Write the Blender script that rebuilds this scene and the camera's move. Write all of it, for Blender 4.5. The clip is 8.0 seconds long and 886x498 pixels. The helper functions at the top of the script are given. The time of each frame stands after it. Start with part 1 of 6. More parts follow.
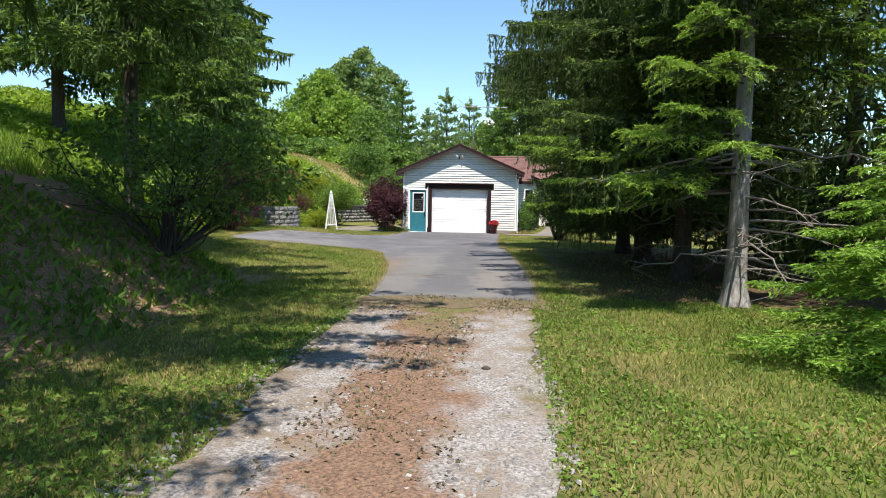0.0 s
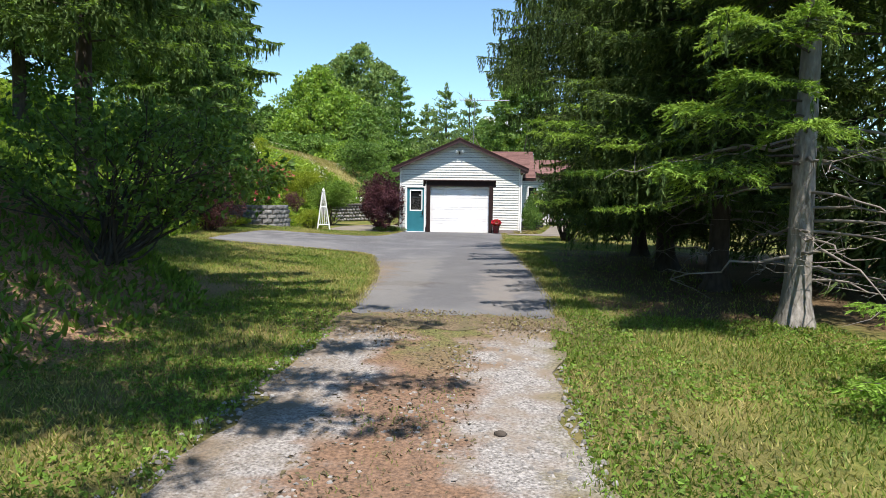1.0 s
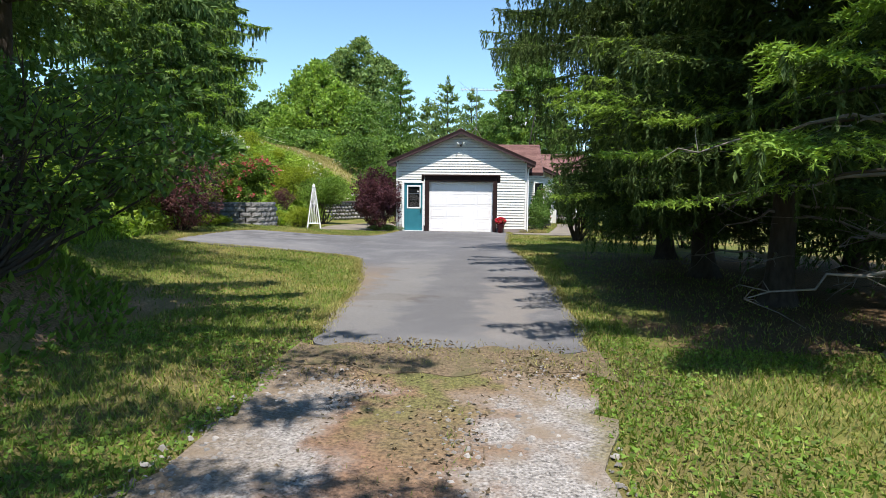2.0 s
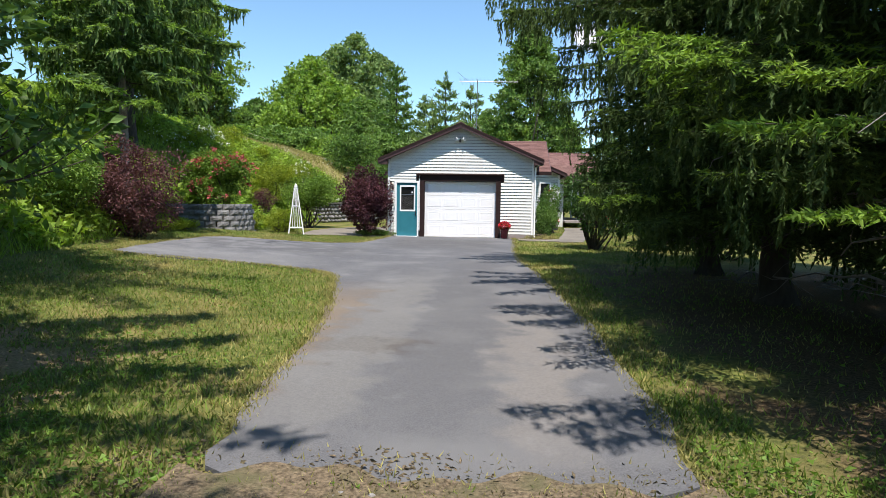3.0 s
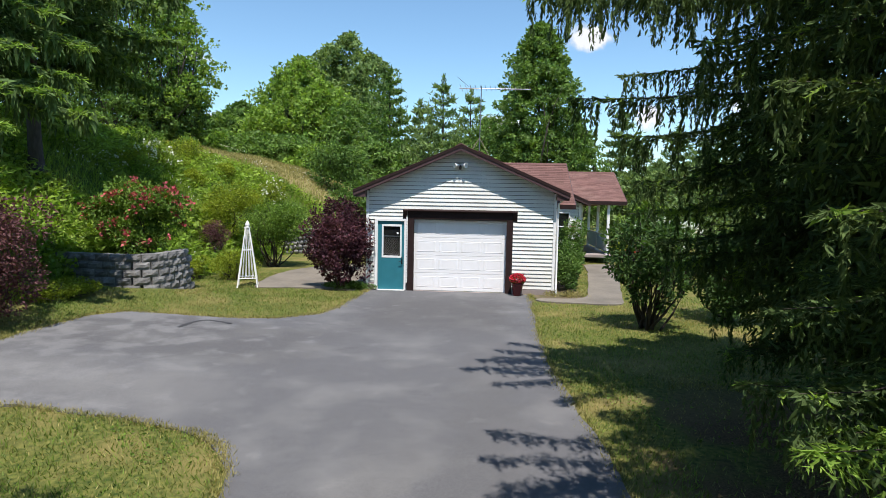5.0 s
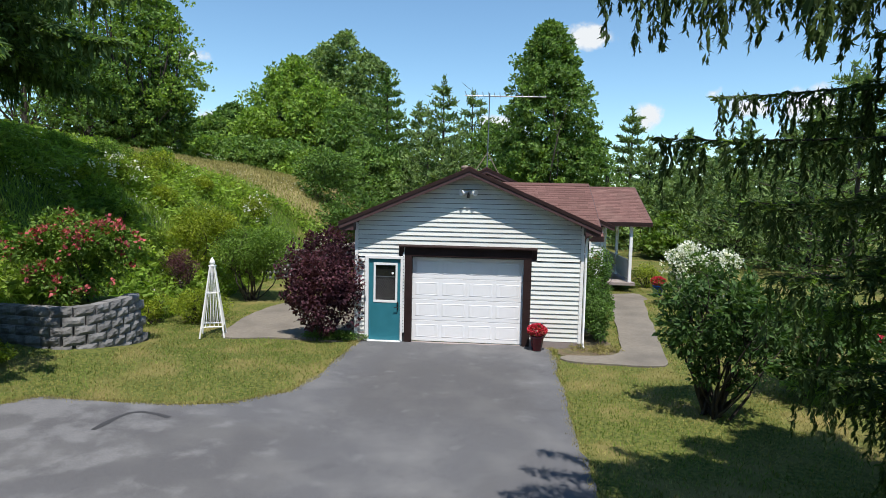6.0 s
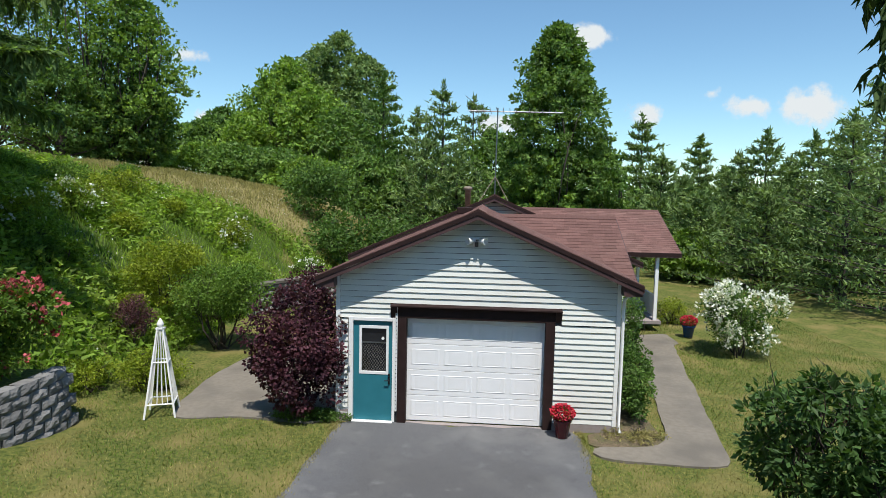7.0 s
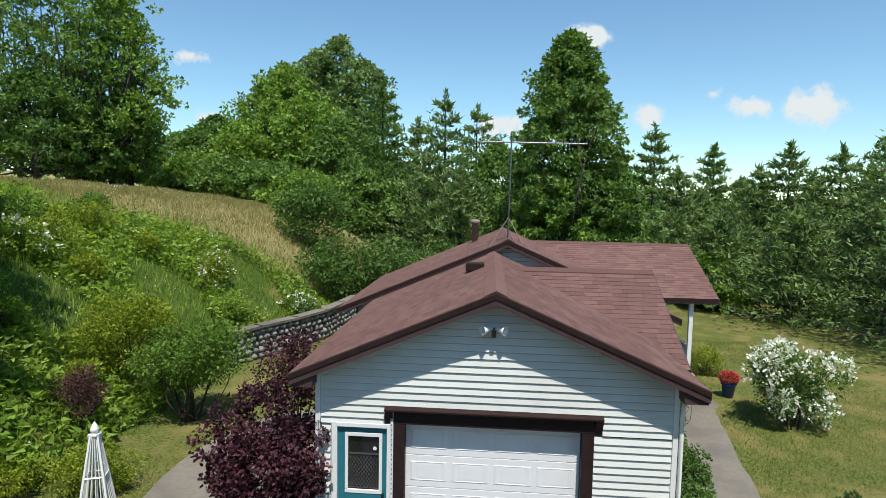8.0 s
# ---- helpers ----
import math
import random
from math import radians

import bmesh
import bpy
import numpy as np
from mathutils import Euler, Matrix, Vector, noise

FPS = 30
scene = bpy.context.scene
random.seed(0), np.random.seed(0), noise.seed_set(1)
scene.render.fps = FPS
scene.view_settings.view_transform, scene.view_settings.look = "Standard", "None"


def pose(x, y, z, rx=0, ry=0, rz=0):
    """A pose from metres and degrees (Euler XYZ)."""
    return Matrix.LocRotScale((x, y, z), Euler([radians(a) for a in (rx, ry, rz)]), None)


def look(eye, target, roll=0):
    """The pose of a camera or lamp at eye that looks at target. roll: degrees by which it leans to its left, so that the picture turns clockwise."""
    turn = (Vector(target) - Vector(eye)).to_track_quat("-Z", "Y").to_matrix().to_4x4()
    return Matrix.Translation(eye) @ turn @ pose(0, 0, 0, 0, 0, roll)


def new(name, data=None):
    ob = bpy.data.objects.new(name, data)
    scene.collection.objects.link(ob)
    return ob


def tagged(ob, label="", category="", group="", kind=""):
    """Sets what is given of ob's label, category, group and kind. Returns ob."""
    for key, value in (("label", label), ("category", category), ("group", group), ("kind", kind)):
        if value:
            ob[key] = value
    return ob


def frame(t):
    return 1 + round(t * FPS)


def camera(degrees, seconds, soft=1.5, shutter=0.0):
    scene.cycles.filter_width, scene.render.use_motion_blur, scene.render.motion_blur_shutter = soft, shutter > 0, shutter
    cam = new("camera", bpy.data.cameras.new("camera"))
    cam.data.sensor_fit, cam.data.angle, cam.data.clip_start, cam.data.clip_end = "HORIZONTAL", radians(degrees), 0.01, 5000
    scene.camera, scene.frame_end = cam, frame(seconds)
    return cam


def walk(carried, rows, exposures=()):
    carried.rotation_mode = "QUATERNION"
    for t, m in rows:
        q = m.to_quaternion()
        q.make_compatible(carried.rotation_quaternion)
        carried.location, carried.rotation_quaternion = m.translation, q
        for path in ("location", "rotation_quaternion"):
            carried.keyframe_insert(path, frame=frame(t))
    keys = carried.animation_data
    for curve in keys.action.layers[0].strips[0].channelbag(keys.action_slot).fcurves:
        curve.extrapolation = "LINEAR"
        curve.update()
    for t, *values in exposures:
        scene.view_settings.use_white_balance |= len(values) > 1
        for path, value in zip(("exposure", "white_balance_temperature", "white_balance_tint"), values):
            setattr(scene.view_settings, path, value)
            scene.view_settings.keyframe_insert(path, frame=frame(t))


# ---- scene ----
from mathutils import geometry

cam = camera(73.7, 8.0, soft=0.75)
PATH = [
    (0, (1.7, -29.262, 1.613), (1.532, -27.276, 1.448), 0.9),
    (0.5, (1.649, -28.458, 1.619), (1.483, -26.472, 1.451), 0.8),
    (1, (1.581, -27.566, 1.583), (1.414, -25.58, 1.413), 0.8),
    (1.5, (1.523, -26.581, 1.533), (1.355, -24.595, 1.363), 0.8),
    (1.7, (1.532, -26.165, 1.527), (1.355, -24.18, 1.354), 0.7),
    (2.8, (1.347, -23.312, 1.494), (1.18, -21.327, 1.314), 0.7),
    (3, (1.302, -22.786, 1.541), (1.134, -20.801, 1.367), 0.8),
    (3.5, (1.203, -21.539, 1.819), (1.035, -19.554, 1.642), 0.7),
    (4, (1.018, -20.159, 2.114), (0.857, -18.173, 1.94), 0.9),
    (4.5, (0.958, -18.791, 2.484), (0.799, -16.805, 2.31), 1.1),
    (5.8, (0.642, -15.098, 3.424), (0.481, -13.112, 3.256), 1.1),
    (6, (0.52, -14.433, 3.646), (0.364, -12.447, 3.47), 1.2),
    (6.5, (0.353, -12.917, 4.034), (0.201, -10.93, 3.858), 1.2),
    (7, (0.198, -11.55, 4.595), (0.047, -9.563, 4.418), 1.2),
    (7.5, (0.033, -10.244, 5.199), (-0.12, -8.258, 5.021), 1.1),
    (8, (-0.127, -8.963, 5.737), (-0.282, -6.977, 5.562), 1.1),
]
EXPOSURES = [(0.0, 0.77, 6750, 14.0), (1.5, 0.75, 6650, 13.5), (3.0, 0.64, 6550, 13.5), (4.5, 0.50, 6550, 13.5), (6.0, 0.28, 6450, 12.0), (7.0, 0.18, 6450, 9.5), (8.0, 0.18, 6450, 9.0)]
walk(cam, [(t, look(eye, target, roll)) for t, eye, target, roll in PATH], EXPOSURES)

# ---------------------------------------------------------------- light
world = bpy.data.worlds.new("sky")
scene.world = world
world.use_nodes = True
wn, wl = world.node_tree.nodes, world.node_tree.links
wn.clear()
sky = wn.new("ShaderNodeTexSky")
sky.sky_type, sky.sun_disc = "NISHITA", False
sky.sun_elevation, sky.sun_rotation = radians(67), radians(167)
sky.air_density, sky.dust_density, sky.ozone_density = 1.0, 0.0, 1.8
background = wn.new("ShaderNodeBackground")
background.inputs["Strength"].default_value = 0.11
world_out = wn.new("ShaderNodeOutputWorld")
blue = wn.new("ShaderNodeMix")
blue.data_type, blue.blend_type = "RGBA", "MULTIPLY"
blue.inputs["Factor"].default_value, blue.inputs["B"].default_value = 1.0, (1.0, 1.22, 1.24, 1.0)
wl.new(sky.outputs[0], blue.inputs["A"])
wl.new(blue.outputs["Result"], background.inputs[0])
wl.new(background.outputs[0], world_out.inputs[0])
sun_data = bpy.data.lights.new("sun", "SUN")
sun_data.energy, sun_data.angle, sun_data.color = 5.0, radians(0.53), (1.0, 0.955, 0.88)
sun = new("sun", sun_data)
sun.matrix_world = look((4.6, -19.5, 46.0), (0, 0, 0))


# ---------------------------------------------------------------- materials
def material(name, c1, c2, scale=6.0, rough=0.8, bump=0.0, fine=60.0, c3=None, big=0.6, island=0.0, objvar=0.0, metal=0.0, leaf=0.0, spec=0.3, stretch=None, soft=0.15):
    """Two colours mixed by fine noise, a third by broad noise; island, objvar: brightness spread by piece; leaf: light that passes through."""
    m = bpy.data.materials.new(name)
    m.use_nodes = True
    n, l = m.node_tree.nodes, m.node_tree.links
    n.clear()
    out = n.new("ShaderNodeOutputMaterial")
    b = n.new("ShaderNodeBsdfPrincipled")
    geo = n.new("ShaderNodeNewGeometry")
    at = geo.outputs["Position"]
    if stretch:
        mp = n.new("ShaderNodeMapping")
        mp.inputs["Scale"].default_value = stretch
        l.new(at, mp.inputs["Vector"])
        at = mp.outputs[0]

    def noise_at(s, detail=4.0):
        t = n.new("ShaderNodeTexNoise")
        t.inputs["Scale"].default_value, t.inputs["Detail"].default_value = s, detail
        l.new(at, t.inputs["Vector"])
        return t.outputs["Fac"]

    def ramp(fac, lo, hi):
        r = n.new("ShaderNodeMapRange")
        r.inputs["From Min"].default_value, r.inputs["From Max"].default_value = lo, hi
        l.new(fac, r.inputs["Value"])
        return r.outputs[0]

    def mix(fac, a, c, mode="MIX"):
        x = n.new("ShaderNodeMix")
        x.data_type, x.blend_type = "RGBA", mode
        for sock, v in ((x.inputs["Factor"], fac), (x.inputs["A"], a), (x.inputs["B"], c)):
            if isinstance(v, (int, float)):
                sock.default_value = v
            elif isinstance(v, tuple):
                sock.default_value = (*v, 1.0)
            else:
                l.new(v, sock)
        return x.outputs["Result"]

    col = mix(ramp(noise_at(scale), 0.5 - soft * 2, 0.5 + soft * 2), tuple(c1), tuple(c2))
    if c3:
        col = mix(ramp(noise_at(big, 5.0), 0.47, 0.66), col, tuple(c3))
    for spread, source in ((island, geo.outputs["Random Per Island"]), (objvar, None)):
        if spread:
            if source is None:
                source = n.new("ShaderNodeObjectInfo").outputs["Random"]
            hsv = n.new("ShaderNodeHueSaturation")
            r = n.new("ShaderNodeMapRange")
            r.inputs["To Min"].default_value, r.inputs["To Max"].default_value = 1 - spread, 1 + spread
            l.new(source, r.inputs["Value"])
            l.new(r.outputs[0], hsv.inputs["Value"])
            l.new(col, hsv.inputs["Color"])
            col = hsv.outputs[0]
    l.new(col, b.inputs["Base Color"])
    b.inputs["Roughness"].default_value, b.inputs["Metallic"].default_value = rough, metal
    b.inputs["Specular IOR Level"].default_value = spec
    if bump:
        bp = n.new("ShaderNodeBump")
        bp.inputs["Strength"].default_value, bp.inputs["Distance"].default_value = bump, 0.02
        l.new(noise_at(fine, 6.0), bp.inputs["Height"])
        l.new(bp.outputs[0], b.inputs["Normal"])
    shader = b.outputs[0]
    if leaf:
        tr = n.new("ShaderNodeBsdfTranslucent")
        l.new(mix(1.0, col, (1.3, 1.35, 0.55), "MULTIPLY"), tr.inputs["Color"])
        ms = n.new("ShaderNodeMixShader")
        ms.inputs["Fac"].default_value = leaf
        l.new(shader, ms.inputs[1])
        l.new(tr.outputs[0], ms.inputs[2])
        shader = ms.outputs[0]
    l.new(shader, out.inputs["Surface"])
    return m


def patched(m, patches, wobble=0.9, throw=4.0, grain_low=0.45, grain_high=1.6):
    """Lays patches of another colour over a ground material. A patch: colour, strength, and limits (axis, from, to), each soft, their rims broken by noise."""
    n, l = m.node_tree.nodes, m.node_tree.links
    b = next(x for x in n if x.type == "BSDF_PRINCIPLED")
    base = b.inputs["Base Color"].links[0].from_socket
    geo = next(x for x in n if x.type == "NEW_GEOMETRY")
    sep = n.new("ShaderNodeSeparateXYZ")
    l.new(geo.outputs["Position"], sep.inputs[0])
    wob = n.new("ShaderNodeTexNoise")
    wob.inputs["Scale"].default_value, wob.inputs["Detail"].default_value = wobble, 7.0
    l.new(geo.outputs["Position"], wob.inputs["Vector"])

    def calc(op, a, c=0.0, e=0.0):
        x = n.new("ShaderNodeMath")
        x.operation = op
        for sock, v in zip(x.inputs, (a, c, e)):
            if isinstance(v, (int, float)):
                sock.default_value = v
            else:
                l.new(v, sock)
        return x.outputs[0]

    grain = n.new("ShaderNodeTexNoise")
    grain.inputs["Scale"].default_value, grain.inputs["Detail"].default_value = 42.0, 5.0
    l.new(geo.outputs["Position"], grain.inputs["Vector"])
    spread = n.new("ShaderNodeMapRange")
    spread.inputs["From Min"].default_value, spread.inputs["From Max"].default_value = 0.3, 0.7
    spread.inputs["To Min"].default_value, spread.inputs["To Max"].default_value = grain_low, grain_high
    l.new(grain.outputs["Fac"], spread.inputs["Value"])
    jitter = calc("MULTIPLY", calc("SUBTRACT", wob.outputs["Fac"], 0.5), throw)
    xs, ys, zs = (calc("ADD", sep.outputs[i], jitter) for i in range(3))
    axes = {"x": xs, "y": ys, "z": zs, "d": calc("MULTIPLY_ADD", xs, -0.714, ys)}
    for colour, strength, *limits in patches:
        fac = None
        for axis, lo, hi in limits:
            r = n.new("ShaderNodeMapRange")
            r.interpolation_type = "SMOOTHSTEP"
            r.inputs["From Min"].default_value, r.inputs["From Max"].default_value = lo, hi
            l.new(axes[axis], r.inputs["Value"])
            fac = r.outputs[0] if fac is None else calc("MULTIPLY", fac, r.outputs[0])
        x = n.new("ShaderNodeMix")
        x.data_type = "RGBA"
        l.new(calc("MULTIPLY", fac, strength), x.inputs["Factor"])
        l.new(base, x.inputs["A"])
        tone = n.new("ShaderNodeVectorMath")
        tone.operation = "SCALE"
        tone.inputs[0].default_value = colour
        l.new(spread.outputs[0], tone.inputs["Scale"])
        l.new(tone.outputs[0], x.inputs["B"])
        base = x.outputs["Result"]
    l.new(base, b.inputs["Base Color"])
    return m


def window_glass(name, tint):
    m = material(name, tint, tint, rough=0.04, spec=0.6)
    return m


LAWN = patched(material("lawn", (0.04, 0.066, 0.015), (0.175, 0.18, 0.048), scale=15.0, rough=0.95, bump=1.0, fine=55.0, soft=0.1, c3=(0.20, 0.17, 0.062), big=0.9, spec=0.1), (
    # spruce litter, its colour carried out over the lawn to deepen the shade
    ((0.10, 0.066, 0.04), 0.92, ("x", 2.9, 3.9), ("y", -20.4, -18.8), ("y", -7.0, -10.0)),
    ((0.29, 0.18, 0.115), 0.95, ("x", -1.9, -2.9), ("y", -16.5, -18.5), ("x", -9.0, -7.5)),
    ((0.055, 0.095, 0.02), 0.85, ("x", -8.4, -9.6), ("d", 24.0, 21.5), ("y", -14.0, -10.0)),
    ((0.27, 0.225, 0.10), 0.85, ("d", 23.0, 26.0), ("x", -6.0, -8.0)),
    ((0.15, 0.105, 0.06), 0.4, ("x", -2.2, -0.9), ("x", 0.9, -0.4), ("y", -18.0, -20.5)),
    ((0.15, 0.105, 0.06), 0.4, ("x", 1.6, 2.3), ("x", 3.8, 2.6), ("y", -18.0, -20.5)),
))
ASPHALT = patched(material("asphalt", (0.07, 0.071, 0.077), (0.15, 0.15, 0.156), scale=95.0, rough=0.92, bump=0.3, fine=160.0, soft=0.12, c3=(0.148, 0.148, 0.15), big=0.9, spec=0.22), (
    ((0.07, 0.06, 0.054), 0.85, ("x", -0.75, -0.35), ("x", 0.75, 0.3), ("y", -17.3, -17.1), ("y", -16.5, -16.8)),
    ((0.19, 0.175, 0.16), 0.7, ("x", 1.2, 1.6), ("x", 2.2, 1.9), ("y", -20.0, -18.5), ("y", -13.0, -16.0)),
    ((0.175, 0.17, 0.16), 0.6, ("x", -0.7, -0.3), ("x", 0.5, 0.1), ("y", -20.0, -18.5), ("y", -10.0, -14.0)),
    ((0.105, 0.104, 0.106), 0.5, ("x", 0.3, 0.6), ("x", 1.5, 1.1), ("y", -20.0, -17.0), ("y", -4.0, -9.0)),
    ((0.085, 0.083, 0.084), 0.45, ("x", -9.5, -6.0), ("x", -1.5, -3.0), ("y", -9.0, -7.8), ("y", -5.4, -6.2)),
    ((0.18, 0.178, 0.175), 0.45, ("x", -7.5, -6.5), ("x", -2.0, -3.5), ("y", -11.0, -10.2), ("y", -8.6, -9.6)),
    ((0.08, 0.077, 0.076), 0.5, ("x", -2.6, -1.4), ("x", 1.9, 0.9), ("y", -6.5, -4.0), ("y", -0.5, -2.5)),
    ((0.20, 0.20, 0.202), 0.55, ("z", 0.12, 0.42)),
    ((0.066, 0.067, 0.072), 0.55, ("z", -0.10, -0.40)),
    ((0.19, 0.145, 0.10), 0.7, ("x", -0.3, -0.75), ("y", -20.0, -19.0), ("y", -12.0, -15.0)),
), wobble=2.2, throw=1.3, grain_low=0.86, grain_high=1.14)
GRAVEL = patched(material("gravel", (0.07, 0.065, 0.06), (0.46, 0.44, 0.42), scale=52.0, rough=0.95, bump=1.0, fine=60.0, soft=0.12, c3=(0.22, 0.18, 0.14), big=2.6, spec=0.15), (
    ((0.175, 0.105, 0.066), 0.9, ("x", 0.25, 0.7), ("x", 1.7, 1.2)),
    ((0.15, 0.115, 0.075), 0.6, ("x", 0.35, -0.2)),
    ((0.15, 0.13, 0.066), 0.75, ("x", 1.95, 2.4)),
    ((0.17, 0.12, 0.07), 0.8, ("y", -21.6, -20.4)),
    ((0.10, 0.125, 0.035), 0.7, ("x", 0.6, 0.95), ("x", 1.5, 1.15), ("y", -22.8, -20.8)),
    ((0.10, 0.12, 0.04), 0.55, ("z", 0.35, 0.8)),
), wobble=2.3, throw=1.7)
DUFF = material("dead_leaf_litter", (0.065, 0.05, 0.034), (0.24, 0.185, 0.12), scale=38.0, rough=0.95, bump=1.0, fine=60.0, soft=0.1, c3=(0.12, 0.11, 0.06), big=3.5, spec=0.1)
STONE_BIT = material("gravel_stone", (0.13, 0.122, 0.115), (0.34, 0.325, 0.305), scale=12.0, rough=0.9, island=0.4)
CONCRETE = material("concrete", (0.165, 0.145, 0.118), (0.225, 0.20, 0.165), scale=9.0, rough=0.9, bump=0.3, fine=90.0, c3=(0.14, 0.125, 0.105), big=0.7)
BLOCK = material("retaining_block", (0.115, 0.114, 0.114), (0.255, 0.248, 0.24), scale=7.0, rough=0.95, bump=1.0, fine=22.0, objvar=0.25)
FIELDSTONE = material("fieldstone", (0.16, 0.155, 0.15), (0.30, 0.29, 0.27), scale=5.0, rough=0.92, bump=0.8, fine=25.0, objvar=0.3)
SIDING = material("white_vinyl_siding", (0.645, 0.66, 0.62), (0.71, 0.72, 0.68), scale=3.0, rough=0.5, bump=0.05, fine=40.0, c3=(0.62, 0.615, 0.58), big=0.9, objvar=0.04)
# near-black wall backing: its colour stands for the shade under each lap
LAP_SHADE = material("lap_shade", (0.03, 0.032, 0.034), (0.05, 0.052, 0.055), scale=8.0, rough=0.9)
WHITE = material("white_paint", (0.76, 0.76, 0.75), (0.82, 0.82, 0.81), scale=5.0, rough=0.45, bump=0.06, fine=60.0)
DOOR_WHITE = material("garage_door_white", (0.78, 0.79, 0.80), (0.83, 0.83, 0.84), scale=4.0, rough=0.4, bump=0.04, fine=120.0)
TEAL = material("teal_paint", (0.022, 0.15, 0.19), (0.03, 0.18, 0.225), scale=4.0, rough=0.45, bump=0.05, fine=60.0)
BROWN = material("dark_brown_paint", (0.022, 0.013, 0.012), (0.036, 0.021, 0.02), scale=6.0, spec=0.12, rough=0.6, bump=0.1, fine=50.0)
MAROON = material("maroon_fascia", (0.06, 0.034, 0.035), (0.085, 0.05, 0.05), scale=5.0, rough=0.5, bump=0.05, fine=60.0)
SOFFIT = material("mauve_soffit", (0.30, 0.215, 0.21), (0.36, 0.26, 0.25), scale=5.0, rough=0.6)
SHINGLE = material("brown_red_shingle", (0.125, 0.068, 0.060), (0.185, 0.102, 0.088), scale=30.0, rough=0.95, bump=0.6, fine=150.0, c3=(0.17, 0.10, 0.085), big=0.8, island=0.16, objvar=0.16, spec=0.15)
UNDERLAY = material("roof_deck", (0.10, 0.05, 0.045), (0.13, 0.07, 0.06), scale=20.0, rough=0.95)
CONCRETE_BASE = material("foundation", (0.24, 0.2, 0.19), (0.32, 0.28, 0.27), scale=10.0, rough=0.95, bump=0.3)
GLASS = window_glass("dark_glass", (0.012, 0.013, 0.015))
BLACK = material("black_metal", (0.012, 0.012, 0.013), (0.02, 0.02, 0.022), rough=0.4)
WIRE = material("wire_mesh", (0.22, 0.2, 0.18), (0.3, 0.28, 0.25), rough=0.5, metal=0.6)
STEEL = material("galvanised_steel", (0.18, 0.19, 0.2), (0.26, 0.27, 0.28), scale=20.0, rough=0.4, metal=0.9)
RUST = material("vent_pipe", (0.2, 0.15, 0.12), (0.3, 0.25, 0.2), scale=15.0, rough=0.7, metal=0.3)
BURGUNDY = material("burgundy_glaze", (0.10, 0.008, 0.016), (0.14, 0.012, 0.022), rough=0.25, spec=0.5)
BLUE = material("blue_glaze", (0.01, 0.05, 0.26), (0.015, 0.07, 0.33), rough=0.25, spec=0.5)
PALE_BLUE = material("pale_blue_paint", (0.6, 0.7, 0.73), (0.66, 0.76, 0.79), rough=0.5)
BARK = material("grey_bark", (0.10, 0.09, 0.08), (0.42, 0.40, 0.37), scale=20.0, rough=0.95, bump=1.0, fine=30.0, c3=(0.20, 0.19, 0.165), big=2.0, stretch=(1, 1, 0.35))
BARK_DARK = material("dark_bark", (0.035, 0.028, 0.022), (0.085, 0.07, 0.058), scale=14.0, rough=0.95, bump=0.8, fine=30.0, stretch=(1, 1, 0.35))
TWIG = material("dry_twig", (0.14, 0.125, 0.11), (0.26, 0.24, 0.21), scale=12.0, rough=0.95)


def foliage(name, dark, light, leaf=0.3, island=0.45, scale=1.3, rough=0.55, spec=0.25):
    return material(name, dark, light, scale=scale, rough=rough, island=island, leaf=leaf, spec=spec, soft=0.1)


SPRUCE = foliage("spruce_needles", (0.052, 0.088, 0.034), (0.105, 0.155, 0.05), leaf=0.28, rough=0.75, spec=0.1)
SPRUCE_NEW = foliage("spruce_new_growth", (0.15, 0.26, 0.04), (0.26, 0.39, 0.075), leaf=0.35, island=0.3, rough=0.7, spec=0.12)
HEMLOCK = foliage("hemlock_needles", (0.15, 0.27, 0.045), (0.25, 0.39, 0.075), leaf=0.4, rough=0.7, spec=0.1)
PINE = foliage("pine_needles", (0.07, 0.125, 0.045), (0.15, 0.225, 0.075), leaf=0.3, rough=0.75, spec=0.1)
LEAF_MID = foliage("mid_green_leaves", (0.06, 0.125, 0.026), (0.125, 0.21, 0.045), leaf=0.35)
LEAF_DARK = foliage("dark_green_leaves", (0.04, 0.085, 0.026), (0.085, 0.155, 0.042), leaf=0.35)
LEAF_BRIGHT = foliage("bright_green_leaves", (0.085, 0.165, 0.024), (0.17, 0.27, 0.045), leaf=0.35)
# paler greens for far trees: distance haze is mixed into the leaf colour
HAZED_PINE = foliage("hazed_pine_needles", (0.095, 0.16, 0.06), (0.215, 0.295, 0.105), leaf=0.3, rough=0.75, spec=0.1)
HAZED_MID = foliage("hazed_mid_leaves", (0.078, 0.155, 0.034), (0.16, 0.255, 0.056), leaf=0.35)
HAZED_BRIGHT = foliage("hazed_bright_leaves", (0.12, 0.215, 0.03), (0.22, 0.33, 0.055), leaf=0.35)
LEAF_YELLOW = foliage("yellow_green_leaves", (0.16, 0.22, 0.015), (0.27, 0.32, 0.03), leaf=0.35)
LEAF_MAROON = foliage("maroon_leaves", (0.042, 0.016, 0.028), (0.125, 0.046, 0.062), leaf=0.35, island=0.6)
LEAF_RED = foliage("barberry_red_leaves", (0.07, 0.026, 0.032), (0.165, 0.075, 0.078), leaf=0.3)
PETAL_RED = foliage("crimson_petals", (0.50, 0.02, 0.05), (0.62, 0.06, 0.10), leaf=0.25, island=0.25)
PETAL_ROSE = foliage("rhododendron_petals", (0.34, 0.04, 0.06), (0.50, 0.14, 0.14), leaf=0.25, island=0.5, scale=2.5)
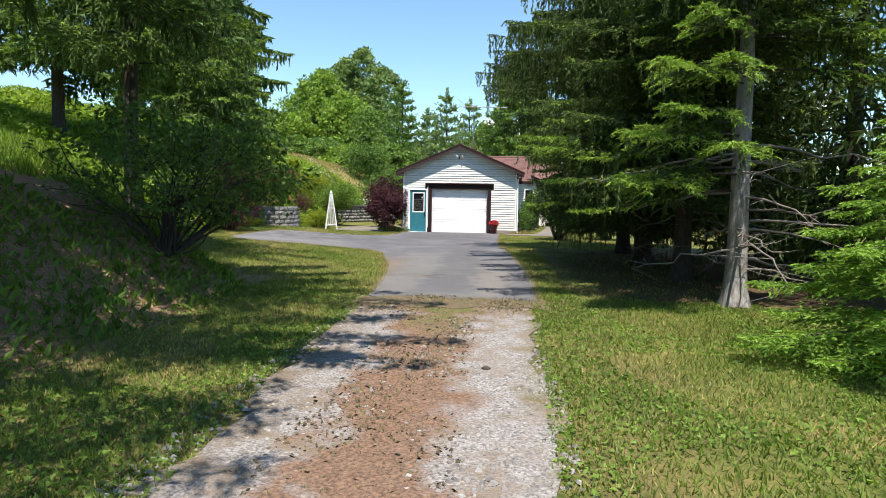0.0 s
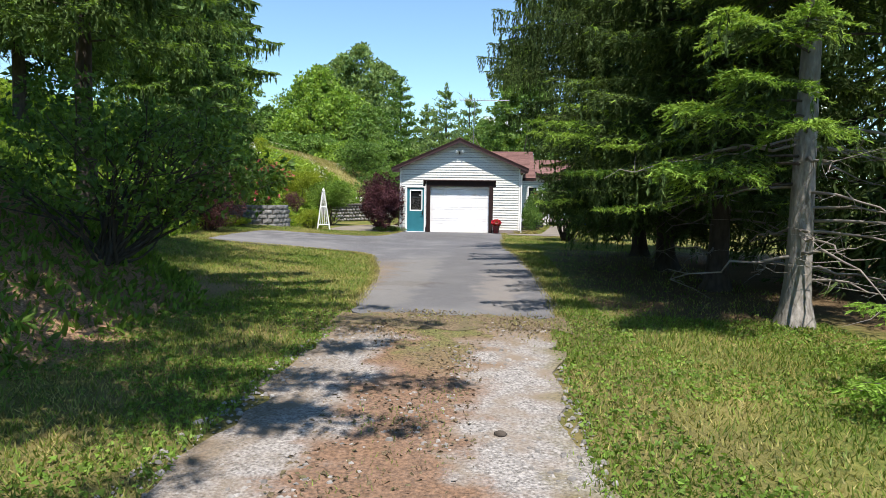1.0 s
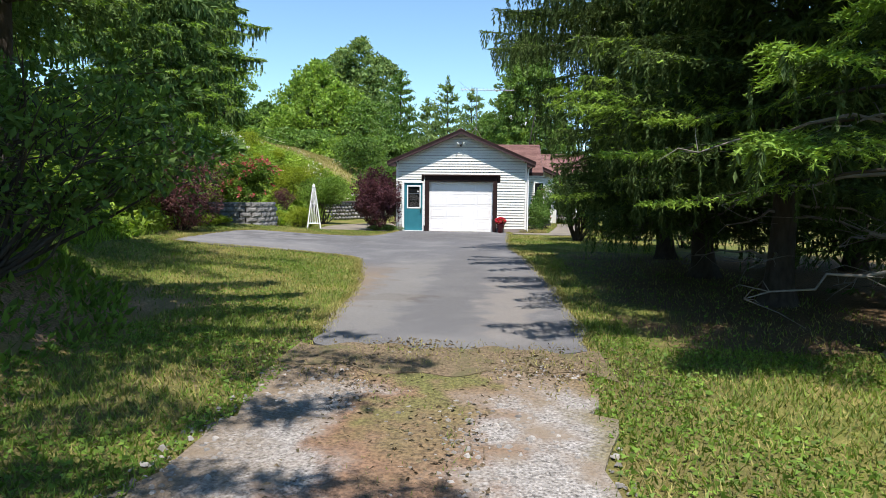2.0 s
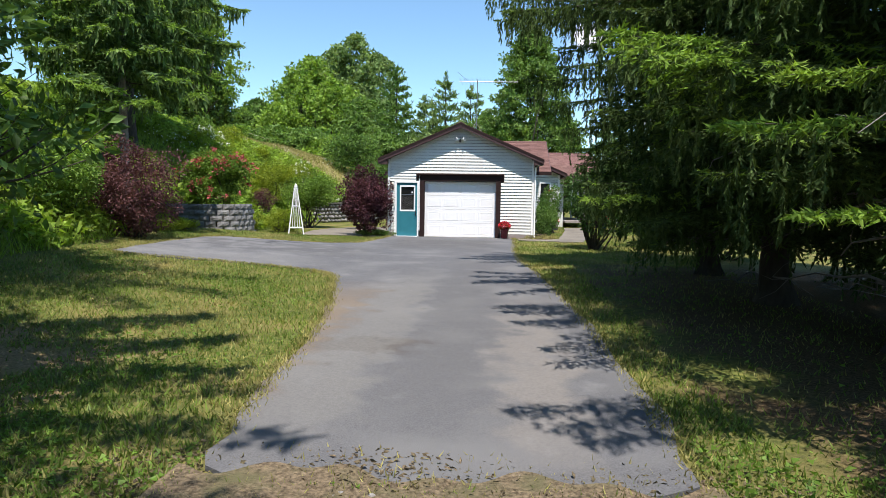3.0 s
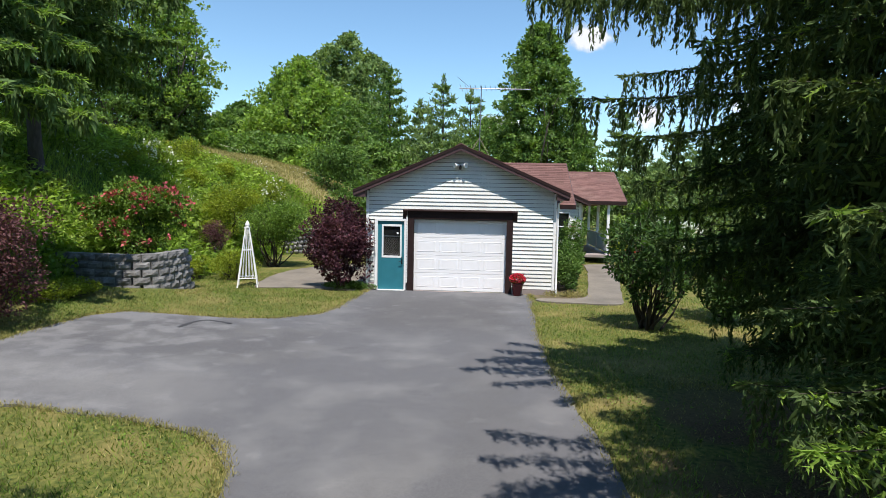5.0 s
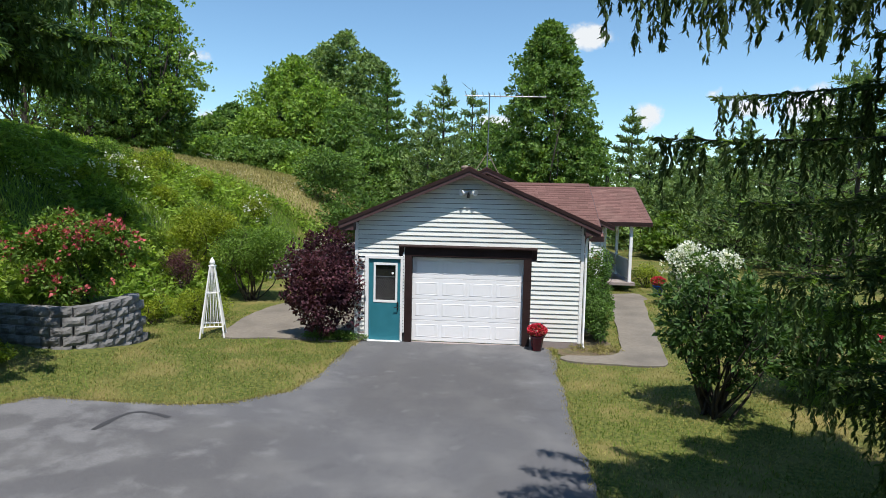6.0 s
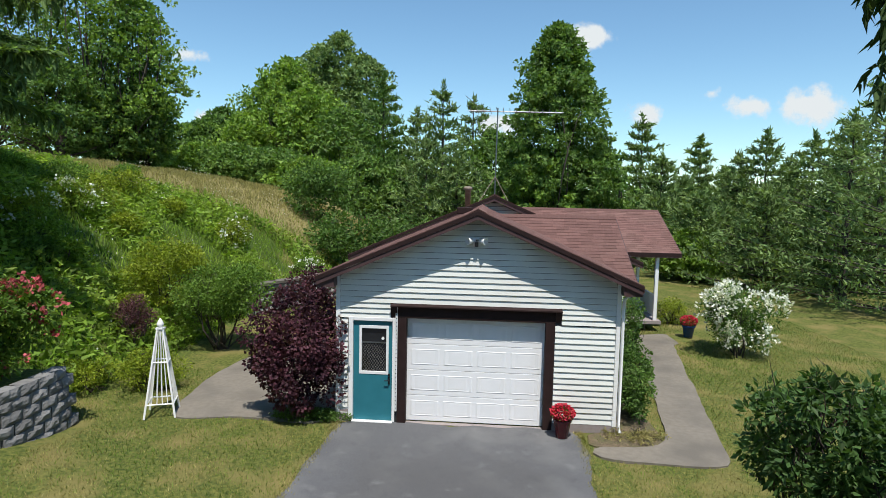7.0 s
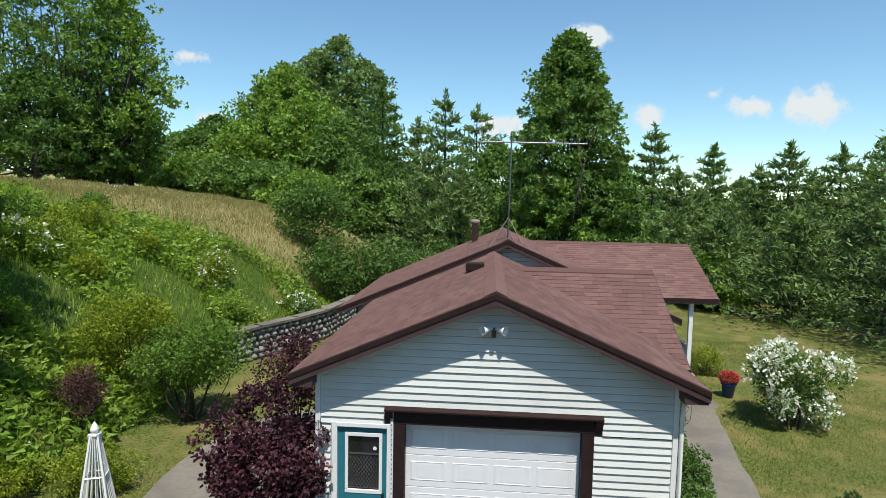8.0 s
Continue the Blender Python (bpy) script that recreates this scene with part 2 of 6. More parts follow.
PETAL_PINK = foliage("rose_petals", (0.50, 0.06, 0.10), (0.62, 0.16, 0.18), leaf=0.25, island=0.25)
PETAL_WHITE = foliage("white_petals", (0.72, 0.72, 0.66), (0.8, 0.8, 0.76), leaf=0.25, island=0.1)
GRASS = foliage("grass_blades", (0.095, 0.16, 0.023), (0.18, 0.24, 0.048), leaf=0.3, scale=0.9, rough=0.5)
GRASS_DRY = foliage("dry_grass_blades", (0.21, 0.2, 0.06), (0.32, 0.28, 0.11), leaf=0.25, scale=0.9)
MEADOW = foliage("meadow_weeds", (0.145, 0.25, 0.03), (0.29, 0.39, 0.068), leaf=0.45, scale=0.7)


def cloud_material():
    """Soft white vapour that thins out towards its ragged rim."""
    m = bpy.data.materials.new("cloud")
    m.use_nodes = True
    n, l = m.node_tree.nodes, m.node_tree.links
    n.clear()
    out, tc = n.new("ShaderNodeOutputMaterial"), n.new("ShaderNodeTexCoord")
    grad = n.new("ShaderNodeVectorMath")
    grad.operation = "LENGTH"
    l.new(tc.outputs["Object"], grad.inputs[0])
    geo = n.new("ShaderNodeNewGeometry")
    t = n.new("ShaderNodeTexNoise")
    t.inputs["Scale"].default_value, t.inputs["Detail"].default_value, t.inputs["Roughness"].default_value = 0.013, 7.0, 0.58
    l.new(geo.outputs["Position"], t.inputs["Vector"])
    sub = n.new("ShaderNodeMath")
    sub.operation = "MULTIPLY_ADD"
    l.new(grad.outputs["Value"], sub.inputs[0])
    sub.inputs[1].default_value = -0.42
    l.new(t.outputs["Fac"], sub.inputs[2])
    r = n.new("ShaderNodeMapRange")
    r.interpolation_type = "SMOOTHSTEP"
    r.inputs["From Min"].default_value, r.inputs["From Max"].default_value = 0.20, 0.42
    l.new(sub.outputs[0], r.inputs["Value"])
    em, tr, mx = n.new("ShaderNodeEmission"), n.new("ShaderNodeBsdfTransparent"), n.new("ShaderNodeMixShader")
    em.inputs["Color"].default_value, em.inputs["Strength"].default_value = (0.90, 0.95, 0.97, 1), 0.78
    l.new(r.outputs[0], mx.inputs["Fac"])
    l.new(tr.outputs[0], mx.inputs[1])
    l.new(em.outputs[0], mx.inputs[2])
    l.new(mx.outputs[0], out.inputs["Surface"])
    return m


CLOUD = cloud_material()

# ---------------------------------------------------------------- mesh helpers
rng = np.random.default_rng(7)


def raw(name, verts, faces, mat, smooth=False):
    """A mesh from an array of corners and an array of faces that all have the same number of corners."""
    verts, faces = np.asarray(verts, float).reshape(-1, 3), np.asarray(faces, int)
    k = faces.shape[1]
    me = bpy.data.meshes.new(name)
    me.vertices.add(len(verts))
    me.vertices.foreach_set("co", verts.ravel())
    me.loops.add(faces.size)
    me.loops.foreach_set("vertex_index", faces.ravel())
    me.polygons.add(len(faces))
    me.polygons.foreach_set("loop_start", np.arange(0, faces.size, k))
    me.polygons.foreach_set("loop_total", np.full(len(faces), k))
    me.polygons.foreach_set("use_smooth", np.full(len(faces), smooth))
    me.materials.append(mat)
    me.update(calc_edges=True)
    return me


def part(name, shape, mat, parent=None, label=""):
    """Links a bmesh, or a finished mesh, as one object under a thing or a part."""
    if isinstance(shape, bmesh.types.BMesh):
        bmesh.ops.recalc_face_normals(shape, faces=shape.faces)
        me = bpy.data.meshes.new(name)
        shape.to_mesh(me)
        shape.free()
        me.materials.append(mat)
    else:
        me = shape
    ob = new(name, me)
    ob.parent = parent
    if label:
        ob["label"] = label
    return ob


def thing(name, label, category, at=(0, 0, 0), group="", kind=""):
    ob = new(name)
    ob.empty_display_size = 0.2
    ob.location = at
    return tagged(ob, label, category, group, kind)


def box(bm, x0, x1, y0, y1, z0, z1, bevel=0.0):
    made = bmesh.ops.create_cube(bm, size=1.0, matrix=Matrix.Translation(((x0 + x1) / 2, (y0 + y1) / 2, (z0 + z1) / 2)) @ Matrix.Diagonal((x1 - x0, y1 - y0, z1 - z0, 1)))
    if bevel:
        edges = list({e for v in made["verts"] for e in v.link_edges})
        bmesh.ops.bevel(bm, geom=edges, offset=bevel, segments=2, affect="EDGES", profile=0.5)
    return bm


def boxed(*dims, bevel=0.0):
    return box(bmesh.new(), *dims, bevel=bevel)


def prism(bm, outline, axis, lo, hi):
    """An outline of (a, b) pairs pushed along an axis: x takes (y, z), y takes (x, z), z takes (x, y)."""
    def at(a, b, c):
        return {"x": (c, a, b), "y": (a, c, b), "z": (a, b, c)}[axis]
    low = [bm.verts.new(at(a, b, lo)) for a, b in outline]
    high = [bm.verts.new(at(a, b, hi)) for a, b in outline]
    bm.faces.new(low)
    bm.faces.new(high[::-1])
    for i in range(len(low)):
        j = (i + 1) % len(low)
        bm.faces.new((low[i], high[i], high[j], low[j]))
    return bm


def rod(bm, a, b, r0, r1=None, sides=8):
    a, b = Vector(a), Vector(b)
    r1 = r0 if r1 is None else r1
    m = Matrix.Translation((a + b) / 2) @ (b - a).to_track_quat("Z", "Y").to_matrix().to_4x4()
    bmesh.ops.create_cone(bm, cap_ends=True, segments=sides, radius1=r0, radius2=r1, depth=(b - a).length, matrix=m)
    return bm


def lathe(bm, profile, sides=20, at=(0, 0, 0)):
    rings = []
    for r, z in profile:
        rings.append([bm.verts.new((at[0] + r * math.cos(2 * math.pi * i / sides), at[1] + r * math.sin(2 * math.pi * i / sides), at[2] + z)) for i in range(sides)])
    for a, b in zip(rings, rings[1:]):
        for i in range(sides):
            j = (i + 1) % sides
            bm.faces.new((a[i], a[j], b[j], b[i])).smooth = True
    bm.faces.new(rings[0][::-1])
    bm.faces.new(rings[-1])
    return bm


def tube(points, radii, sides=6):
    """A tapered tube along points: arrays of corners and four-cornered faces."""
    p, r = np.asarray(points, float), np.asarray(radii, float)
    d = np.gradient(p, axis=0)
    d /= np.linalg.norm(d, axis=1)[:, None] + 1e-9
    ref = np.where(np.abs(d[:, 2:3]) > 0.9, [[1.0, 0, 0]], [[0, 0, 1.0]])
    u = np.cross(d, ref)
    u /= np.linalg.norm(u, axis=1)[:, None] + 1e-9
    v = np.cross(d, u)
    a = np.linspace(0, 2 * np.pi, sides, endpoint=False)
    ring = p[:, None] + r[:, None, None] * (np.cos(a)[None, :, None] * u[:, None] + np.sin(a)[None, :, None] * v[:, None])
    k = len(p)
    i, j = np.meshgrid(np.arange(k - 1), np.arange(sides), indexing="ij")
    f = np.stack([i * sides + j, i * sides + (j + 1) % sides, (i + 1) * sides + (j + 1) % sides, (i + 1) * sides + j], -1).reshape(-1, 4)
    return ring.reshape(-1, 3), f


def joined(pieces):
    vs, fs, base = [], [], 0
    for v, f in pieces:
        vs.append(v)
        fs.append(f + base)
        base += len(v)
    return np.concatenate(vs), np.concatenate(fs)


def unit(a):
    return a / (np.linalg.norm(a, axis=-1, keepdims=True) + 1e-9)


def leaf_quads(at, way, size, width=0.45, fold=0.15):
    """Diamond leaves that start at a place and point along a way, each turned at random about it."""
    n = len(at)
    way = unit(way)
    side = unit(np.cross(way, rng.normal(size=(n, 3))))
    up = np.cross(side, way)
    s = np.broadcast_to(np.asarray(size, float), (n,))[:, None]
    tip = at + way * s
    mid = at + way * s * 0.45
    v = np.stack([at, mid + side * s * width * 0.5 + up * s * fold * 0.5, tip, mid - side * s * width * 0.5 + up * s * fold * 0.5], 1)
    return v.reshape(-1, 3), np.arange(4 * n).reshape(-1, 4)


def slivers(at, way, size, width=0.25):
    """Single-triangle needles, for what stays in the shade."""
    n = len(at)
    way = unit(way)
    side = unit(np.cross(way, rng.normal(size=(n, 3))))
    s = np.broadcast_to(np.asarray(size, float), (n,))[:, None]
    v = np.stack([at - side * s * width * 0.5, at + side * s * width * 0.5, at + way * s], 1)
    return v.reshape(-1, 3), np.arange(3 * n).reshape(-1, 3)


def blades(at, height, width, lean=0.35):
    n = len(at)
    a = rng.uniform(0, 2 * np.pi, n)
    side = np.stack([np.cos(a), np.sin(a), np.zeros(n)], 1)
    bend = rng.normal(size=(n, 3)) * lean
    bend[:, 2] = 1.0
    h = np.broadcast_to(np.asarray(height, float), (n,)) * rng.uniform(0.6, 1.3, n)
    w = np.broadcast_to(np.asarray(width, float), (n,))
    v = np.stack([at - side * w[:, None] / 2, at + side * w[:, None] / 2, at + unit(bend) * h[:, None]], 1)
    return v.reshape(-1, 3), np.arange(3 * n).reshape(-1, 3)


# ---------------------------------------------------------------- the lie of the land
FOOT_Y = np.array([-80, -19.5, -17.5, -15.0, -13.0, -9.0, -5.0, -3.2, -1.5, 1.0, 4.0, 8.0, 13.0, 18.0, 24.0, 40.0, 90.0])
FOOT_X = np.array([-2.4, -2.4, -3.6, -6.0, -7.3, -8.0, -9.0, -9.6, -9.3, -8.4, -8.3, -8.6, -7.6, -6.4, -5.0, -6.0, -10.0])


def ease(a, b, v):
    t = np.clip((v - a) / (b - a), 0, 1)
    return t * t * (3 - 2 * t)


def lie(x, y):
    """The gentle fall of the plot: up towards the west, down towards the east."""
    x, y = np.asarray(x, float), np.asarray(y, float)
    west = 0.062 * np.clip(-2.2 - x, 0, 7) * (1 - ease(-3.5, -0.5, y)) * ease(-19, -15, y)
    east = -0.07 * np.clip(x - 2.7, 0, 7) * (1 - ease(-4.0, -0.5, y)) - 0.15 * np.clip(x - 6.2, 0, 3.5) * ease(-4.0, -0.5, y)
    return west + east


def bed_here(x, y):
    """The raised bed behind the block wall."""
    return (x > -11.6) & (x < -8.05) & (y > -2.7) & (y < -0.9)


def land(x, y):
    """Height of the ground: the fall of the plot, with a bank and a hill on the west side."""
    x, y = np.asarray(x, float), np.asarray(y, float)
    s = np.maximum(0.0, np.interp(y, FOOT_Y, FOOT_X) - x)
    s = s * s / (s + 0.6)
    top = np.interp(y, [-19, -13, -6, 12, 30, 60], [3.6, 4.6, 6.6, 6.7, 6.0, 5.0])
    run = np.interp(y, [-19, -13, -6, 0, 30], [4.4, 5.5, 6.0, 5.0, 5.5])
    h = top * (1 - np.exp(-s / run))
    roll = 0.12 * np.sin(x * 0.9 + 0.4 * y) * np.sin(y * 0.7 - 0.3 * x) * np.clip(s / 3, 0, 1)
    far = np.hypot(x, y)
    swell = np.clip((far - 60) / 300, 0, 1) * 10.0 * (0.5 + 0.5 * np.sin(np.arctan2(y, x) * 3 + 1.0))
    dip = -0.012 * (1 + np.sin(3.1 * x + y) * np.sin(2.3 * y - x))
    return np.maximum(h + roll + swell + lie(x, y), 1.08 * bed_here(x, y)) + dip


def axis_steps(lo, hi, fine, far):
    mid = np.arange(lo, hi + 1e-6, fine)
    out = [fine]
    while sum(out) < far:
        out.append(out[-1] * 1.35)
    reach = np.cumsum(out)
    return np.concatenate([lo - reach[::-1], mid, hi + reach])


gx, gy = axis_steps(-26, 14, 0.3, 900), axis_steps(-36, 30, 0.3, 1200)
GX, GY = np.meshgrid(gx, gy)
gv = np.stack([GX, GY, land(GX, GY)], -1).reshape(-1, 3)
ii, jj = np.meshgrid(np.arange(len(gy) - 1), np.arange(len(gx) - 1), indexing="ij")
w_ = len(gx)
gf = np.stack([ii * w_ + jj, ii * w_ + jj + 1, (ii + 1) * w_ + jj + 1, (ii + 1) * w_ + jj], -1).reshape(-1, 4)
tagged(part("ground", raw("ground", gv, gf, LAWN, smooth=True), LAWN), "mown green and straw-coloured lawn rising to a grassy hill", "ground", kind="structure")


def smooth_outline(points, step=0.25, wobble=0.04, seed=0):
    """A closed outline resampled finely, its edge broken up a little."""
    p = np.array(points, float)
    out = []
    for a, b in zip(p, np.roll(p, -1, 0)):
        n = max(2, int(np.linalg.norm(b - a) / step))
        for i in range(n):
            out.append(a + (b - a) * i / n)
    out = np.array(out)
    for _ in range(2):
        out = (np.roll(out, 1, 0) + 2 * out + np.roll(out, -1, 0)) / 4
    r = np.random.default_rng(seed)
    jig = r.normal(size=out.shape) * wobble
    return out + (jig + np.roll(jig, 1, 0)) / 2


def inside(x, y, outline):
    poly = np.array(outline)
    hit = np.zeros(len(x), bool)
    for (xa, ya), (xb, yb) in zip(poly, np.roll(poly, -1, 0)):
        c = (ya > y) != (yb > y)
        hit ^= c & (x < (xb - xa) * (y - ya) / (yb - ya + 1e-12) + xa)
    return hit


def sheet(name, outline, z, depth, mat, label, category="", kind="structure"):
    """A thin slab laid over the fall of the plot."""
    edge = [Vector((float(x), float(y))) for x, y in outline]
    xs, ys = [p.x for p in edge], [p.y for p in edge]
    gxx, gyy = np.meshgrid(np.arange(min(xs), max(xs), 0.45), np.arange(min(ys), max(ys), 0.45))
    gxx, gyy = gxx.ravel(), gyy.ravel()
    keep = inside(gxx, gyy, [tuple(p) for p in edge])
    n = len(edge)
    flat, _, faces, _, _, _ = geometry.delaunay_2d_cdt(edge + [Vector(p) for p in zip(gxx[keep], gyy[keep])], [(i, (i + 1) % n) for i in range(n)], [], 1, 1e-5)
    bm = bmesh.new()
    top = [bm.verts.new((p.x, p.y, z + float(lie(p.x, p.y)))) for p in flat]
    for f in faces:
        bm.faces.new([top[i] for i in f])
    rim = [e for e in bm.edges if len(e.link_faces) == 1]
    low = {}
    for e in rim:
        for v in e.verts:
            if v not in low:
                low[v] = bm.verts.new((v.co.x, v.co.y, v.co.z - depth))
    for e in rim:
        a, b = e.verts
        bm.faces.new((a, b, low[b], low[a]))
    for v in list(bm.verts):
        if not v.link_faces:
            bm.verts.remove(v)
    return tagged(part(name, bm, mat), label, category or name.split("_")[-1], kind=kind)


DRIVE = [(-0.33, -19.85), (2.5, -19.75), (2.53, -17.8), (2.5, -15.3), (2.36, -12.5), (2.15, -9.5), (1.97, -7.8), (1.95, -5.0), (2.08, -1.2), (2.1, -0.02), (-2.75, -0.02), (-2.7, -0.6), (-2.8, -3.2), (-3.05, -4.2), (-3.7, -5.0), (-4.6, -5.4), (-5.6, -5.5),
         (-6.7, -5.7), (-7.1, -6.3), (-7.15, -8.2), (-7.1, -9.7), (-6.95, -10.8), (-6.2, -11.0), (-4.8, -10.85), (-3.4, -10.9), (-2.4, -11.05), (-1.95, -11.4), (-1.65, -12.0), (-1.35, -13.2), (-1.0, -14.6), (-0.72, -16.2), (-0.56, -17.7), (-0.4, -19.2)]
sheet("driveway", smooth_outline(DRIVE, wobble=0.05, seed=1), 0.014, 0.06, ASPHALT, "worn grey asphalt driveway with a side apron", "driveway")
GRAVEL_EDGE = [(-0.3, -19.9), (2.38, -19.8), (2.25, -21), (2.22, -23.5), (2.12, -25.2), (2.1, -30), (2.2, -44), (0.0, -44), (0.0, -30), (-0.1, -26.0), (-0.3, -24.0), (-0.3, -22.5), (-0.25, -21.3)]
sheet("gravel_track", smooth_outline(GRAVEL_EDGE, wobble=0.14, seed=2), 0.010, 0.04, GRAVEL, "pale gravel track with two wheel ruts and a litter-strewn crown", "road")
WALK = [(2.12, -0.75), (3.3, -0.72), (3.75, -0.3), (4.2, 2.5), (4.75, 6.0), (5.0, 8.6), (6.2, 9.0), (7.4, 9.6), (8.6, 12.5), (9.3, 12.2), (8.0, 9.0), (6.2, 7.6), (5.6, 4.4), (4.9, 0.6), (4.55, -1.35), (2.25, -1.3)]
sheet("pavement", smooth_outline(WALK, wobble=0.02, seed=6), 0.032, 0.07, CONCRETE, "buff concrete footpath beside the garage", "path")
PATIO = [(-2.85, -0.15), (-3.6, -0.3), (-4.7, -0.1), (-6.1, -0.45), (-6.4, 0.6), (-6.6, 2.4), (-6.4, 4.2), (-5.6, 5.6), (-4.6, 6.2), (-2.85, 6.2)]
sheet("patio", smooth_outline(PATIO, wobble=0.025, seed=7), 0.024, 0.06, CONCRETE, "buff paved path leading behind the garage", "path")
sheet("mulch_bed", smooth_outline([(2.1, -0.7), (3.5, -0.68), (3.7, -0.2), (3.5, 3.5), (2.86, 3.5), (2.86, -0.02), (2.1, -0.02)], wobble=0.05, seed=8), 0.018, 0.04, DUFF, "dry brown mulch bed along the garage wall", "bed")

# ---------------------------------------------------------------- garage
HALF, RIDGE, EAVE_X, SLOPE = 2.78, 4.36, 3.13, 0.43
garage = thing("garage", "white clapboard garage with a maroon-trimmed gable roof", "garage")


def under_roof(x):
    return RIDGE - 0.16 - SLOPE * abs(x)


def wall_front():
    bm = bmesh.new()
    prism(bm, [(-HALF, 0), (-2.46, 0), (-2.46, under_roof(2.46)), (-HALF, under_roof(HALF))], "y", 0.0, 0.14)
    prism(bm, [(-2.46, 2.09), (-1.65, 2.09), (-1.65, under_roof(1.65)), (-2.46, under_roof(2.46))], "y", 0.0, 0.14)
    prism(bm, [(-1.65, 0), (-1.40, 0), (-1.40, under_roof(1.40)), (-1.65, under_roof(1.65))], "y", 0.0, 0.14)
    prism(bm, [(-1.40, 2.16), (1.40, 2.16), (1.40, under_roof(1.40)), (0, under_roof(0)), (-1.40, under_roof(1.40))], "y", 0.0, 0.14)
    prism(bm, [(1.40, 0), (HALF, 0), (HALF, under_roof(HALF)), (1.40, under_roof(1.40))], "y", 0.0, 0.14)
    return bm


front = part("front_wall", wall_front(), LAP_SHADE, garage, "dark backing that gives the shade lines between clapboards")
part("foundation", boxed(1.56, HALF + 0.012, -0.03, 0.13, -0.1, 0.16), CONCRETE_BASE, garage, "bare concrete footing")
part("foundation", boxed(-HALF - 0.012, -2.55, -0.03, 0.13, -0.1, 0.24), CONCRETE_BASE, garage, "bare concrete footing")
for side in (-1, 1):
    x0, x1 = sorted((side * HALF, side * (HALF - 0.14)))
    part("side_wall", boxed(x0, x1, 0.145, 6.3, -0.1, 3.0), SIDING, garage)


def lap_boards(parent, spans_at, z0, z1, y, step=0.115, name="siding_board"):
    """Overlapping boards, course by course; spans_at gives the stretches of wall at a height."""
    z = z0
    while z < z1 - 0.02:
        low, high = spans_at(z + 0.004), spans_at(min(z + step, z1) - 0.004)
        for (a0, b0), (a1, b1) in zip(low, high):
            if b1 - a1 < 0.02:
                a1, b1 = (a0 + b0) / 2 - 0.01, (a0 + b0) / 2 + 0.01
            # the gap above each board lets the dark backing read as a shade line
            t = min(z + step - 0.011, z1)
            v = [(a0, y - 0.034, z), (b0, y - 0.034, z), (b1, y - 0.010, t), (a1, y - 0.010, t), (a0, y - 0.001, z), (b0, y - 0.001, z), (b1, y - 0.001, t), (a1, y - 0.001, t)]
            f = [(0, 1, 2, 3), (0, 4, 5, 1), (1, 5, 6, 2), (3, 2, 6, 7), (0, 3, 7, 4)]
            part(name, raw(name, v, f, SIDING), SIDING, parent)
        z += step


def garage_spans(z):
    edge = min(HALF - 0.06, (RIDGE - 0.17 - z) / SLOPE)
    if z < 2.14:
        return [(-edge, -2.56), (1.56, edge)]
    if z < 2.46:
        return [(-edge, -1.70), (1.68, edge)]
    return [(-edge, edge)]


lap_boards(front, garage_spans, 0.17, 2.14, 0.0)
lap_boards(front, garage_spans, 2.14, 2.46, 0.0, step=0.107)
lap_boards(front, garage_spans, 2.46, 4.17, 0.0)
for side in (-1, 1):
    x0, x1 = sorted((side * (HALF + 0.025), side * (HALF - 0.055)))
    part("corner_trim", boxed(x0, x1, -0.04, 0.06, 0.14, 2.98, bevel=0.006), WHITE, garage)


def slope_slab(bm, apex, eave, y0, y1, thick):
    (xa, za), (xe, ze) = apex, eave
    return prism(bm, [(xa, za), (xe, ze), (xe, ze - thick), (xa, za - thick)], "y", y0, y1)


def shingle_rows(origin, along, up, width, length, exposure=0.145, tab=0.31, seed=0, thick=0.0045):
    """Corners of the tabs of a shingled slope: course by course, each tab's lower edge proud of the one below it."""
    r = np.random.default_rng(seed)
    o, u, v = (np.array(q, float) for q in (origin, along, up))
    nrm = np.cross(u, v)
    nrm = nrm if nrm[2] > 0 else -nrm
    out = []
    for i in range(int(math.ceil(length / exposure))):
        b0 = i * exposure
        b1 = min(b0 + exposure, length)
        x = -tab * r.uniform(0, 1)
        while x < width:
            a0, a1 = max(x + 0.002, 0), min(x + tab - 0.002, width)
            x += tab
            if a1 - a0 < 0.03:
                continue
            lift = thick + r.uniform(0, 0.003)
            drop = r.uniform(0, 0.006)
            q = [o + u * a + v * b + nrm * c for a, b, c in ((a0, b0 - drop, lift), (a1, b0 - drop, lift), (a1, b1, 0.004), (a0, b1, 0.004), (a0, b0 - drop, 0), (a1, b0 - drop, 0))]
            out.append(np.array(q))
    return out


TAB_FACES = np.array([(0, 1, 2, 3), (0, 4, 5, 1)])


def shingles(parent, tabs, near=None):
    """Shingle tabs: those that near() picks are pieces of their own, the rest one sheet of them."""
    rest, single = [], []
    for q in tabs:
        (single if near and len(single) < 300 and near(q) else rest).append(q)
    for q in single:
        part("shingle", raw("shingle", q, TAB_FACES, SHINGLE), SHINGLE, parent)
    if rest:
        ob = part("shingles", raw("shingles", np.concatenate(rest), np.concatenate([TAB_FACES + 6 * i for i in range(len(rest))]), SHINGLE), SHINGLE, parent)
        ob["kind"] = "stuff"


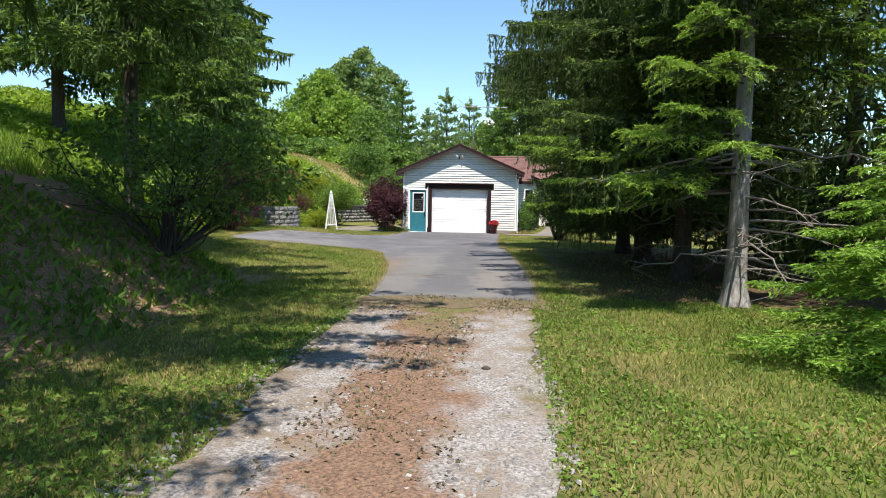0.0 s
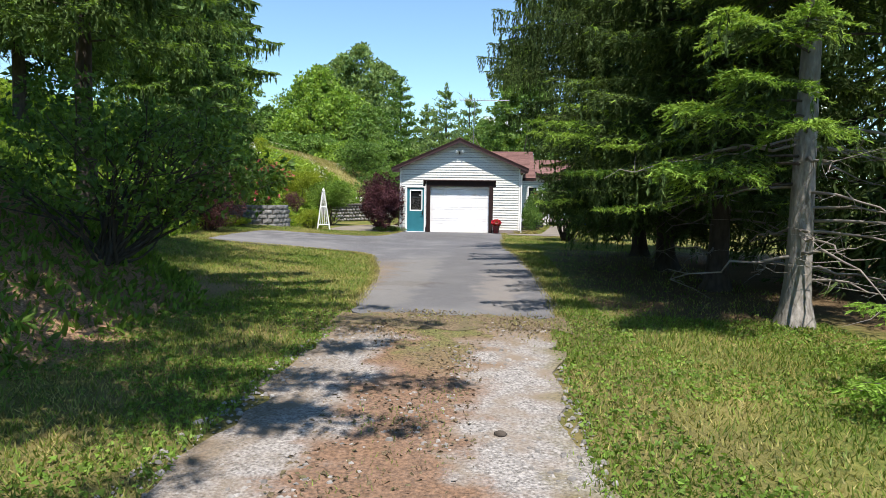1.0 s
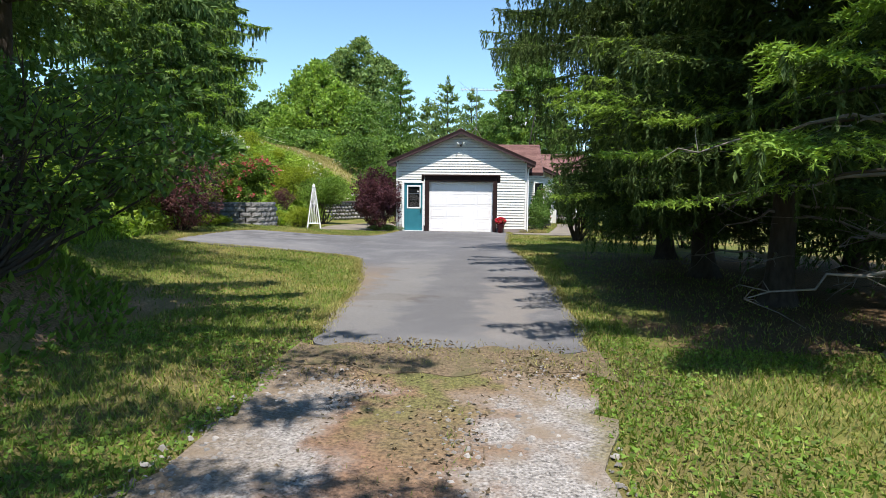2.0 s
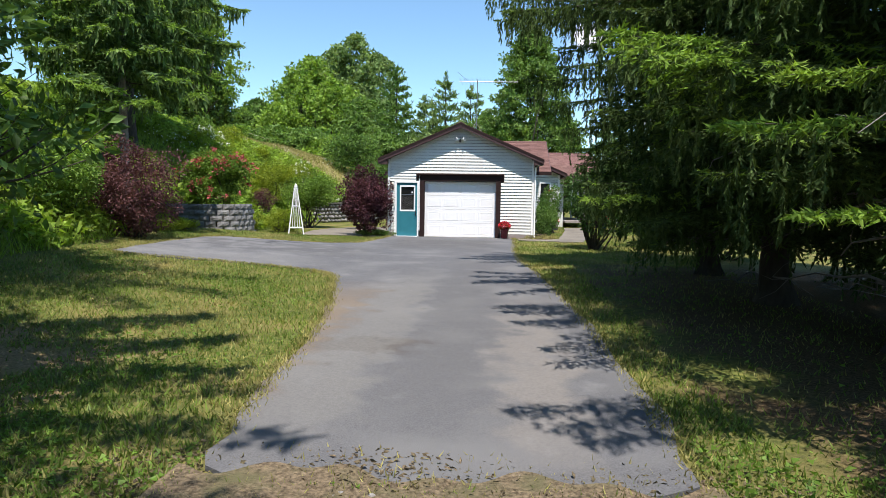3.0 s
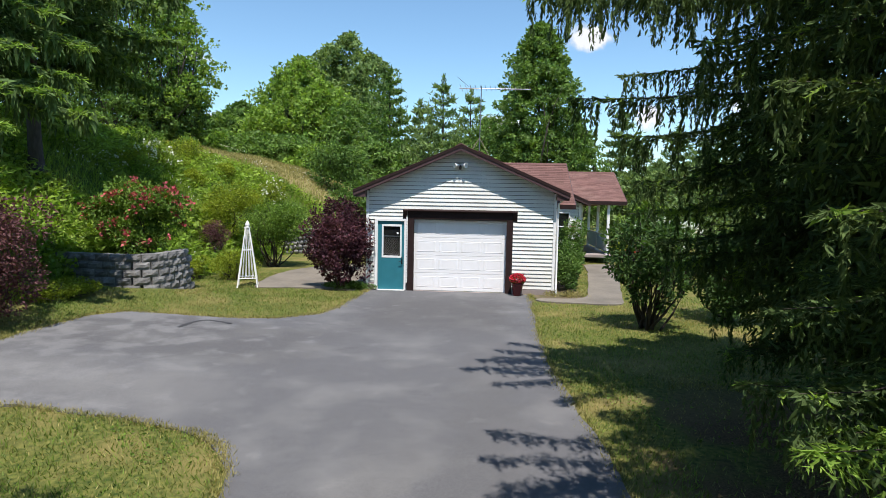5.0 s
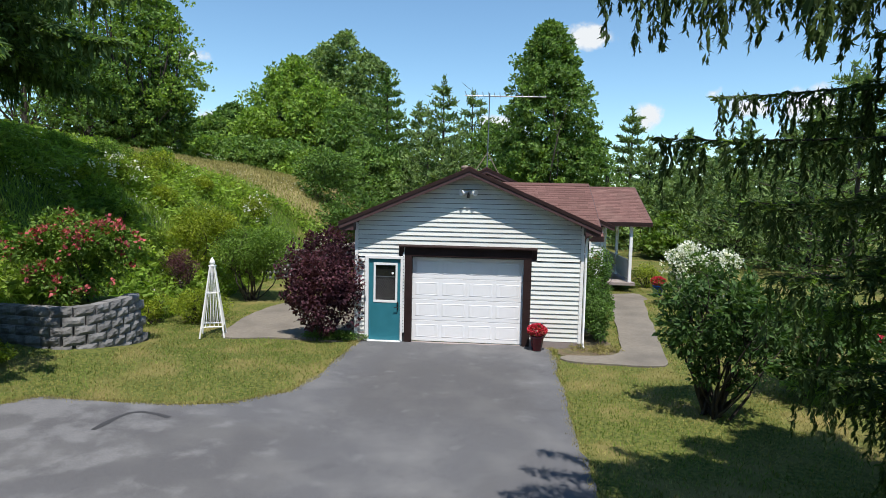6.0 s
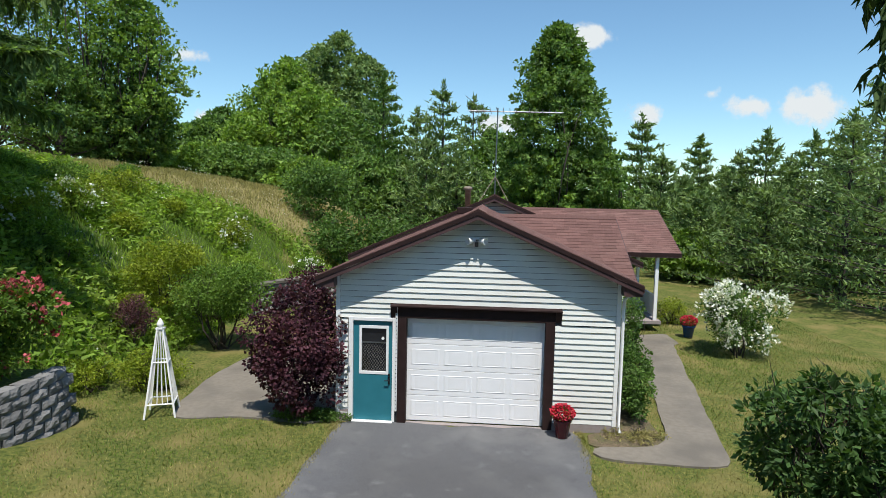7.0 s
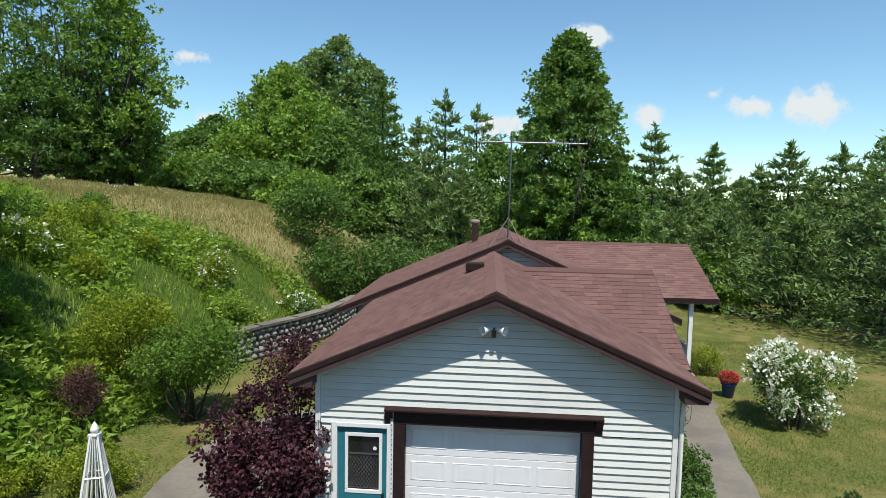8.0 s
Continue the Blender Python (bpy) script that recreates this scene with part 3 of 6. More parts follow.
def gable_roof(parent, xr, zr, half, slope, y0, y1, near=None, seed=0):
    """A gable roof with its ridge along y: deck, shingles, rake boards and eave fascia."""
    run = math.hypot(half, half * slope)
    for side in (-1, 1):
        bm = slope_slab(bmesh.new(), (xr, zr - 0.012), (xr + side * half, zr - half * slope - 0.012), y0, y1, 0.06)
        deck = part("roof", bm, UNDERLAY, parent, "brown-red asphalt shingle roof slope")
        up = (-side * half / run, 0, half * slope / run)
        shingles(deck, shingle_rows((xr + side * half, y0, zr - half * slope - 0.01), (0, 1, 0), up, y1 - y0, run, seed=seed + side, thick=0.005), near if side > 0 else None)
        bm = bmesh.new()
        prism(bm, [(xr, zr - 0.02), (xr + side * (half + 0.01), zr - half * slope - 0.024), (xr + side * (half + 0.01), zr - half * slope - 0.10), (xr, zr - 0.10)], "y", y0 - 0.03, y0 - 0.002)
        part("rake_board", bm, BROWN, parent, "dark brown upper rake board")
        bm = bmesh.new()
        prism(bm, [(xr, zr - 0.102), (xr + side * half, zr - half * slope - 0.102), (xr + side * half, zr - half * slope - 0.19), (xr, zr - 0.19)], "y", y0 - 0.016, y0 + 0.02)
        part("fascia", bm, MAROON, parent, "maroon gable fascia")
        bm = bmesh.new()
        xe = xr + side * half
        a, b = sorted((xe, xe + side * 0.02))
        box(bm, a, b, y0, y1, zr - half * slope - 0.15, zr - half * slope - 0.015)
        part("fascia", bm, MAROON, parent, "maroon eave fascia")
    bm = bmesh.new()
    prism(bm, [(xr - 0.17, zr - 0.17 * slope + 0.012), (xr, zr + 0.024), (xr + 0.17, zr - 0.17 * slope + 0.012), (xr + 0.17, zr - 0.17 * slope - 0.004), (xr, zr + 0.006), (xr - 0.17, zr - 0.17 * slope - 0.004)], "y", y0, y1)
    part("ridge_cap", bm, SHINGLE, parent)


gable_roof(garage, 0.0, RIDGE, EAVE_X, SLOPE, -0.33, 6.28, near=lambda q: q[0][1] < 4.4, seed=11)
for side in (-1, 1):
    bm = slope_slab(bmesh.new(), (side * 0.001, RIDGE - 0.125), (side * (EAVE_X - 0.01), RIDGE - SLOPE * EAVE_X - 0.125), -0.25, -0.001, 0.02)
    part("soffit", bm, SOFFIT, garage, "mauve soffit boards")
    x0, x1 = sorted((side * HALF, side * (EAVE_X - 0.005)))
    bm = bmesh.new()
    prism(bm, [(x0, 2.79), (x1, 2.79), (side * EAVE_X * 0.998, RIDGE - SLOPE * EAVE_X - 0.15), (side * HALF, RIDGE - SLOPE * HALF - 0.15)] if side > 0 else [(x0, 2.79), (x1, 2.79), (side * HALF, RIDGE - SLOPE * HALF - 0.15), (side * EAVE_X * 0.998, RIDGE - SLOPE * EAVE_X - 0.15)], "y", -0.31, 0.3)
    part("soffit_return", bm, MAROON, garage, "maroon boxed eave return")


def garage_door(parent):
    door = part("garage_door", boxed(-1.39, 1.39, 0.15, 0.18, 0.0, 2.16), DOOR_WHITE, parent, "white sectional overhead garage door")
    for row in range(4):
        z0 = 0.012 + row * 0.533
        part("door_section", boxed(-1.38, 1.38, 0.118, 0.149, z0, z0 + 0.527, bevel=0.006), DOOR_WHITE, door)
        for k in range(4):
            x0 = -1.38 + 0.075 + k * 0.672
            bm = bmesh.new()
            a, b, c, d = x0, x0 + 0.594, z0 + 0.105, z0 + 0.425
            outer = [bm.verts.new(q) for q in ((a, 0.1175, c), (b, 0.1175, c), (b, 0.1175, d), (a, 0.1175, d))]
            lip = [bm.verts.new(q) for q in ((a + 0.035, 0.111, c + 0.012), (b - 0.035, 0.111, c + 0.012), (b - 0.035, 0.111, d - 0.012), (a + 0.035, 0.111, d - 0.012))]
            low = [bm.verts.new(q) for q in ((a + 0.10, 0.116, c + 0.026), (b - 0.10, 0.116, c + 0.026), (b - 0.10, 0.116, d - 0.026), (a + 0.10, 0.116, d - 0.026))]
            top = [bm.verts.new(q) for q in ((a + 0.15, 0.1145, c + 0.055), (b - 0.15, 0.1145, c + 0.055), (b - 0.15, 0.1145, d - 0.055), (a + 0.15, 0.1145, d - 0.055))]
            for r0, r1 in ((outer, lip), (lip, low), (low, top)):
                for i in range(4):
                    j = (i + 1) % 4
                    bm.faces.new((r0[i], r0[j], r1[j], r1[i]))
            bm.faces.new(top)
            part("door_panel", bm, DOOR_WHITE, door)
    door.location.y = 0.035
    return door


garage_door(garage)
for side in (-1, 1):
    x0, x1 = sorted((side * 1.375, side * 1.55))
    part("door_jamb", boxed(x0, x1, -0.035, 0.115, 0.0, 2.17, bevel=0.006), BROWN, garage, "dark brown door jamb")
part("door_header", boxed(-1.56, 1.56, -0.038, 0.113, 2.172, 2.41, bevel=0.006), BROWN, garage, "dark brown door header")
bm = bmesh.new()
prism(bm, [(-0.125, 2.40), (-0.125, 2.425), (0.0, 2.465), (0.0, 2.412)], "x", -1.69, 1.68)
part("door_hood", bm, BROWN, garage, "narrow drip hood over the garage door")
for side in (-1, 1):
    x0, x1 = sorted((side * 1.562, side * 1.68))
    bm = bmesh.new()
    prism(bm, [(-0.115, 2.399), (0.0, 2.399), (0.0, 2.17)], "x", x0, x1)
    part("hood_bracket", bm, BROWN, garage, "dark brown hood bracket")


def side_door(parent):
    leaf = part("entry_door", None or door_leaf(), TEAL, parent, "teal painted entry door with a half window")
    for dims in ((-2.335, -1.735, 0.985, 1.045), (-2.335, -1.735, 1.925, 1.985)):
        part("window_frame", boxed(dims[0], dims[1], 0.004, 0.034, dims[2], dims[3], bevel=0.004), WHITE, leaf, "white window bead")
    for x0 in (-2.335, -1.785):
        part("window_frame", boxed(x0, x0 + 0.05, 0.004, 0.034, 1.046, 1.924, bevel=0.004), WHITE, leaf, "white window bead")
    part("pane", boxed(-2.3, -1.77, 0.05, 0.058, 1.02, 1.95), GLASS, leaf, "dark window pane")
    part("sash_bar", boxed(-2.284, -1.786, 0.03, 0.048, 1.62, 1.645), STEEL, leaf)
    bm = bmesh.new()
    for k in range(-9, 14):
        for lean in (1, -1):
            xa, za = -2.28 + k * 0.055, 1.05
            xb, zb = xa + lean * 0.57 * 0.7, 1.62
            pts = []
            for x, z in ((xa, za), (xb, zb)):
                pts.append([x, z])
            (x0, z0), (x1, z1) = pts
            lo, hi = -2.282, -1.788
            if x0 == x1:
                continue
            t0, t1 = sorted(((lo - x0) / (x1 - x0), (hi - x0) / (x1 - x0)))
            t0, t1 = max(0, t0), min(1, t1)
            if t1 - t0 > 0.03:
                rod(bm, (x0 + (x1 - x0) * t0, 0.046, z0 + (z1 - z0) * t0), (x0 + (x1 - x0) * t1, 0.046, z0 + (z1 - z0) * t1), 0.0022, sides=4)
    part("guard_mesh", bm, WIRE, leaf, "diamond wire guard over the lower pane")
    part("sticker", lathe(bmesh.new(), [(0.032, 0), (0.03, 0.004)], 12), WHITE, leaf, "small round white sticker").matrix_basis = pose(-1.86, 0.044, 1.72, 90)
    bm = boxed(-1.742, -1.70, -0.008, 0.009, 0.80, 0.95, bevel=0.006)
    rod(bm, (-1.72, -0.005, 0.88), (-1.72, -0.06, 0.88), 0.011)
    rod(bm, (-1.72, -0.055, 0.88), (-1.81, -0.055, 0.875), 0.010)
    rod(bm, (-1.72, -0.004, 0.99), (-1.72, -0.03, 0.99), 0.024, sides=12)
    part("door_handle", bm, BLACK, leaf, "black lever handle")


def door_leaf():
    bm = bmesh.new()
    box(bm, -2.45, -2.337, 0.012, 0.056, 0.03, 2.075)
    box(bm, -1.733, -1.66, 0.012, 0.056, 0.03, 2.075)
    box(bm, -2.337, -1.733, 0.012, 0.056, 0.03, 0.983)
    box(bm, -2.337, -1.733, 0.012, 0.056, 1.987, 2.075)
    return bm


side_door(garage)
part("door_trim", boxed(-2.545, -2.455, -0.038, 0.05, 0.02, 2.16, bevel=0.006), WHITE, garage, "flaking white door casing")
part("door_trim", boxed(-1.655, -1.60, -0.038, 0.05, 0.02, 2.16, bevel=0.006), WHITE, garage, "white door casing")
part("door_trim", boxed(-2.453, -1.657, -0.036, 0.05, 2.085, 2.155, bevel=0.006), WHITE, garage, "white door casing")
# vinyl J-channel trim; the dark dots are screw heads, no lamps
strip = part("light_strip", boxed(-1.597, -1.553, -0.045, 0.0, 0.25, 2.39, bevel=0.004), WHITE, garage, "white vinyl J-channel dotted with dark screws")
for k in range(26):
    part("bulb", lathe(bmesh.new(), [(0.009, 0), (0.008, 0.01), (0.004, 0.014)], 8), BLACK, strip).matrix_basis = pose(-1.575, -0.046, 0.32 + k * 0.08, 90)
part("door_sill", boxed(-2.47, -1.64, -0.09, 0.1, -0.02, 0.028, bevel=0.005), WHITE, garage)
part("threshold", boxed(-1.37, 1.37, -0.03, 0.11, -0.02, 0.01), CONCRETE_BASE, garage)


def flood_light():
    ob = thing("flood_light", "twin white floodlight with a black motion sensor", "light", (-0.02, 0, 3.73))
    part("base_plate", boxed(-0.075, 0.075, -0.05, -0.02, -0.075, 0.075, bevel=0.01), WHITE, ob)
    for side in (-1, 1):
        bm = lathe(bmesh.new(), [(0.036, 0), (0.044, 0.06), (0.064, 0.12), (0.078, 0.18), (0.07, 0.183), (0.05, 0.13)], 16)
        part("lamp_head", bm, WHITE, ob, "white conical lamp head").matrix_basis = Matrix.Translation((side * 0.035, -0.07, 0.03)) @ Vector((side * 0.75, -0.6, -0.05)).to_track_quat("Z", "Y").to_matrix().to_4x4()
        part("arm", rod(bmesh.new(), (0, -0.045, 0.02), (side * 0.04, -0.09, 0.03), 0.014), BLACK, ob)
    bm = boxed(-0.035, 0.035, -0.16, -0.05, -0.10, 0.0, bevel=0.016)
    part("sensor", bm, BLACK, ob)


flood_light()


def gutter_pipe(parent):
    pts = np.array([(2.99, -0.16, 2.93), (2.98, -0.13, 2.83), (2.93, -0.06, 2.76), (2.86, -0.055, 2.70), (2.845, -0.055, 2.5), (2.845, -0.055, 0.15), (2.87, -0.12, 0.06)])
    v, f = tube(pts, np.full(len(pts), 0.033), 8)
    part("downspout", raw("downspout", v, f, WHITE, True), WHITE, parent, "white downspout at the corner")


gutter_pipe(garage)

# ---------------------------------------------------------------- house behind
house = thing("house", "white clapboard house with brown-red shingle roofs and a porch", "house")
G2X, G2Z, G2H, G2S, G2Y = 0.36, 4.68, 4.42, 0.43, 6.55


def rear_gable_wall():
    bm = bmesh.new()
    prism(bm, [(-3.65, -0.1), (4.45, -0.1), (4.45, G2Z - 0.2 - G2S * (4.45 - G2X)), (G2X, G2Z - 0.2), (-3.65, G2Z - 0.2 - G2S * (3.65 + G2X))], "y", G2Y, G2Y + 0.15)
    box(bm, 4.30, 4.45, G2Y + 0.151, 10.0, -0.1, 2.72)
    box(bm, -3.65, -3.5, G2Y + 0.151, 16.0, -0.1, 2.72)
    return bm


rear = part("front_wall", rear_gable_wall(), LAP_SHADE, house, "dark backing that gives the shade lines between clapboards")


def rear_spans(z):
    edge = (G2Z - 0.21 - z) / G2S
    out = []
    lo, hi = max(-3.6, G2X - edge), min(4.38, G2X + edge)
    if z > 2.6:
        return [(lo, hi)]
    if 1.16 < z < 2.34:
        return [(2.9, 3.5), (4.06, hi)]
    return [(2.9, hi)]


lap_boards(rear, rear_spans, 0.3, 1.16, G2Y)
lap_boards(rear, rear_spans, 1.165, 2.34, G2Y)
lap_boards(rear, rear_spans, 2.345, 2.6, G2Y)
lap_boards(rear, rear_spans, 2.605, 4.42, G2Y)
part("corner_trim", boxed(4.39, 4.49, G2Y - 0.04, G2Y + 0.06, 0.2, 2.7, bevel=0.006), WHITE, house)


def house_window(parent):
    w = part("window", boxed(3.56, 4.0, G2Y - 0.012, G2Y - 0.002, 1.22, 2.28), GLASS, parent, "dark double-hung window with white trim")
    for x0, x1, z0, z1 in ((3.50, 3.56, 1.16, 2.34), (4.0, 4.06, 1.16, 2.34), (3.562, 3.998, 1.16, 1.22), (3.562, 3.998, 2.28, 2.34), (3.562, 3.998, 1.73, 1.77)):
        part("window_frame", boxed(x0, x1, G2Y - 0.045, G2Y - 0.001, z0, z1, bevel=0.004), WHITE, w)


house_window(house)
gable_roof(house, G2X, G2Z, G2H, G2S, G2Y - 0.32, 12.6, seed=21)


def ridge_x_roof(parent, x0, x1, y_eave, z_eave, y_ridge, z_ridge, back, seed):
    """A roof with its ridge along x: the slope towards the drive is shingled, the back slope closes it."""
    run = math.hypot(y_ridge - y_eave, z_ridge - z_eave)
    bm = bmesh.new()
    prism(bm, [(y_eave, z_eave - 0.012), (y_ridge, z_ridge - 0.012), (y_ridge, z_ridge - 0.08), (y_eave, z_eave - 0.08)], "x", x0, x1)
    deck = part("roof", bm, UNDERLAY, parent, "brown-red asphalt shingle roof slope")
    up = (0, (y_ridge - y_eave) / run, (z_ridge - z_eave) / run)
    shingles(deck, shingle_rows((x0, y_eave, z_eave - 0.01), (1, 0, 0), up, x1 - x0, run, seed=seed, thick=0.010))
    bm = bmesh.new()
    prism(bm, [(y_ridge + 0.002, z_ridge - 0.012), (back, z_ridge - (back - y_ridge) * 0.45), (back, z_ridge - (back - y_ridge) * 0.45 - 0.08), (y_ridge + 0.002, z_ridge - 0.09)], "x", x0, x1)
    part("roof", bm, SHINGLE, parent)
    part("fascia", boxed(x0, x1, y_eave - 0.022, y_eave - 0.002, z_eave - 0.15, z_eave - 0.005), BROWN, parent, "dark brown eave fascia")
    bm = bmesh.new()
    prism(bm, [(y_eave, z_eave - 0.014), (y_ridge, z_ridge - 0.014), (y_ridge, z_ridge - 0.15), (y_eave, z_eave - 0.15)], "x", x1 + 0.001, x1 + 0.022)
    part("rake_board", bm, MAROON, parent)
    bm = bmesh.new()
    prism(bm, [(y_ridge - 0.15, z_ridge - 0.06), (y_ridge, z_ridge + 0.02), (y_ridge + 0.15, z_ridge - 0.06), (y_ridge + 0.15, z_ridge - 0.08), (y_ridge, z_ridge), (y_ridge - 0.15, z_ridge - 0.08)], "x", x0, x1)
    part("ridge_cap", bm, SHINGLE, parent)


ridge_x_roof(garage, 0.35, 3.62, 2.0, 2.66, 4.85, 4.14, 6.2, 31)
ridge_x_roof(house, 0.9, 6.9, 9.45, 2.80, 12.6, 4.22, 16.2, 41)
part("side_wall", boxed(0.4, 5.1, 10.2, 15.5, -0.1, 3.0), SIDING, house)
bm = bmesh.new()
prism(bm, [(10.2, 3.0), (15.4, 3.0), (12.6, 4.1)], "x", 4.9, 5.1)
part("gable_wall", bm, SIDING, house)
part("porch_deck", boxed(5.12, 6.35, 9.5, 15.4, 0.26, 0.38, bevel=0.008), CONCRETE_BASE, house, "grey boarded porch deck")
for y in (9.68, 12.3, 15.0):
    post = part("porch_post", boxed(6.1, 6.22, y - 0.06, y + 0.06, 0.38, 2.75, bevel=0.008), WHITE, house, "white square porch post")
for y0, y1 in ((9.75, 12.23), (12.37, 14.93)):
    part("porch_rail", boxed(6.12, 6.2, y0, y1, 1.2, 1.26, bevel=0.006), WHITE, house, "white porch handrail")
    part("rail_panel", boxed(6.145, 6.175, y0, y1, 0.5, 1.19), PALE_BLUE, house, "pale blue porch panel")
part("soffit", boxed(4.9, 6.85, 9.5, 15.6, 2.62, 2.66), SOFFIT, house)
bm = lathe(bmesh.new(), [(0.11, 0), (0.11, 0.75), (0.17, 0.76), (0.17, 0.86), (0.1, 0.9)], 14, (-0.62, 11.2, 4.1))
part("vent_pipe", bm, RUST, house, "rusty capped vent pipe")
part("roof_vent", boxed(-0.62, -0.22, 3.7, 4.0, 4.15, 4.33, bevel=0.02), BROWN, garage, "low brown roof vent")


def antenna():
    ob = thing("tv_antenna", "grey aluminium television antenna on a roof tripod", "antenna", (G2X, G2Y + 0.15, G2Z))
    part("mast", rod(bmesh.new(), (0, 0, 0.0), (0.03, 0, 2.62), 0.02), STEEL, ob)
    for x, y, z in ((-0.55, -0.25, -0.35), (0.5, -0.3, -0.35), (0.02, 0.55, -0.02)):
        part("tripod_leg", rod(bmesh.new(), (0, 0, 0.55), (x, y, z), 0.014), RUST, ob)
    part("boom", rod(bmesh.new(), (-0.85, 0.0, 2.52), (2.0, 0.1, 2.50), 0.02), STEEL, ob)
    for k in range(15):
        x = -0.8 + k * 0.195
        half = 0.75 - 0.035 * k
        part("element", rod(bmesh.new(), (x, -half, 2.53), (x + 0.05, half, 2.53), 0.010, sides=5), STEEL, ob)
    part("element", rod(bmesh.new(), (-0.95, -0.1, 2.95), (-0.35, 0.1, 2.5), 0.008, sides=5), STEEL, ob)


antenna()

# ---------------------------------------------------------------- plants
def ground_z(x, y):
    return float(land(x, y))


def trunk_mesh(height, r, lean=(0, 0), flare=1.6, sides=14, seed=0, name="trunk", mat=None):
    q = np.random.default_rng(seed)
    z = np.array([-0.25, 0, 0.12, 0.3, 0.6, 1.2, *np.linspace(2.0, height, 12)])
    rad = r * (1 - 0.93 * np.clip(z, 0, None) / height)
    rad *= 1 + (flare - 1) * np.exp(-np.clip(z, 0, None) / 0.22)
    wob = np.cumsum(q.normal(size=(len(z), 2)) * 0.012, 0)
    pts = np.stack([lean[0] * z / height + wob[:, 0], lean[1] * z / height + wob[:, 1], z], 1)
    v, f = tube(pts, rad, sides)
    a = np.arctan2(v[:, 1] - np.repeat(pts[:, 1], sides), v[:, 0] - np.repeat(pts[:, 0], sides))
    k = 1 + 0.13 * np.sin(a * 5 + seed) * np.exp(-np.clip(v[:, 2], 0, None) / 0.5)
    c = np.repeat(pts, sides, 0)
    v = c + (v - c) * k[:, None]
    return raw(name, v, f, mat, True)


def conifer_boughs(height, reach, low, count, droop, hang, seed, finger=0.13, twig_gap=0.075, power=0.75, skirt=0.55, rise=3.2):
    """Boughs round a trunk, twigs that hang from them and needle fingers along the twigs. Returns wood, needles and bough tips."""
    q = np.random.default_rng(seed)
    wood, at, way, size, ends = [], [], [], [], []
    for i in range(count):
        f = ((i + q.uniform(0, 1)) / count) ** 1.25
        h = low + (height - low - 0.2) * f
        L = reach * (1 - f) ** power * q.uniform(0.72, 1.1) * (skirt + (1 - skirt) * min(1.0, (h - low) / rise)) + 0.15
        a = i * 2.4 + q.uniform(-0.4, 0.4)
        s = np.linspace(0, 1, 7)
        out = np.array([math.cos(a), math.sin(a), 0.0])
        turn = np.array([-out[1], out[0], 0]) * q.uniform(-0.12, 0.12)
        z = L * (0.10 * s - droop * s ** 1.5 + 0.22 * droop * s ** 4)
        line = np.outer(s * L, out) + np.outer(s ** 2 * L, turn)
        line[:, 2] = h + z
        wood.append(tube(line, np.linspace(0.008 + 0.007 * L, 0.003, 7), 4))
        n = max(4, int(L / twig_gap))
        t = np.where(q.uniform(size=n) < 0.14, q.uniform(0.93, 1.0, n), q.uniform(0.10, 1.0, n) ** 0.8)
        p = np.stack([np.interp(t, s, line[:, k]) for k in range(3)], 1)
        side = np.cross(out, [0, 0, 1.0]) * np.where(q.uniform(size=n) < 0.5, 1, -1)[:, None]
        ln = (0.10 + 0.30 * L * (1.05 - t) * 0.55 + 0.12) * q.uniform(0.7, 1.35, n)
        d = unit(side * (1 - hang) + out * 0.55 * (1 - hang * 0.5) + np.array([0, 0, -1.0]) * hang + q.normal(size=(n, 3)) * 0.15)
        m = np.maximum(3, (ln / (finger * 0.36)).astype(int))
        idx = np.repeat(np.arange(n), m)
        u = q.uniform(0.0, 1.0, len(idx))
        base = p[idx] + d[idx] * (ln[idx] * u)[:, None]
        base[:, 2] -= 0.25 * ln[idx] * u ** 2
        cross = unit(np.cross(d[idx], q.normal(size=(len(idx), 3))))
        w = unit(d[idx] + cross * 0.55 + np.array([0, 0, -0.15]))
        at.append(base)
        way.append(w)
        size.append(finger * q.uniform(0.6, 1.25, len(idx)) * (1.1 - 0.3 * u))
        ends.append(u)
    at, way, size = np.concatenate(at), np.concatenate(way), np.concatenate(size)
    return joined(wood), (at, way, size), np.concatenate(ends)


def needle_shoots(at, way, size, needles=6, long=(0.38, 0.56), broad=0.05):
    """Short shoots: a thin stem with slim needles that stand off it all round, pointing forward."""
    n = len(at)
    way = unit(way)
    s = np.asarray(size, float)[:, None]
    u = unit(np.cross(way, rng.normal(size=(n, 3))))
    w = np.cross(way, u)
    thin = s * 0.10
    ring = [at + thin * (u * math.cos(a) + w * math.sin(a)) for a in (0.0, 2.094, 4.189)]
    tip = at + way * s
    out = [np.stack([ring[k], tip, ring[(k + 1) % 3]], 1) for k in range(3)]
    for k in range(needles):
        a = rng.uniform(0, 2 * math.pi, (n, 1))
        side = u * np.cos(a) + w * np.sin(a)
        root = at + way * s * (0.05 + 0.85 * k / needles)
        d = unit(way * rng.uniform(0.7, 1.3, (n, 1)) + side)
        flat = unit(np.cross(d, rng.normal(size=(n, 3)))) * s * broad
        out.append(np.stack([root - flat, root + flat, root + d * s * rng.uniform(*long, (n, 1))], 1))
    v = np.stack(out, 1).reshape(-1, 3)
    return v, np.arange(len(v)).reshape(-1, 3)


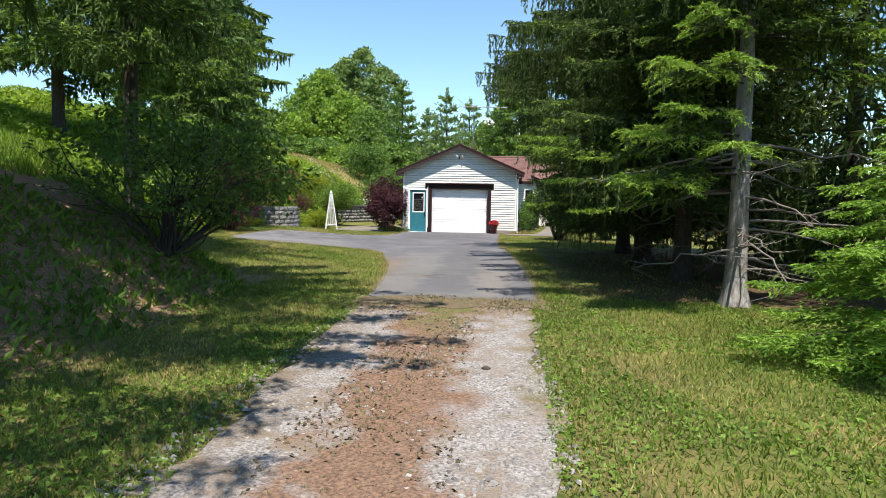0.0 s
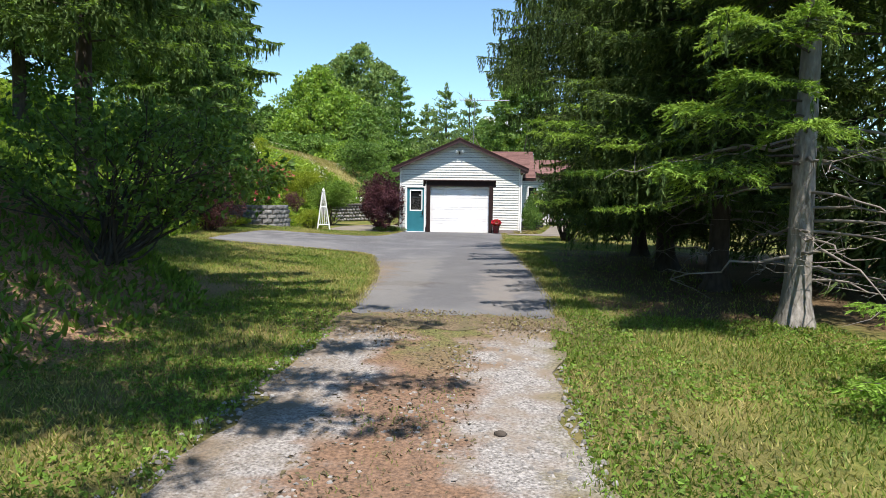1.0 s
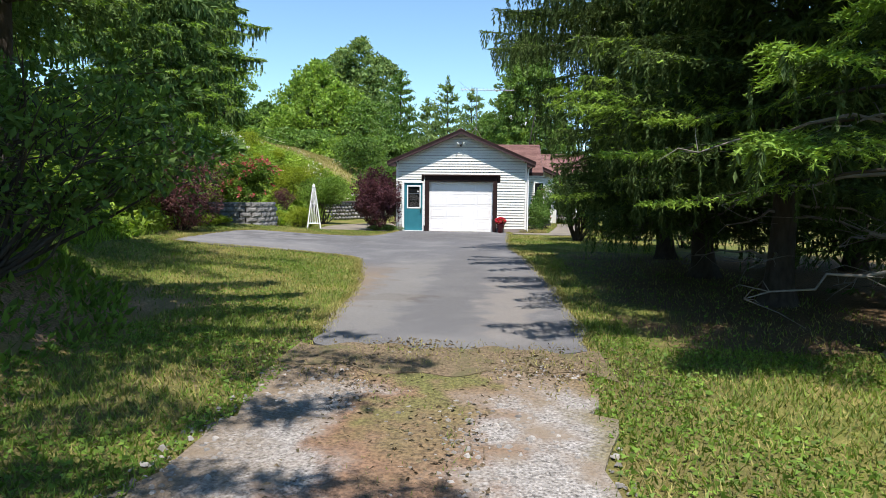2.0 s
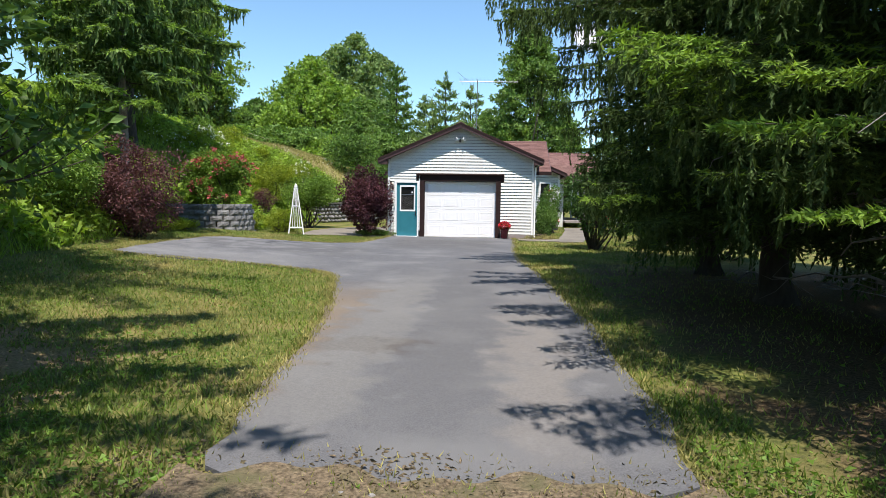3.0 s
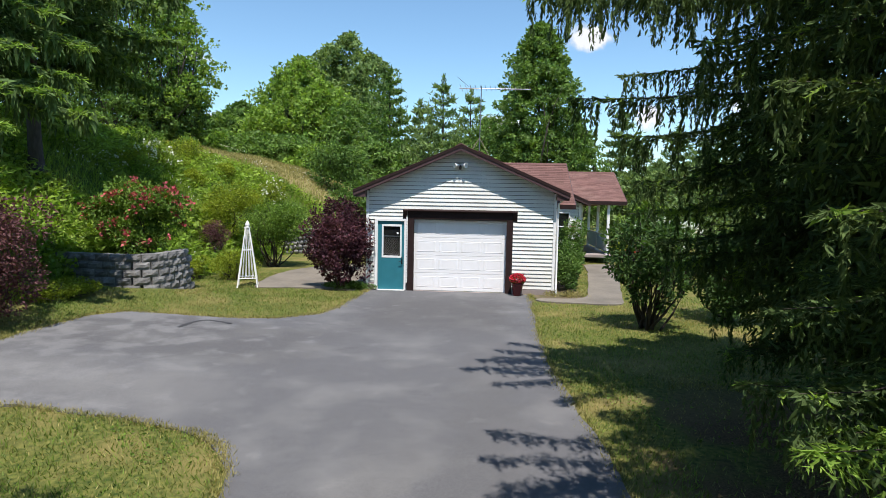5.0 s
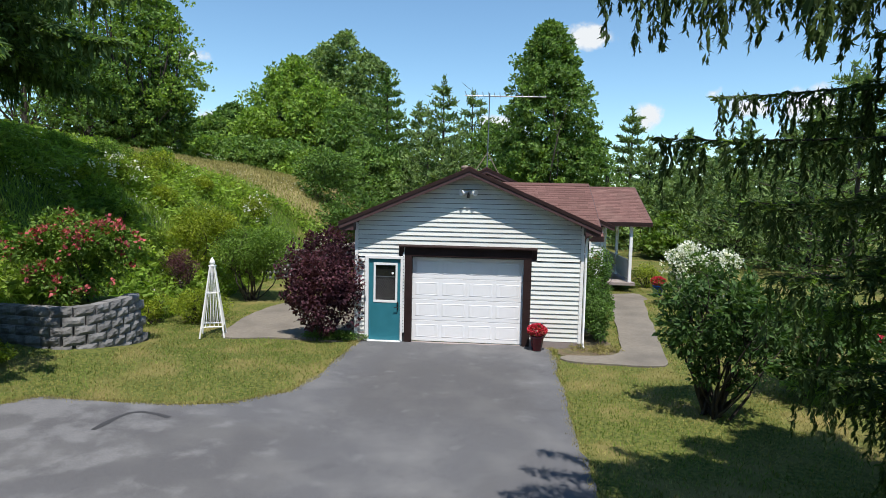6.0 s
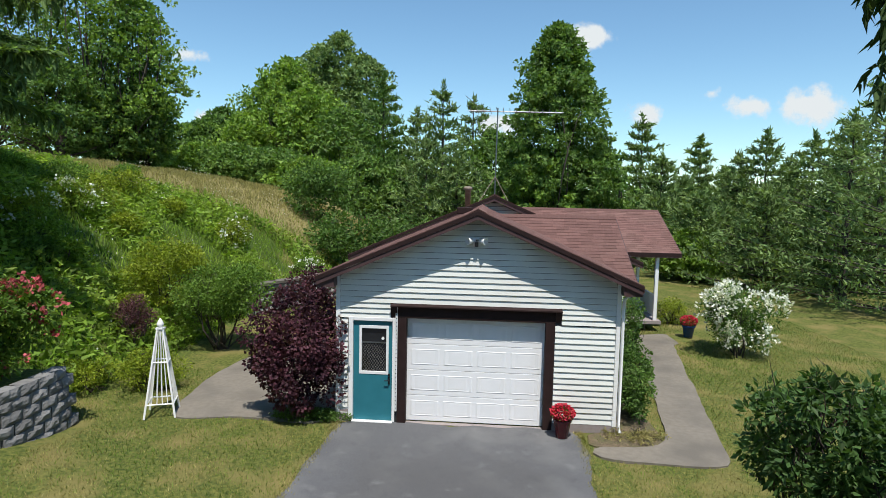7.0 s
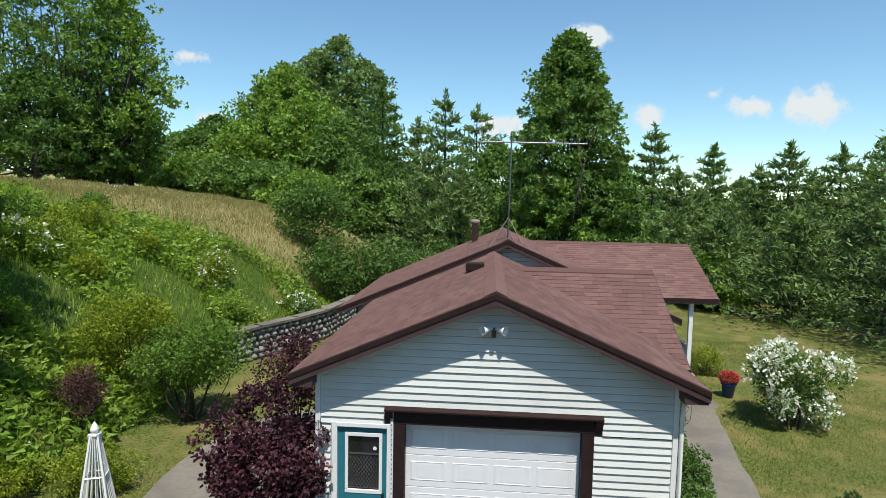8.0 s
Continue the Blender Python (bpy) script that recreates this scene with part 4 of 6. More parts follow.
def spray_shoots(at, way, size):
    """Short spruce shoots: a slim folded blade with four needles that stand off it."""
    n = len(at)
    way = unit(way)
    s = np.asarray(size, float)[:, None]
    u = unit(np.cross(way, rng.normal(size=(n, 3))))
    w = np.cross(way, u)
    tip, mid = at + way * s, at + way * s * 0.5
    out = [np.stack([at, mid + u * s * 0.17, tip], 1), np.stack([at, tip, mid - u * s * 0.13 + w * s * 0.11], 1)]
    for k in range(4):
        a = rng.uniform(0, 2 * math.pi, (n, 1))
        side = u * np.cos(a) + w * np.sin(a)
        root = at + way * s * (0.1 + 0.2 * k)
        d = unit(way * rng.uniform(0.6, 1.2, (n, 1)) + side)
        flat = unit(np.cross(d, rng.normal(size=(n, 3)))) * s * 0.055
        out.append(np.stack([root - flat, root + flat, root + d * s * rng.uniform(0.34, 0.52, (n, 1))], 1))
    v = np.stack(out, 1).reshape(-1, 3)
    return v, np.arange(len(v)).reshape(-1, 3)


def spruce_boughs(height, reach, low, count, droop, hang, seed, finger, gap, power, skirt, rise, own=(), inner=0.28):
    """Drooping boughs, each a shaggy spray of side twigs; cords of needles hang from some of the twigs."""
    q = np.random.default_rng(seed)
    wood, at, way, size, ends = [], [], [], [], []
    down = np.array([0, 0, -1.0])
    rows = []
    for i in range(count):
        f = ((i + q.uniform(0, 1)) / count) ** 1.15
        h = low + (height - low - 0.2) * f
        L = reach * (1 - f) ** power * q.uniform(0.7, 1.1) * (skirt + (1 - skirt) * min(1.0, (h - low) / rise)) + 0.15
        rows.append((h, i * 2.4 + q.uniform(-0.4, 0.4), L, droop * q.uniform(0.7, 1.3), 0))
    for h, a, L, sag, bright in rows + list(own):
        s = np.linspace(0, 1, 9)
        out = np.array([math.cos(a), math.sin(a), 0.0])
        across = np.array([-out[1], out[0], 0])
        line = np.outer(s * L, out) + np.outer(s ** 2 * L, across * q.uniform(-0.12, 0.12))
        line[:, 2] = h + L * (0.06 * s - sag * s ** 1.6 + 0.35 * sag * s ** 5)
        wood.append(tube(line, np.linspace(0.006 + 0.006 * L, 0.002, 9), 4))
        n = max(6, int(L * (1 - inner) / gap) * 2)
        t = inner + (1 - inner) * (np.arange(n) + q.uniform(0, 1, n)) / n
        side = across * np.where(np.arange(n) % 2, 1, -1)[:, None]
        p = np.stack([np.interp(t, s, line[:, k]) for k in range(3)], 1)
        ln = (0.10 + 0.42 * min(L, 2.6) * (1 - t) ** 0.8 * np.clip((t - inner) / 0.15 + 0.35, 0, 1)) * q.uniform(0.6, 1.15, n)
        d = unit(out * 0.75 + side * 0.8 + q.normal(size=(n, 3)) * 0.13)
        corded = bright < 0
        if bright > 1:
            ln = ln * 0.42
        if corded:
            ln, bright = ln * np.where(q.uniform(size=n) < 0.3, 0.8, 0.28), 0
        m = np.maximum(3, (ln / (finger * 0.42)).astype(int))
        idx = np.repeat(np.arange(n), m)
        j = np.arange(len(idx)) - np.repeat(np.cumsum(m) - m, m)
        u = (j + q.uniform(0, 0.6, len(idx))) / m[idx]
        base = p[idx] + d[idx] * (ln[idx] * u)[:, None]
        base[:, 2] -= 0.32 * ln[idx] * u ** 2
        flat = unit(np.cross(d[idx], [0, 0, 1.0])) * np.where(j % 2, 1, -1)[:, None]
        at.append(base)
        way.append(unit(d[idx] * 0.8 + flat * 0.6 + q.normal(size=(len(idx), 3)) * 0.16 + down * (0.12 + 0.3 * u)[:, None]))
        size.append(finger * q.uniform(0.75, 1.2, len(idx)) * (1.12 - 0.35 * u))
        ends.append(np.maximum(u, t[idx] * 0.95) + bright * (np.maximum(u, t[idx] * 0.92) > 0.68))
        # cords
        c = np.flatnonzero(q.uniform(size=n) < (0.85 if corded else hang * (0.5 if bright else 1.0)))
        if len(c):
            uu = q.uniform(0.2, 1.0, len(c))
            start = p[c] + d[c] * (ln[c] * uu)[:, None] + down * (0.32 * ln[c] * uu ** 2)[:, None]
            lc = (0.12 + (0.5 if corded else 0.42) * q.uniform(size=len(c)) ** 1.3) * min(1.0, 0.4 + 0.28 * L)
            m = np.maximum(3, (lc / (finger * 0.34)).astype(int))
            idx = np.repeat(np.arange(len(c)), m)
            j = np.arange(len(idx)) - np.repeat(np.cumsum(m) - m, m)
            u = j / m[idx]
            at.append(start[idx] + down * (lc[idx] * u)[:, None] + q.normal(size=(len(idx), 3)) * 0.008)
            way.append(unit(down + q.normal(size=(len(idx), 3)) * 0.26 + out * 0.08))
            size.append(finger * q.uniform(0.8, 1.2, len(idx)) * (1.1 - 0.3 * u))
            ends.append(np.full(len(idx), 0.2))
    return joined(wood), tuple(np.concatenate(k) for k in (at, way, size)), np.concatenate(ends)


def conifer(name, x, y, height, reach, low, count, label, category, mat=None, bark=None, trunk_r=0.2, droop=0.35, hang=0.6, seed=0, finger=0.13, gap=0.075, fresh=0.0, power=0.75, group="", width=0.19, dead=0, sink=0.0, bottle=False, skirt=0.55, core=0, rise=3.2, core_leaf=0.4, own=(), fill=0.55, shade_side=1, plain=False):
    mat, bark = mat or SPRUCE, bark or BARK_DARK
    ob = thing(name, label, category, (x, y, ground_z(x, y) - sink), group)
    part("trunk", trunk_mesh(height, trunk_r, seed=seed, mat=bark), bark, ob)
    if bottle:
        wood, (at, way, size), ends = spruce_boughs(height, reach, low, count, droop, hang, seed, finger, gap, power, skirt, rise, own)
    else:
        wood, (at, way, size), ends = conifer_boughs(height, reach, low, count, droop, hang, seed, finger, gap, power=power, skirt=skirt, rise=rise)
    part("branchwork", raw("branchwork", *wood, BARK_DARK, True), BARK_DARK, ob)["kind"] = "stuff"
    new_growth = rng.uniform(size=len(at)) < fresh * (ends > 0.72) * (at[:, 2] < 7.0) + 0.65 * (ends > 1.0)
    old = ~new_growth
    if core:
        q = np.random.default_rng(seed + 31)
        f = q.uniform(0, 1, core) ** 1.2
        h = low + 0.3 + (height - low - 0.6) * f
        near = np.sqrt(q.uniform(0.01, fill, core))
        r = reach * (1 - f) ** power * near * np.minimum(1.0, 0.5 + 0.5 * (h - low) / 3.2)
        a = q.uniform(0, 2 * np.pi, core)
        p = np.stack([r * np.cos(a), r * np.sin(a), h - 0.3 * r], 1)
        part("inner_needles", raw("inner_needles", *slivers(p, np.stack([np.cos(a) * 0.5, np.sin(a) * 0.5, -0.7 + 0 * a], 1) + q.normal(size=p.shape) * 0.7, core_leaf * q.uniform(0.6, 1.2, core) * (2.0 - 1.25 * near / math.sqrt(fill)), 0.22), mat), mat, ob)["kind"] = "stuff"
    if bottle:
        high = at[:, 2] > 6.6
        part("upper_needles", raw("upper_needles", *slivers(at[old & high], way[old & high], size[old & high] * 1.9, 0.36), mat), mat, ob)["kind"] = "stuff"
        old, new_growth = old & ~high, new_growth & ~high
        behind = old & ((at[:, 0] * shade_side > 0.6) | plain)
        part("shaded_needles", raw("shaded_needles", *slivers(at[behind], way[behind], size[behind] * 1.25, 0.4), mat), mat, ob)["kind"] = "stuff"
        old = old & ~behind
        if old.any():
            part("needles", raw("needles", *spray_shoots(at[old], way[old], size[old]), mat), mat, ob)["kind"] = "stuff"
    else:
        part("needles", raw("needles", *slivers(at[old], way[old], size[old], width), mat), mat, ob)["kind"] = "stuff"
    if fresh:
        shape = needle_shoots(at[new_growth], way[new_growth], size[new_growth] * 1.2, broad=0.075) if bottle else leaf_quads(at[new_growth], way[new_growth], size[new_growth] * 1.1, width, 0.1)
        part("new_needles", raw("new_needles", *shape, SPRUCE_NEW), SPRUCE_NEW, ob, "bright new needle growth")["kind"] = "stuff"
    if dead:
        q = np.random.default_rng(seed + 99)
        for i in range(dead):
            a, h, L = q.uniform(0, 2 * math.pi), q.uniform(0.5, 2.6), q.uniform(0.8, 2.4)
            s = np.linspace(0, 1, 7)
            pts = np.stack([math.cos(a) * s * L, math.sin(a) * s * L, h + 0.25 * s * L * q.uniform(-0.6, 0.5) - 0.15 * L * s ** 2], 1)
            pts[1:, :] += q.normal(size=(6, 3)) * 0.035
            pieces = [tube(pts, np.linspace(0.024, 0.006, 7), 5)]
            for k in range(7):
                j = q.integers(2, 7)
                e = pts[j] + q.normal(size=3) * np.array([0.3, 0.3, 0.14])
                mid = (pts[j] + e) / 2 + q.normal(size=3) * 0.04
                pieces.append(tube(np.array([pts[j], mid, e]), [0.006, 0.004, 0.002], 4))
            part("dead_branch", raw("dead_branch", *joined(pieces), TWIG, True), TWIG, ob, "bare grey dead branch")
    return ob


def blob_points(q, n, centre, radii, shell=0.45):
    d = unit(q.normal(size=(n, 3)))
    r = q.uniform(shell, 1.0, n) ** 0.6
    return np.asarray(centre) + d * r[:, None] * np.asarray(radii), d


def limbs(q, base, targets, r0, sides=6):
    """Bent tapering limbs from a base point to each target."""
    out = []
    for t in targets:
        s = np.linspace(0, 1, 6)
        bend = q.normal(size=3) * 0.12 * np.linalg.norm(t - base)
        pts = base + np.outer(s, t - base) + np.outer(np.sin(np.pi * s), bend)
        out.append(tube(pts, np.linspace(r0, r0 * 0.18, 6), sides))
    return joined(out)


def broadleaf(name, x, y, height, radius, label, category, mat, seed, base=0.25, clumps=60, per=70, leaf=0.3, trunk_r=0.18, shape=1.0, bark=None, group="", ragged=0.35, clump=0.2):
    """A tree: trunk, limbs, and a crown of leaf clumps on an uneven, lobed outline with gaps."""
    q = np.random.default_rng(seed)
    bark = bark or BARK_DARK
    z0 = ground_z(x, y)
    ob = thing(name, label, category, (x, y, z0), group)
    part("trunk", trunk_mesh(height * 0.8, trunk_r, seed=seed, mat=bark, sides=9), bark, ob)
    f = q.uniform(0, 1, clumps) ** 0.85
    zc = height * (base + (1 - base) * f * 0.97)
    prof = (np.sin(np.pi * np.clip(f * 0.86 + 0.14, 0, 1)) ** 0.65) * shape + (1 - shape) * (1 - f)
    a = q.uniform(0, 2 * np.pi, clumps)
    rr = radius * prof * np.sqrt(q.uniform(0.15, 1, clumps)) * (1 + ragged * q.normal(size=clumps) * 0.5)
    cent = np.stack([rr * np.cos(a), rr * np.sin(a), zc], 1)
    part("branchwork", raw("branchwork", *limbs(q, np.array([0, 0, height * base * 0.8]), cent[:: max(1, clumps // 18)], trunk_r * 0.4), bark, True), bark, ob)["kind"] = "stuff"
    at, way = [], []
    for c in cent:
        cr = radius * clump * q.uniform(0.7, 1.5)
        p, d = blob_points(q, per, c, (cr, cr, cr * 0.65), 0.3)
        at.append(p)
        way.append(d * 0.6 + q.normal(size=(per, 3)) * 0.5 + np.array([0, 0, -0.25]))
    at, way = np.concatenate(at), np.concatenate(way)
    part("crown", raw("crown", *slivers(at, way, leaf * q.uniform(0.6, 1.3, len(at)), 0.8), mat), mat, ob)["kind"] = "stuff"
    return ob


def pine(name, x, y, height, radius, label, mat, seed, group="", low=0.2, count=34, per=46, leaf=0.34, bark=None):
    """A far white pine: whorls of near-level boughs, each a flat soft plume of needle tufts."""
    q = np.random.default_rng(seed)
    bark = bark or BARK_DARK
    ob = thing(name, label, "tree", (x, y, ground_z(x, y)), group)
    part("trunk", trunk_mesh(height, 0.018 * height, seed=seed, mat=bark, sides=8), bark, ob)
    wood, at, way = [], [], []
    lop = q.uniform(0, 6.283)
    whorls = max(6, count // 6)
    for i in range(count):
        f = min(0.985, ((i // 6) + q.uniform(-0.15, 0.25)) / whorls)
        f = max(0.0, f)
        a = i * 2.4 + q.uniform(-0.5, 0.5)
        L = (radius * (1 - f) ** 0.85 * q.uniform(0.55, 1.15) + 0.3) * (1 + 0.22 * math.cos(a - lop))
        h = height * (low + (0.99 - low) * f)
        lift = 0.05 + 0.4 * f
        s = np.linspace(0, 1, 5)
        o = np.array([math.cos(a), math.sin(a), 0])
        line = np.outer(s * L, o)
        line[:, 2] = h + L * (lift * s + 0.08 * s ** 2)
        wood.append(tube(line, np.linspace(0.045 * (1 - f) + 0.012, 0.01, 5), 3))
        n = max(24, int(per * (0.35 + 0.65 * (1 - f))))
        t = q.uniform(0.12, 1.05, n) ** 0.8
        p = np.outer(t * L, o)
        p[:, 2] = h + L * (lift * t + 0.08 * t ** 2)
        wide = np.minimum(0.30 * L * (1.15 - 0.6 * t), 0.75)[:, None] + 0.06
        p += q.normal(size=p.shape) * np.array([0.6, 0.6, 0.13]) * wide
        at.append(p)
        way.append(o * 0.6 + q.normal(size=(n, 3)) * 0.6 + np.array([0, 0, 0.45]))
    top = np.stack([q.normal(size=60) * 0.1, q.normal(size=60) * 0.1, height * q.uniform(0.93, 1.02, 60)], 1)
    at.append(top)
    way.append(q.normal(size=(60, 3)) * 0.5 + np.array([0, 0, 0.8]))
    at, way = np.concatenate(at), np.concatenate(way)
    part("branchwork", raw("branchwork", *joined(wood), bark, True), bark, ob)["kind"] = "stuff"
    part("crown", raw("crown", *slivers(at, way, leaf * q.uniform(0.6, 1.3, len(at)), 0.4), mat), mat, ob)["kind"] = "stuff"
    return ob


def shrub(name, x, y, radii, label, category, mat, seed, n=6000, leaf=0.07, stems=9, low=0.15, base_z=None, flowers=None, petals=0, petal=0.05, bark=None, lobes=14, width=0.5, group="", truss=6, foot=0.25, lobe=(0.32, 0.55), lean=(0.0, 0.0)):
    """Stems from one foot, leaves in lobes round them, and flower heads on the outside."""
    q = np.random.default_rng(seed)
    bark = bark or BARK_DARK
    rx, ry, rz = radii
    ob = thing(name, label, category, (x, y, ground_z(x, y) if base_z is None else base_z), group)
    cz = rz * (1 + low)
    d = unit(q.normal(size=(lobes, 3)))
    cent = d * np.array([rx, ry, rz]) * q.uniform(0.42, 0.80, (lobes, 1)) + np.array([*lean, cz])
    cent[:, 2] = np.maximum(cent[:, 2], rz * low + 0.2 * rz)
    pieces = []
    for k in range(stems):
        t = cent[k % lobes] + q.normal(size=3) * 0.1
        foot_at = np.array([*(q.normal(size=2) * foot * 0.4), -0.05])
        pieces.append(limbs(q, foot_at, [t], 0.028, 6))
        for _ in range(3):
            e = t + np.clip(q.normal(size=3), -1.1, 1.1) * np.array([rx, ry, rz]) * 0.22
            pieces.append(limbs(q, t * 0.7 + foot_at * 0.3, [e], 0.012, 4))
    part("framework", raw("framework", *joined(pieces), bark, True), bark, ob)["kind"] = "stuff"
    k = q.integers(0, lobes, n)
    rad = np.array([rx, ry, rz]) * q.uniform(*lobe, (lobes, 1))
    dd = unit(q.normal(size=(n, 3)))
    p = cent[k] + dd * rad[k] * (q.uniform(0.25, 1, (n, 1)) ** 0.5)
    p[:, 2] = np.maximum(p[:, 2], rz * low * 0.6 + 0.03)
    w = dd * 0.8 + q.normal(size=(n, 3)) * 0.5 + np.array([0, 0, -0.1])
    part("leaves", raw("leaves", *leaf_quads(p, w, leaf * q.uniform(0.6, 1.3, n), width), mat), mat, ob)["kind"] = "stuff"
    if flowers:
        k = q.integers(0, lobes, petals)
        dd = unit(q.normal(size=(petals, 3)) + np.array([0, -0.3, 0.5]))
        c = cent[k] + dd * rad[k] * 1.02
        keep = np.linalg.norm((c - np.array([0, 0, cz])) / np.array([rx, ry, rz]), axis=1) > 0.62
        c, dd = c[keep], dd[keep]
        at = np.repeat(c, truss, 0) + q.normal(size=(len(c) * truss, 3)) * petal * 0.55
        w = np.repeat(dd, truss, 0) + q.normal(size=(len(c) * truss, 3)) * 0.8
        part("blossom", raw("blossom", *leaf_quads(at, w, petal * q.uniform(0.7, 1.3, len(at)), 0.8), flowers), flowers, ob)["kind"] = "stuff"
    return ob


# east side: the row of spruces beside the drive
ROW = "spruces beside the drive"
# boughs that stand out: height, bearing, length, droop, 1 for bright new growth (2 where its twigs are short), -1 for hanging cords
LONG_BOUGHS = [(5.6, 3.18, 4.85, 0.08, -1), (5.4, 3.08, 4.6, 0.1, -1), (5.3, 3.3, 4.5, 0.12, -1), (5.8, 3.0, 4.3, 0.12, -1), (5.9, 3.4, 4.2, 0.14, -1), (4.2, 2.99, 4.0, 0.09, -1), (4.8, 2.5, 3.6, 0.1, -1), (6.3, 3.2, 4.2, 0.12, -1), (6.6, 3.0, 4.0, 0.12, -1), (6.1, 3.6, 4.0, 0.14, -1), (7.2, 3.2, 3.4, 0.12, 0), (7.7, 3.0, 3.0, 0.12, 0), (8.2, 3.3, 2.8, 0.12, 0),
               (4.0, 2.95, 3.3, 0.25, 0), (3.5, 3.05, 3.1, 0.3, 0), (3.1, 2.85, 3.0, 0.3, 1), (2.7, 3.0, 2.8, 0.3, 0), (2.3, 2.8, 2.7, 0.3, 1)]
BARE_SPRUCE_BOUGHS = [(2.5, 4.24, 2.15, 0.15, 1), (3.5, 3.94, 2.7, 0.12, 1), (2.1, 3.75, 2.65, 0.18, 1), (3.0, 4.0, 2.5, 0.15, 1), (3.6, 4.14, 2.2, 0.15, 1), (4.2, 4.0, 2.3, 0.15, 1), (2.7, 3.8, 2.7, 0.15, 1), (2.9, 3.48, 1.9, 0.2, 1),
                      (2.2, 3.58, 2.5, 0.2, 1), (5.2, 4.9, 2.0, 0.2, 1), (5.6, 5.5, 2.2, 0.2, 1), (4.9, 5.9, 2.4, 0.25, 1), (5.4, 4.35, 2.2, 0.15, 1), (6.0, 4.6, 2.0, 0.15, 1), (6.2, 5.2, 2.1, 0.2, 1), (4.6, 5.3, 1.7, 0.15, 1), (4.2, 5.6, 2.1, 0.25, 1), (3.7, 5.75, 2.3, 0.3, 1), (5.2, 3.56, 3.8, 0.1, -1), (5.5, 3.64, 3.7, 0.1, -1), (5.0, 3.7, 3.6, 0.1, -1),
                      (2.35, 2.98, 3.0, 0.28, 2), (1.85, 3.0, 2.6, 0.3, 2), (2.65, 2.66, 2.5, 0.24, 2)]
SHADE_SPRUCE_BOUGHS = [(2.7, 3.70, 4.0, 0.12, 1), (3.0, 3.6, 3.8, 0.15, 1), (2.3, 3.8, 3.3, 0.2, 0), (3.4, 3.72, 3.5, 0.18, 0), (3.8, 3.55, 3.4, 0.2, 0), (2.1, 3.6, 3.0, 0.25, 0), (2.6, 3.45, 3.2, 0.2, 0), (4.4, 3.65, 3.3, 0.2, 0), (5.0, 3.45, 3.6, 0.1, 0), (5.3, 3.25, 3.8, 0.1, 0), (5.2, 3.4, 3.7, 0.1, -1), (4.8, 3.2, 3.7, 0.1, -1), (5.6, 3.6, 3.8, 0.08, -1)]
DRIVE_SPRUCE_BOUGHS = [(3.7, 3.71, 3.4, 0.18, 1), (3.1, 3.83, 3.7, 0.18, 1), (3.0, 3.35, 3.1, 0.2, 0), (3.7, 3.31, 3.0, 0.18, 0), (2.2, 3.42, 3.1, 0.3, 0), (1.9, 3.3, 3.0, 0.3, 0), (2.0, 3.58, 3.2, 0.3, 1), (1.7, 3.75, 3.2, 0.3, 0), (2.5, 3.95, 3.3, 0.25, 0), (4.3, 3.6, 3.3, 0.2, 0), (4.7, 2.94, 4.3, 0.1, -1), (5.4, 3.62, 4.3, 0.06, -1), (5.6, 3.3, 4.2, 0.08, -1), (5.2, 3.1, 4.2, 0.1, -1), (5.3, 3.45, 4.0, 0.08, 0), (5.0, 3.2, 4.0, 0.1, 0)]
WHERE = dict(bottle=True, group=ROW, finger=0.105, skirt=0.6, rise=3.0)
conifer("spruce_tree", 5.57, -19.5, 11, 2.75, 4.2, 74, "tall spruce with a bare grey trunk and bright new tips", "tree", bark=BARK, trunk_r=0.165, droop=0.34, hang=0.25, seed=1, fresh=0.4, dead=22, gap=0.07, core=8000, core_leaf=0.16, fill=0.4, own=BARE_SPRUCE_BOUGHS, power=0.85, **WHERE)
conifer("spruce_tree", 5.65, -16.45, 13, 3.5, 1.7, 80, "dark drooping spruce in the shade", "tree", trunk_r=0.18, droop=0.36, hang=0.35, seed=2, fresh=0.1, dead=12, gap=0.07, core=24000, core_leaf=0.2, fill=0.6, own=SHADE_SPRUCE_BOUGHS, power=0.85, **WHERE)
conifer("spruce_tree", 5.6, -13.4, 16, 3.9, 1.0, 105, "dark drooping spruce with hanging twigs", "tree", trunk_r=0.2, droop=0.38, hang=0.5, seed=3, fresh=0.05, dead=8, gap=0.07, core=26000, core_leaf=0.2, fill=0.65, own=DRIVE_SPRUCE_BOUGHS, power=0.85, **WHERE)
conifer("spruce_tree", 5.9, -9.8, 11, 3.9, 1.0, 95, "dark drooping spruce with hanging twigs", "tree", trunk_r=0.2, droop=0.36, hang=0.6, seed=4, fresh=0.07, gap=0.065, core=26000, core_leaf=0.2, own=LONG_BOUGHS, fill=0.5, power=0.65, bottle=True, group=ROW, finger=0.11, skirt=0.4, rise=4.0)
for sx, sy, sd in ((8.9, -16.5, 5), (9.4, -21.5, 6), (9.4, -11.8, 7)):
    conifer("spruce_tree", sx, sy, 14, 3.8, 0.4, 90, "dense dark spruce in the shade of the row", "tree", trunk_r=0.2, seed=sd, finger=0.2, gap=0.1, group=ROW, dead=6, core=9000, core_leaf=0.3)
conifer("hemlock_tree", 6.1, -23.2, 3.2, 1.9, 0.05, 95, "young bright green hemlock with layered fronds", "tree", mat=HEMLOCK, trunk_r=0.05, droop=0.2, hang=0.0, seed=8, finger=0.085, gap=0.045, skirt=0.95, bottle=True, shade_side=9)
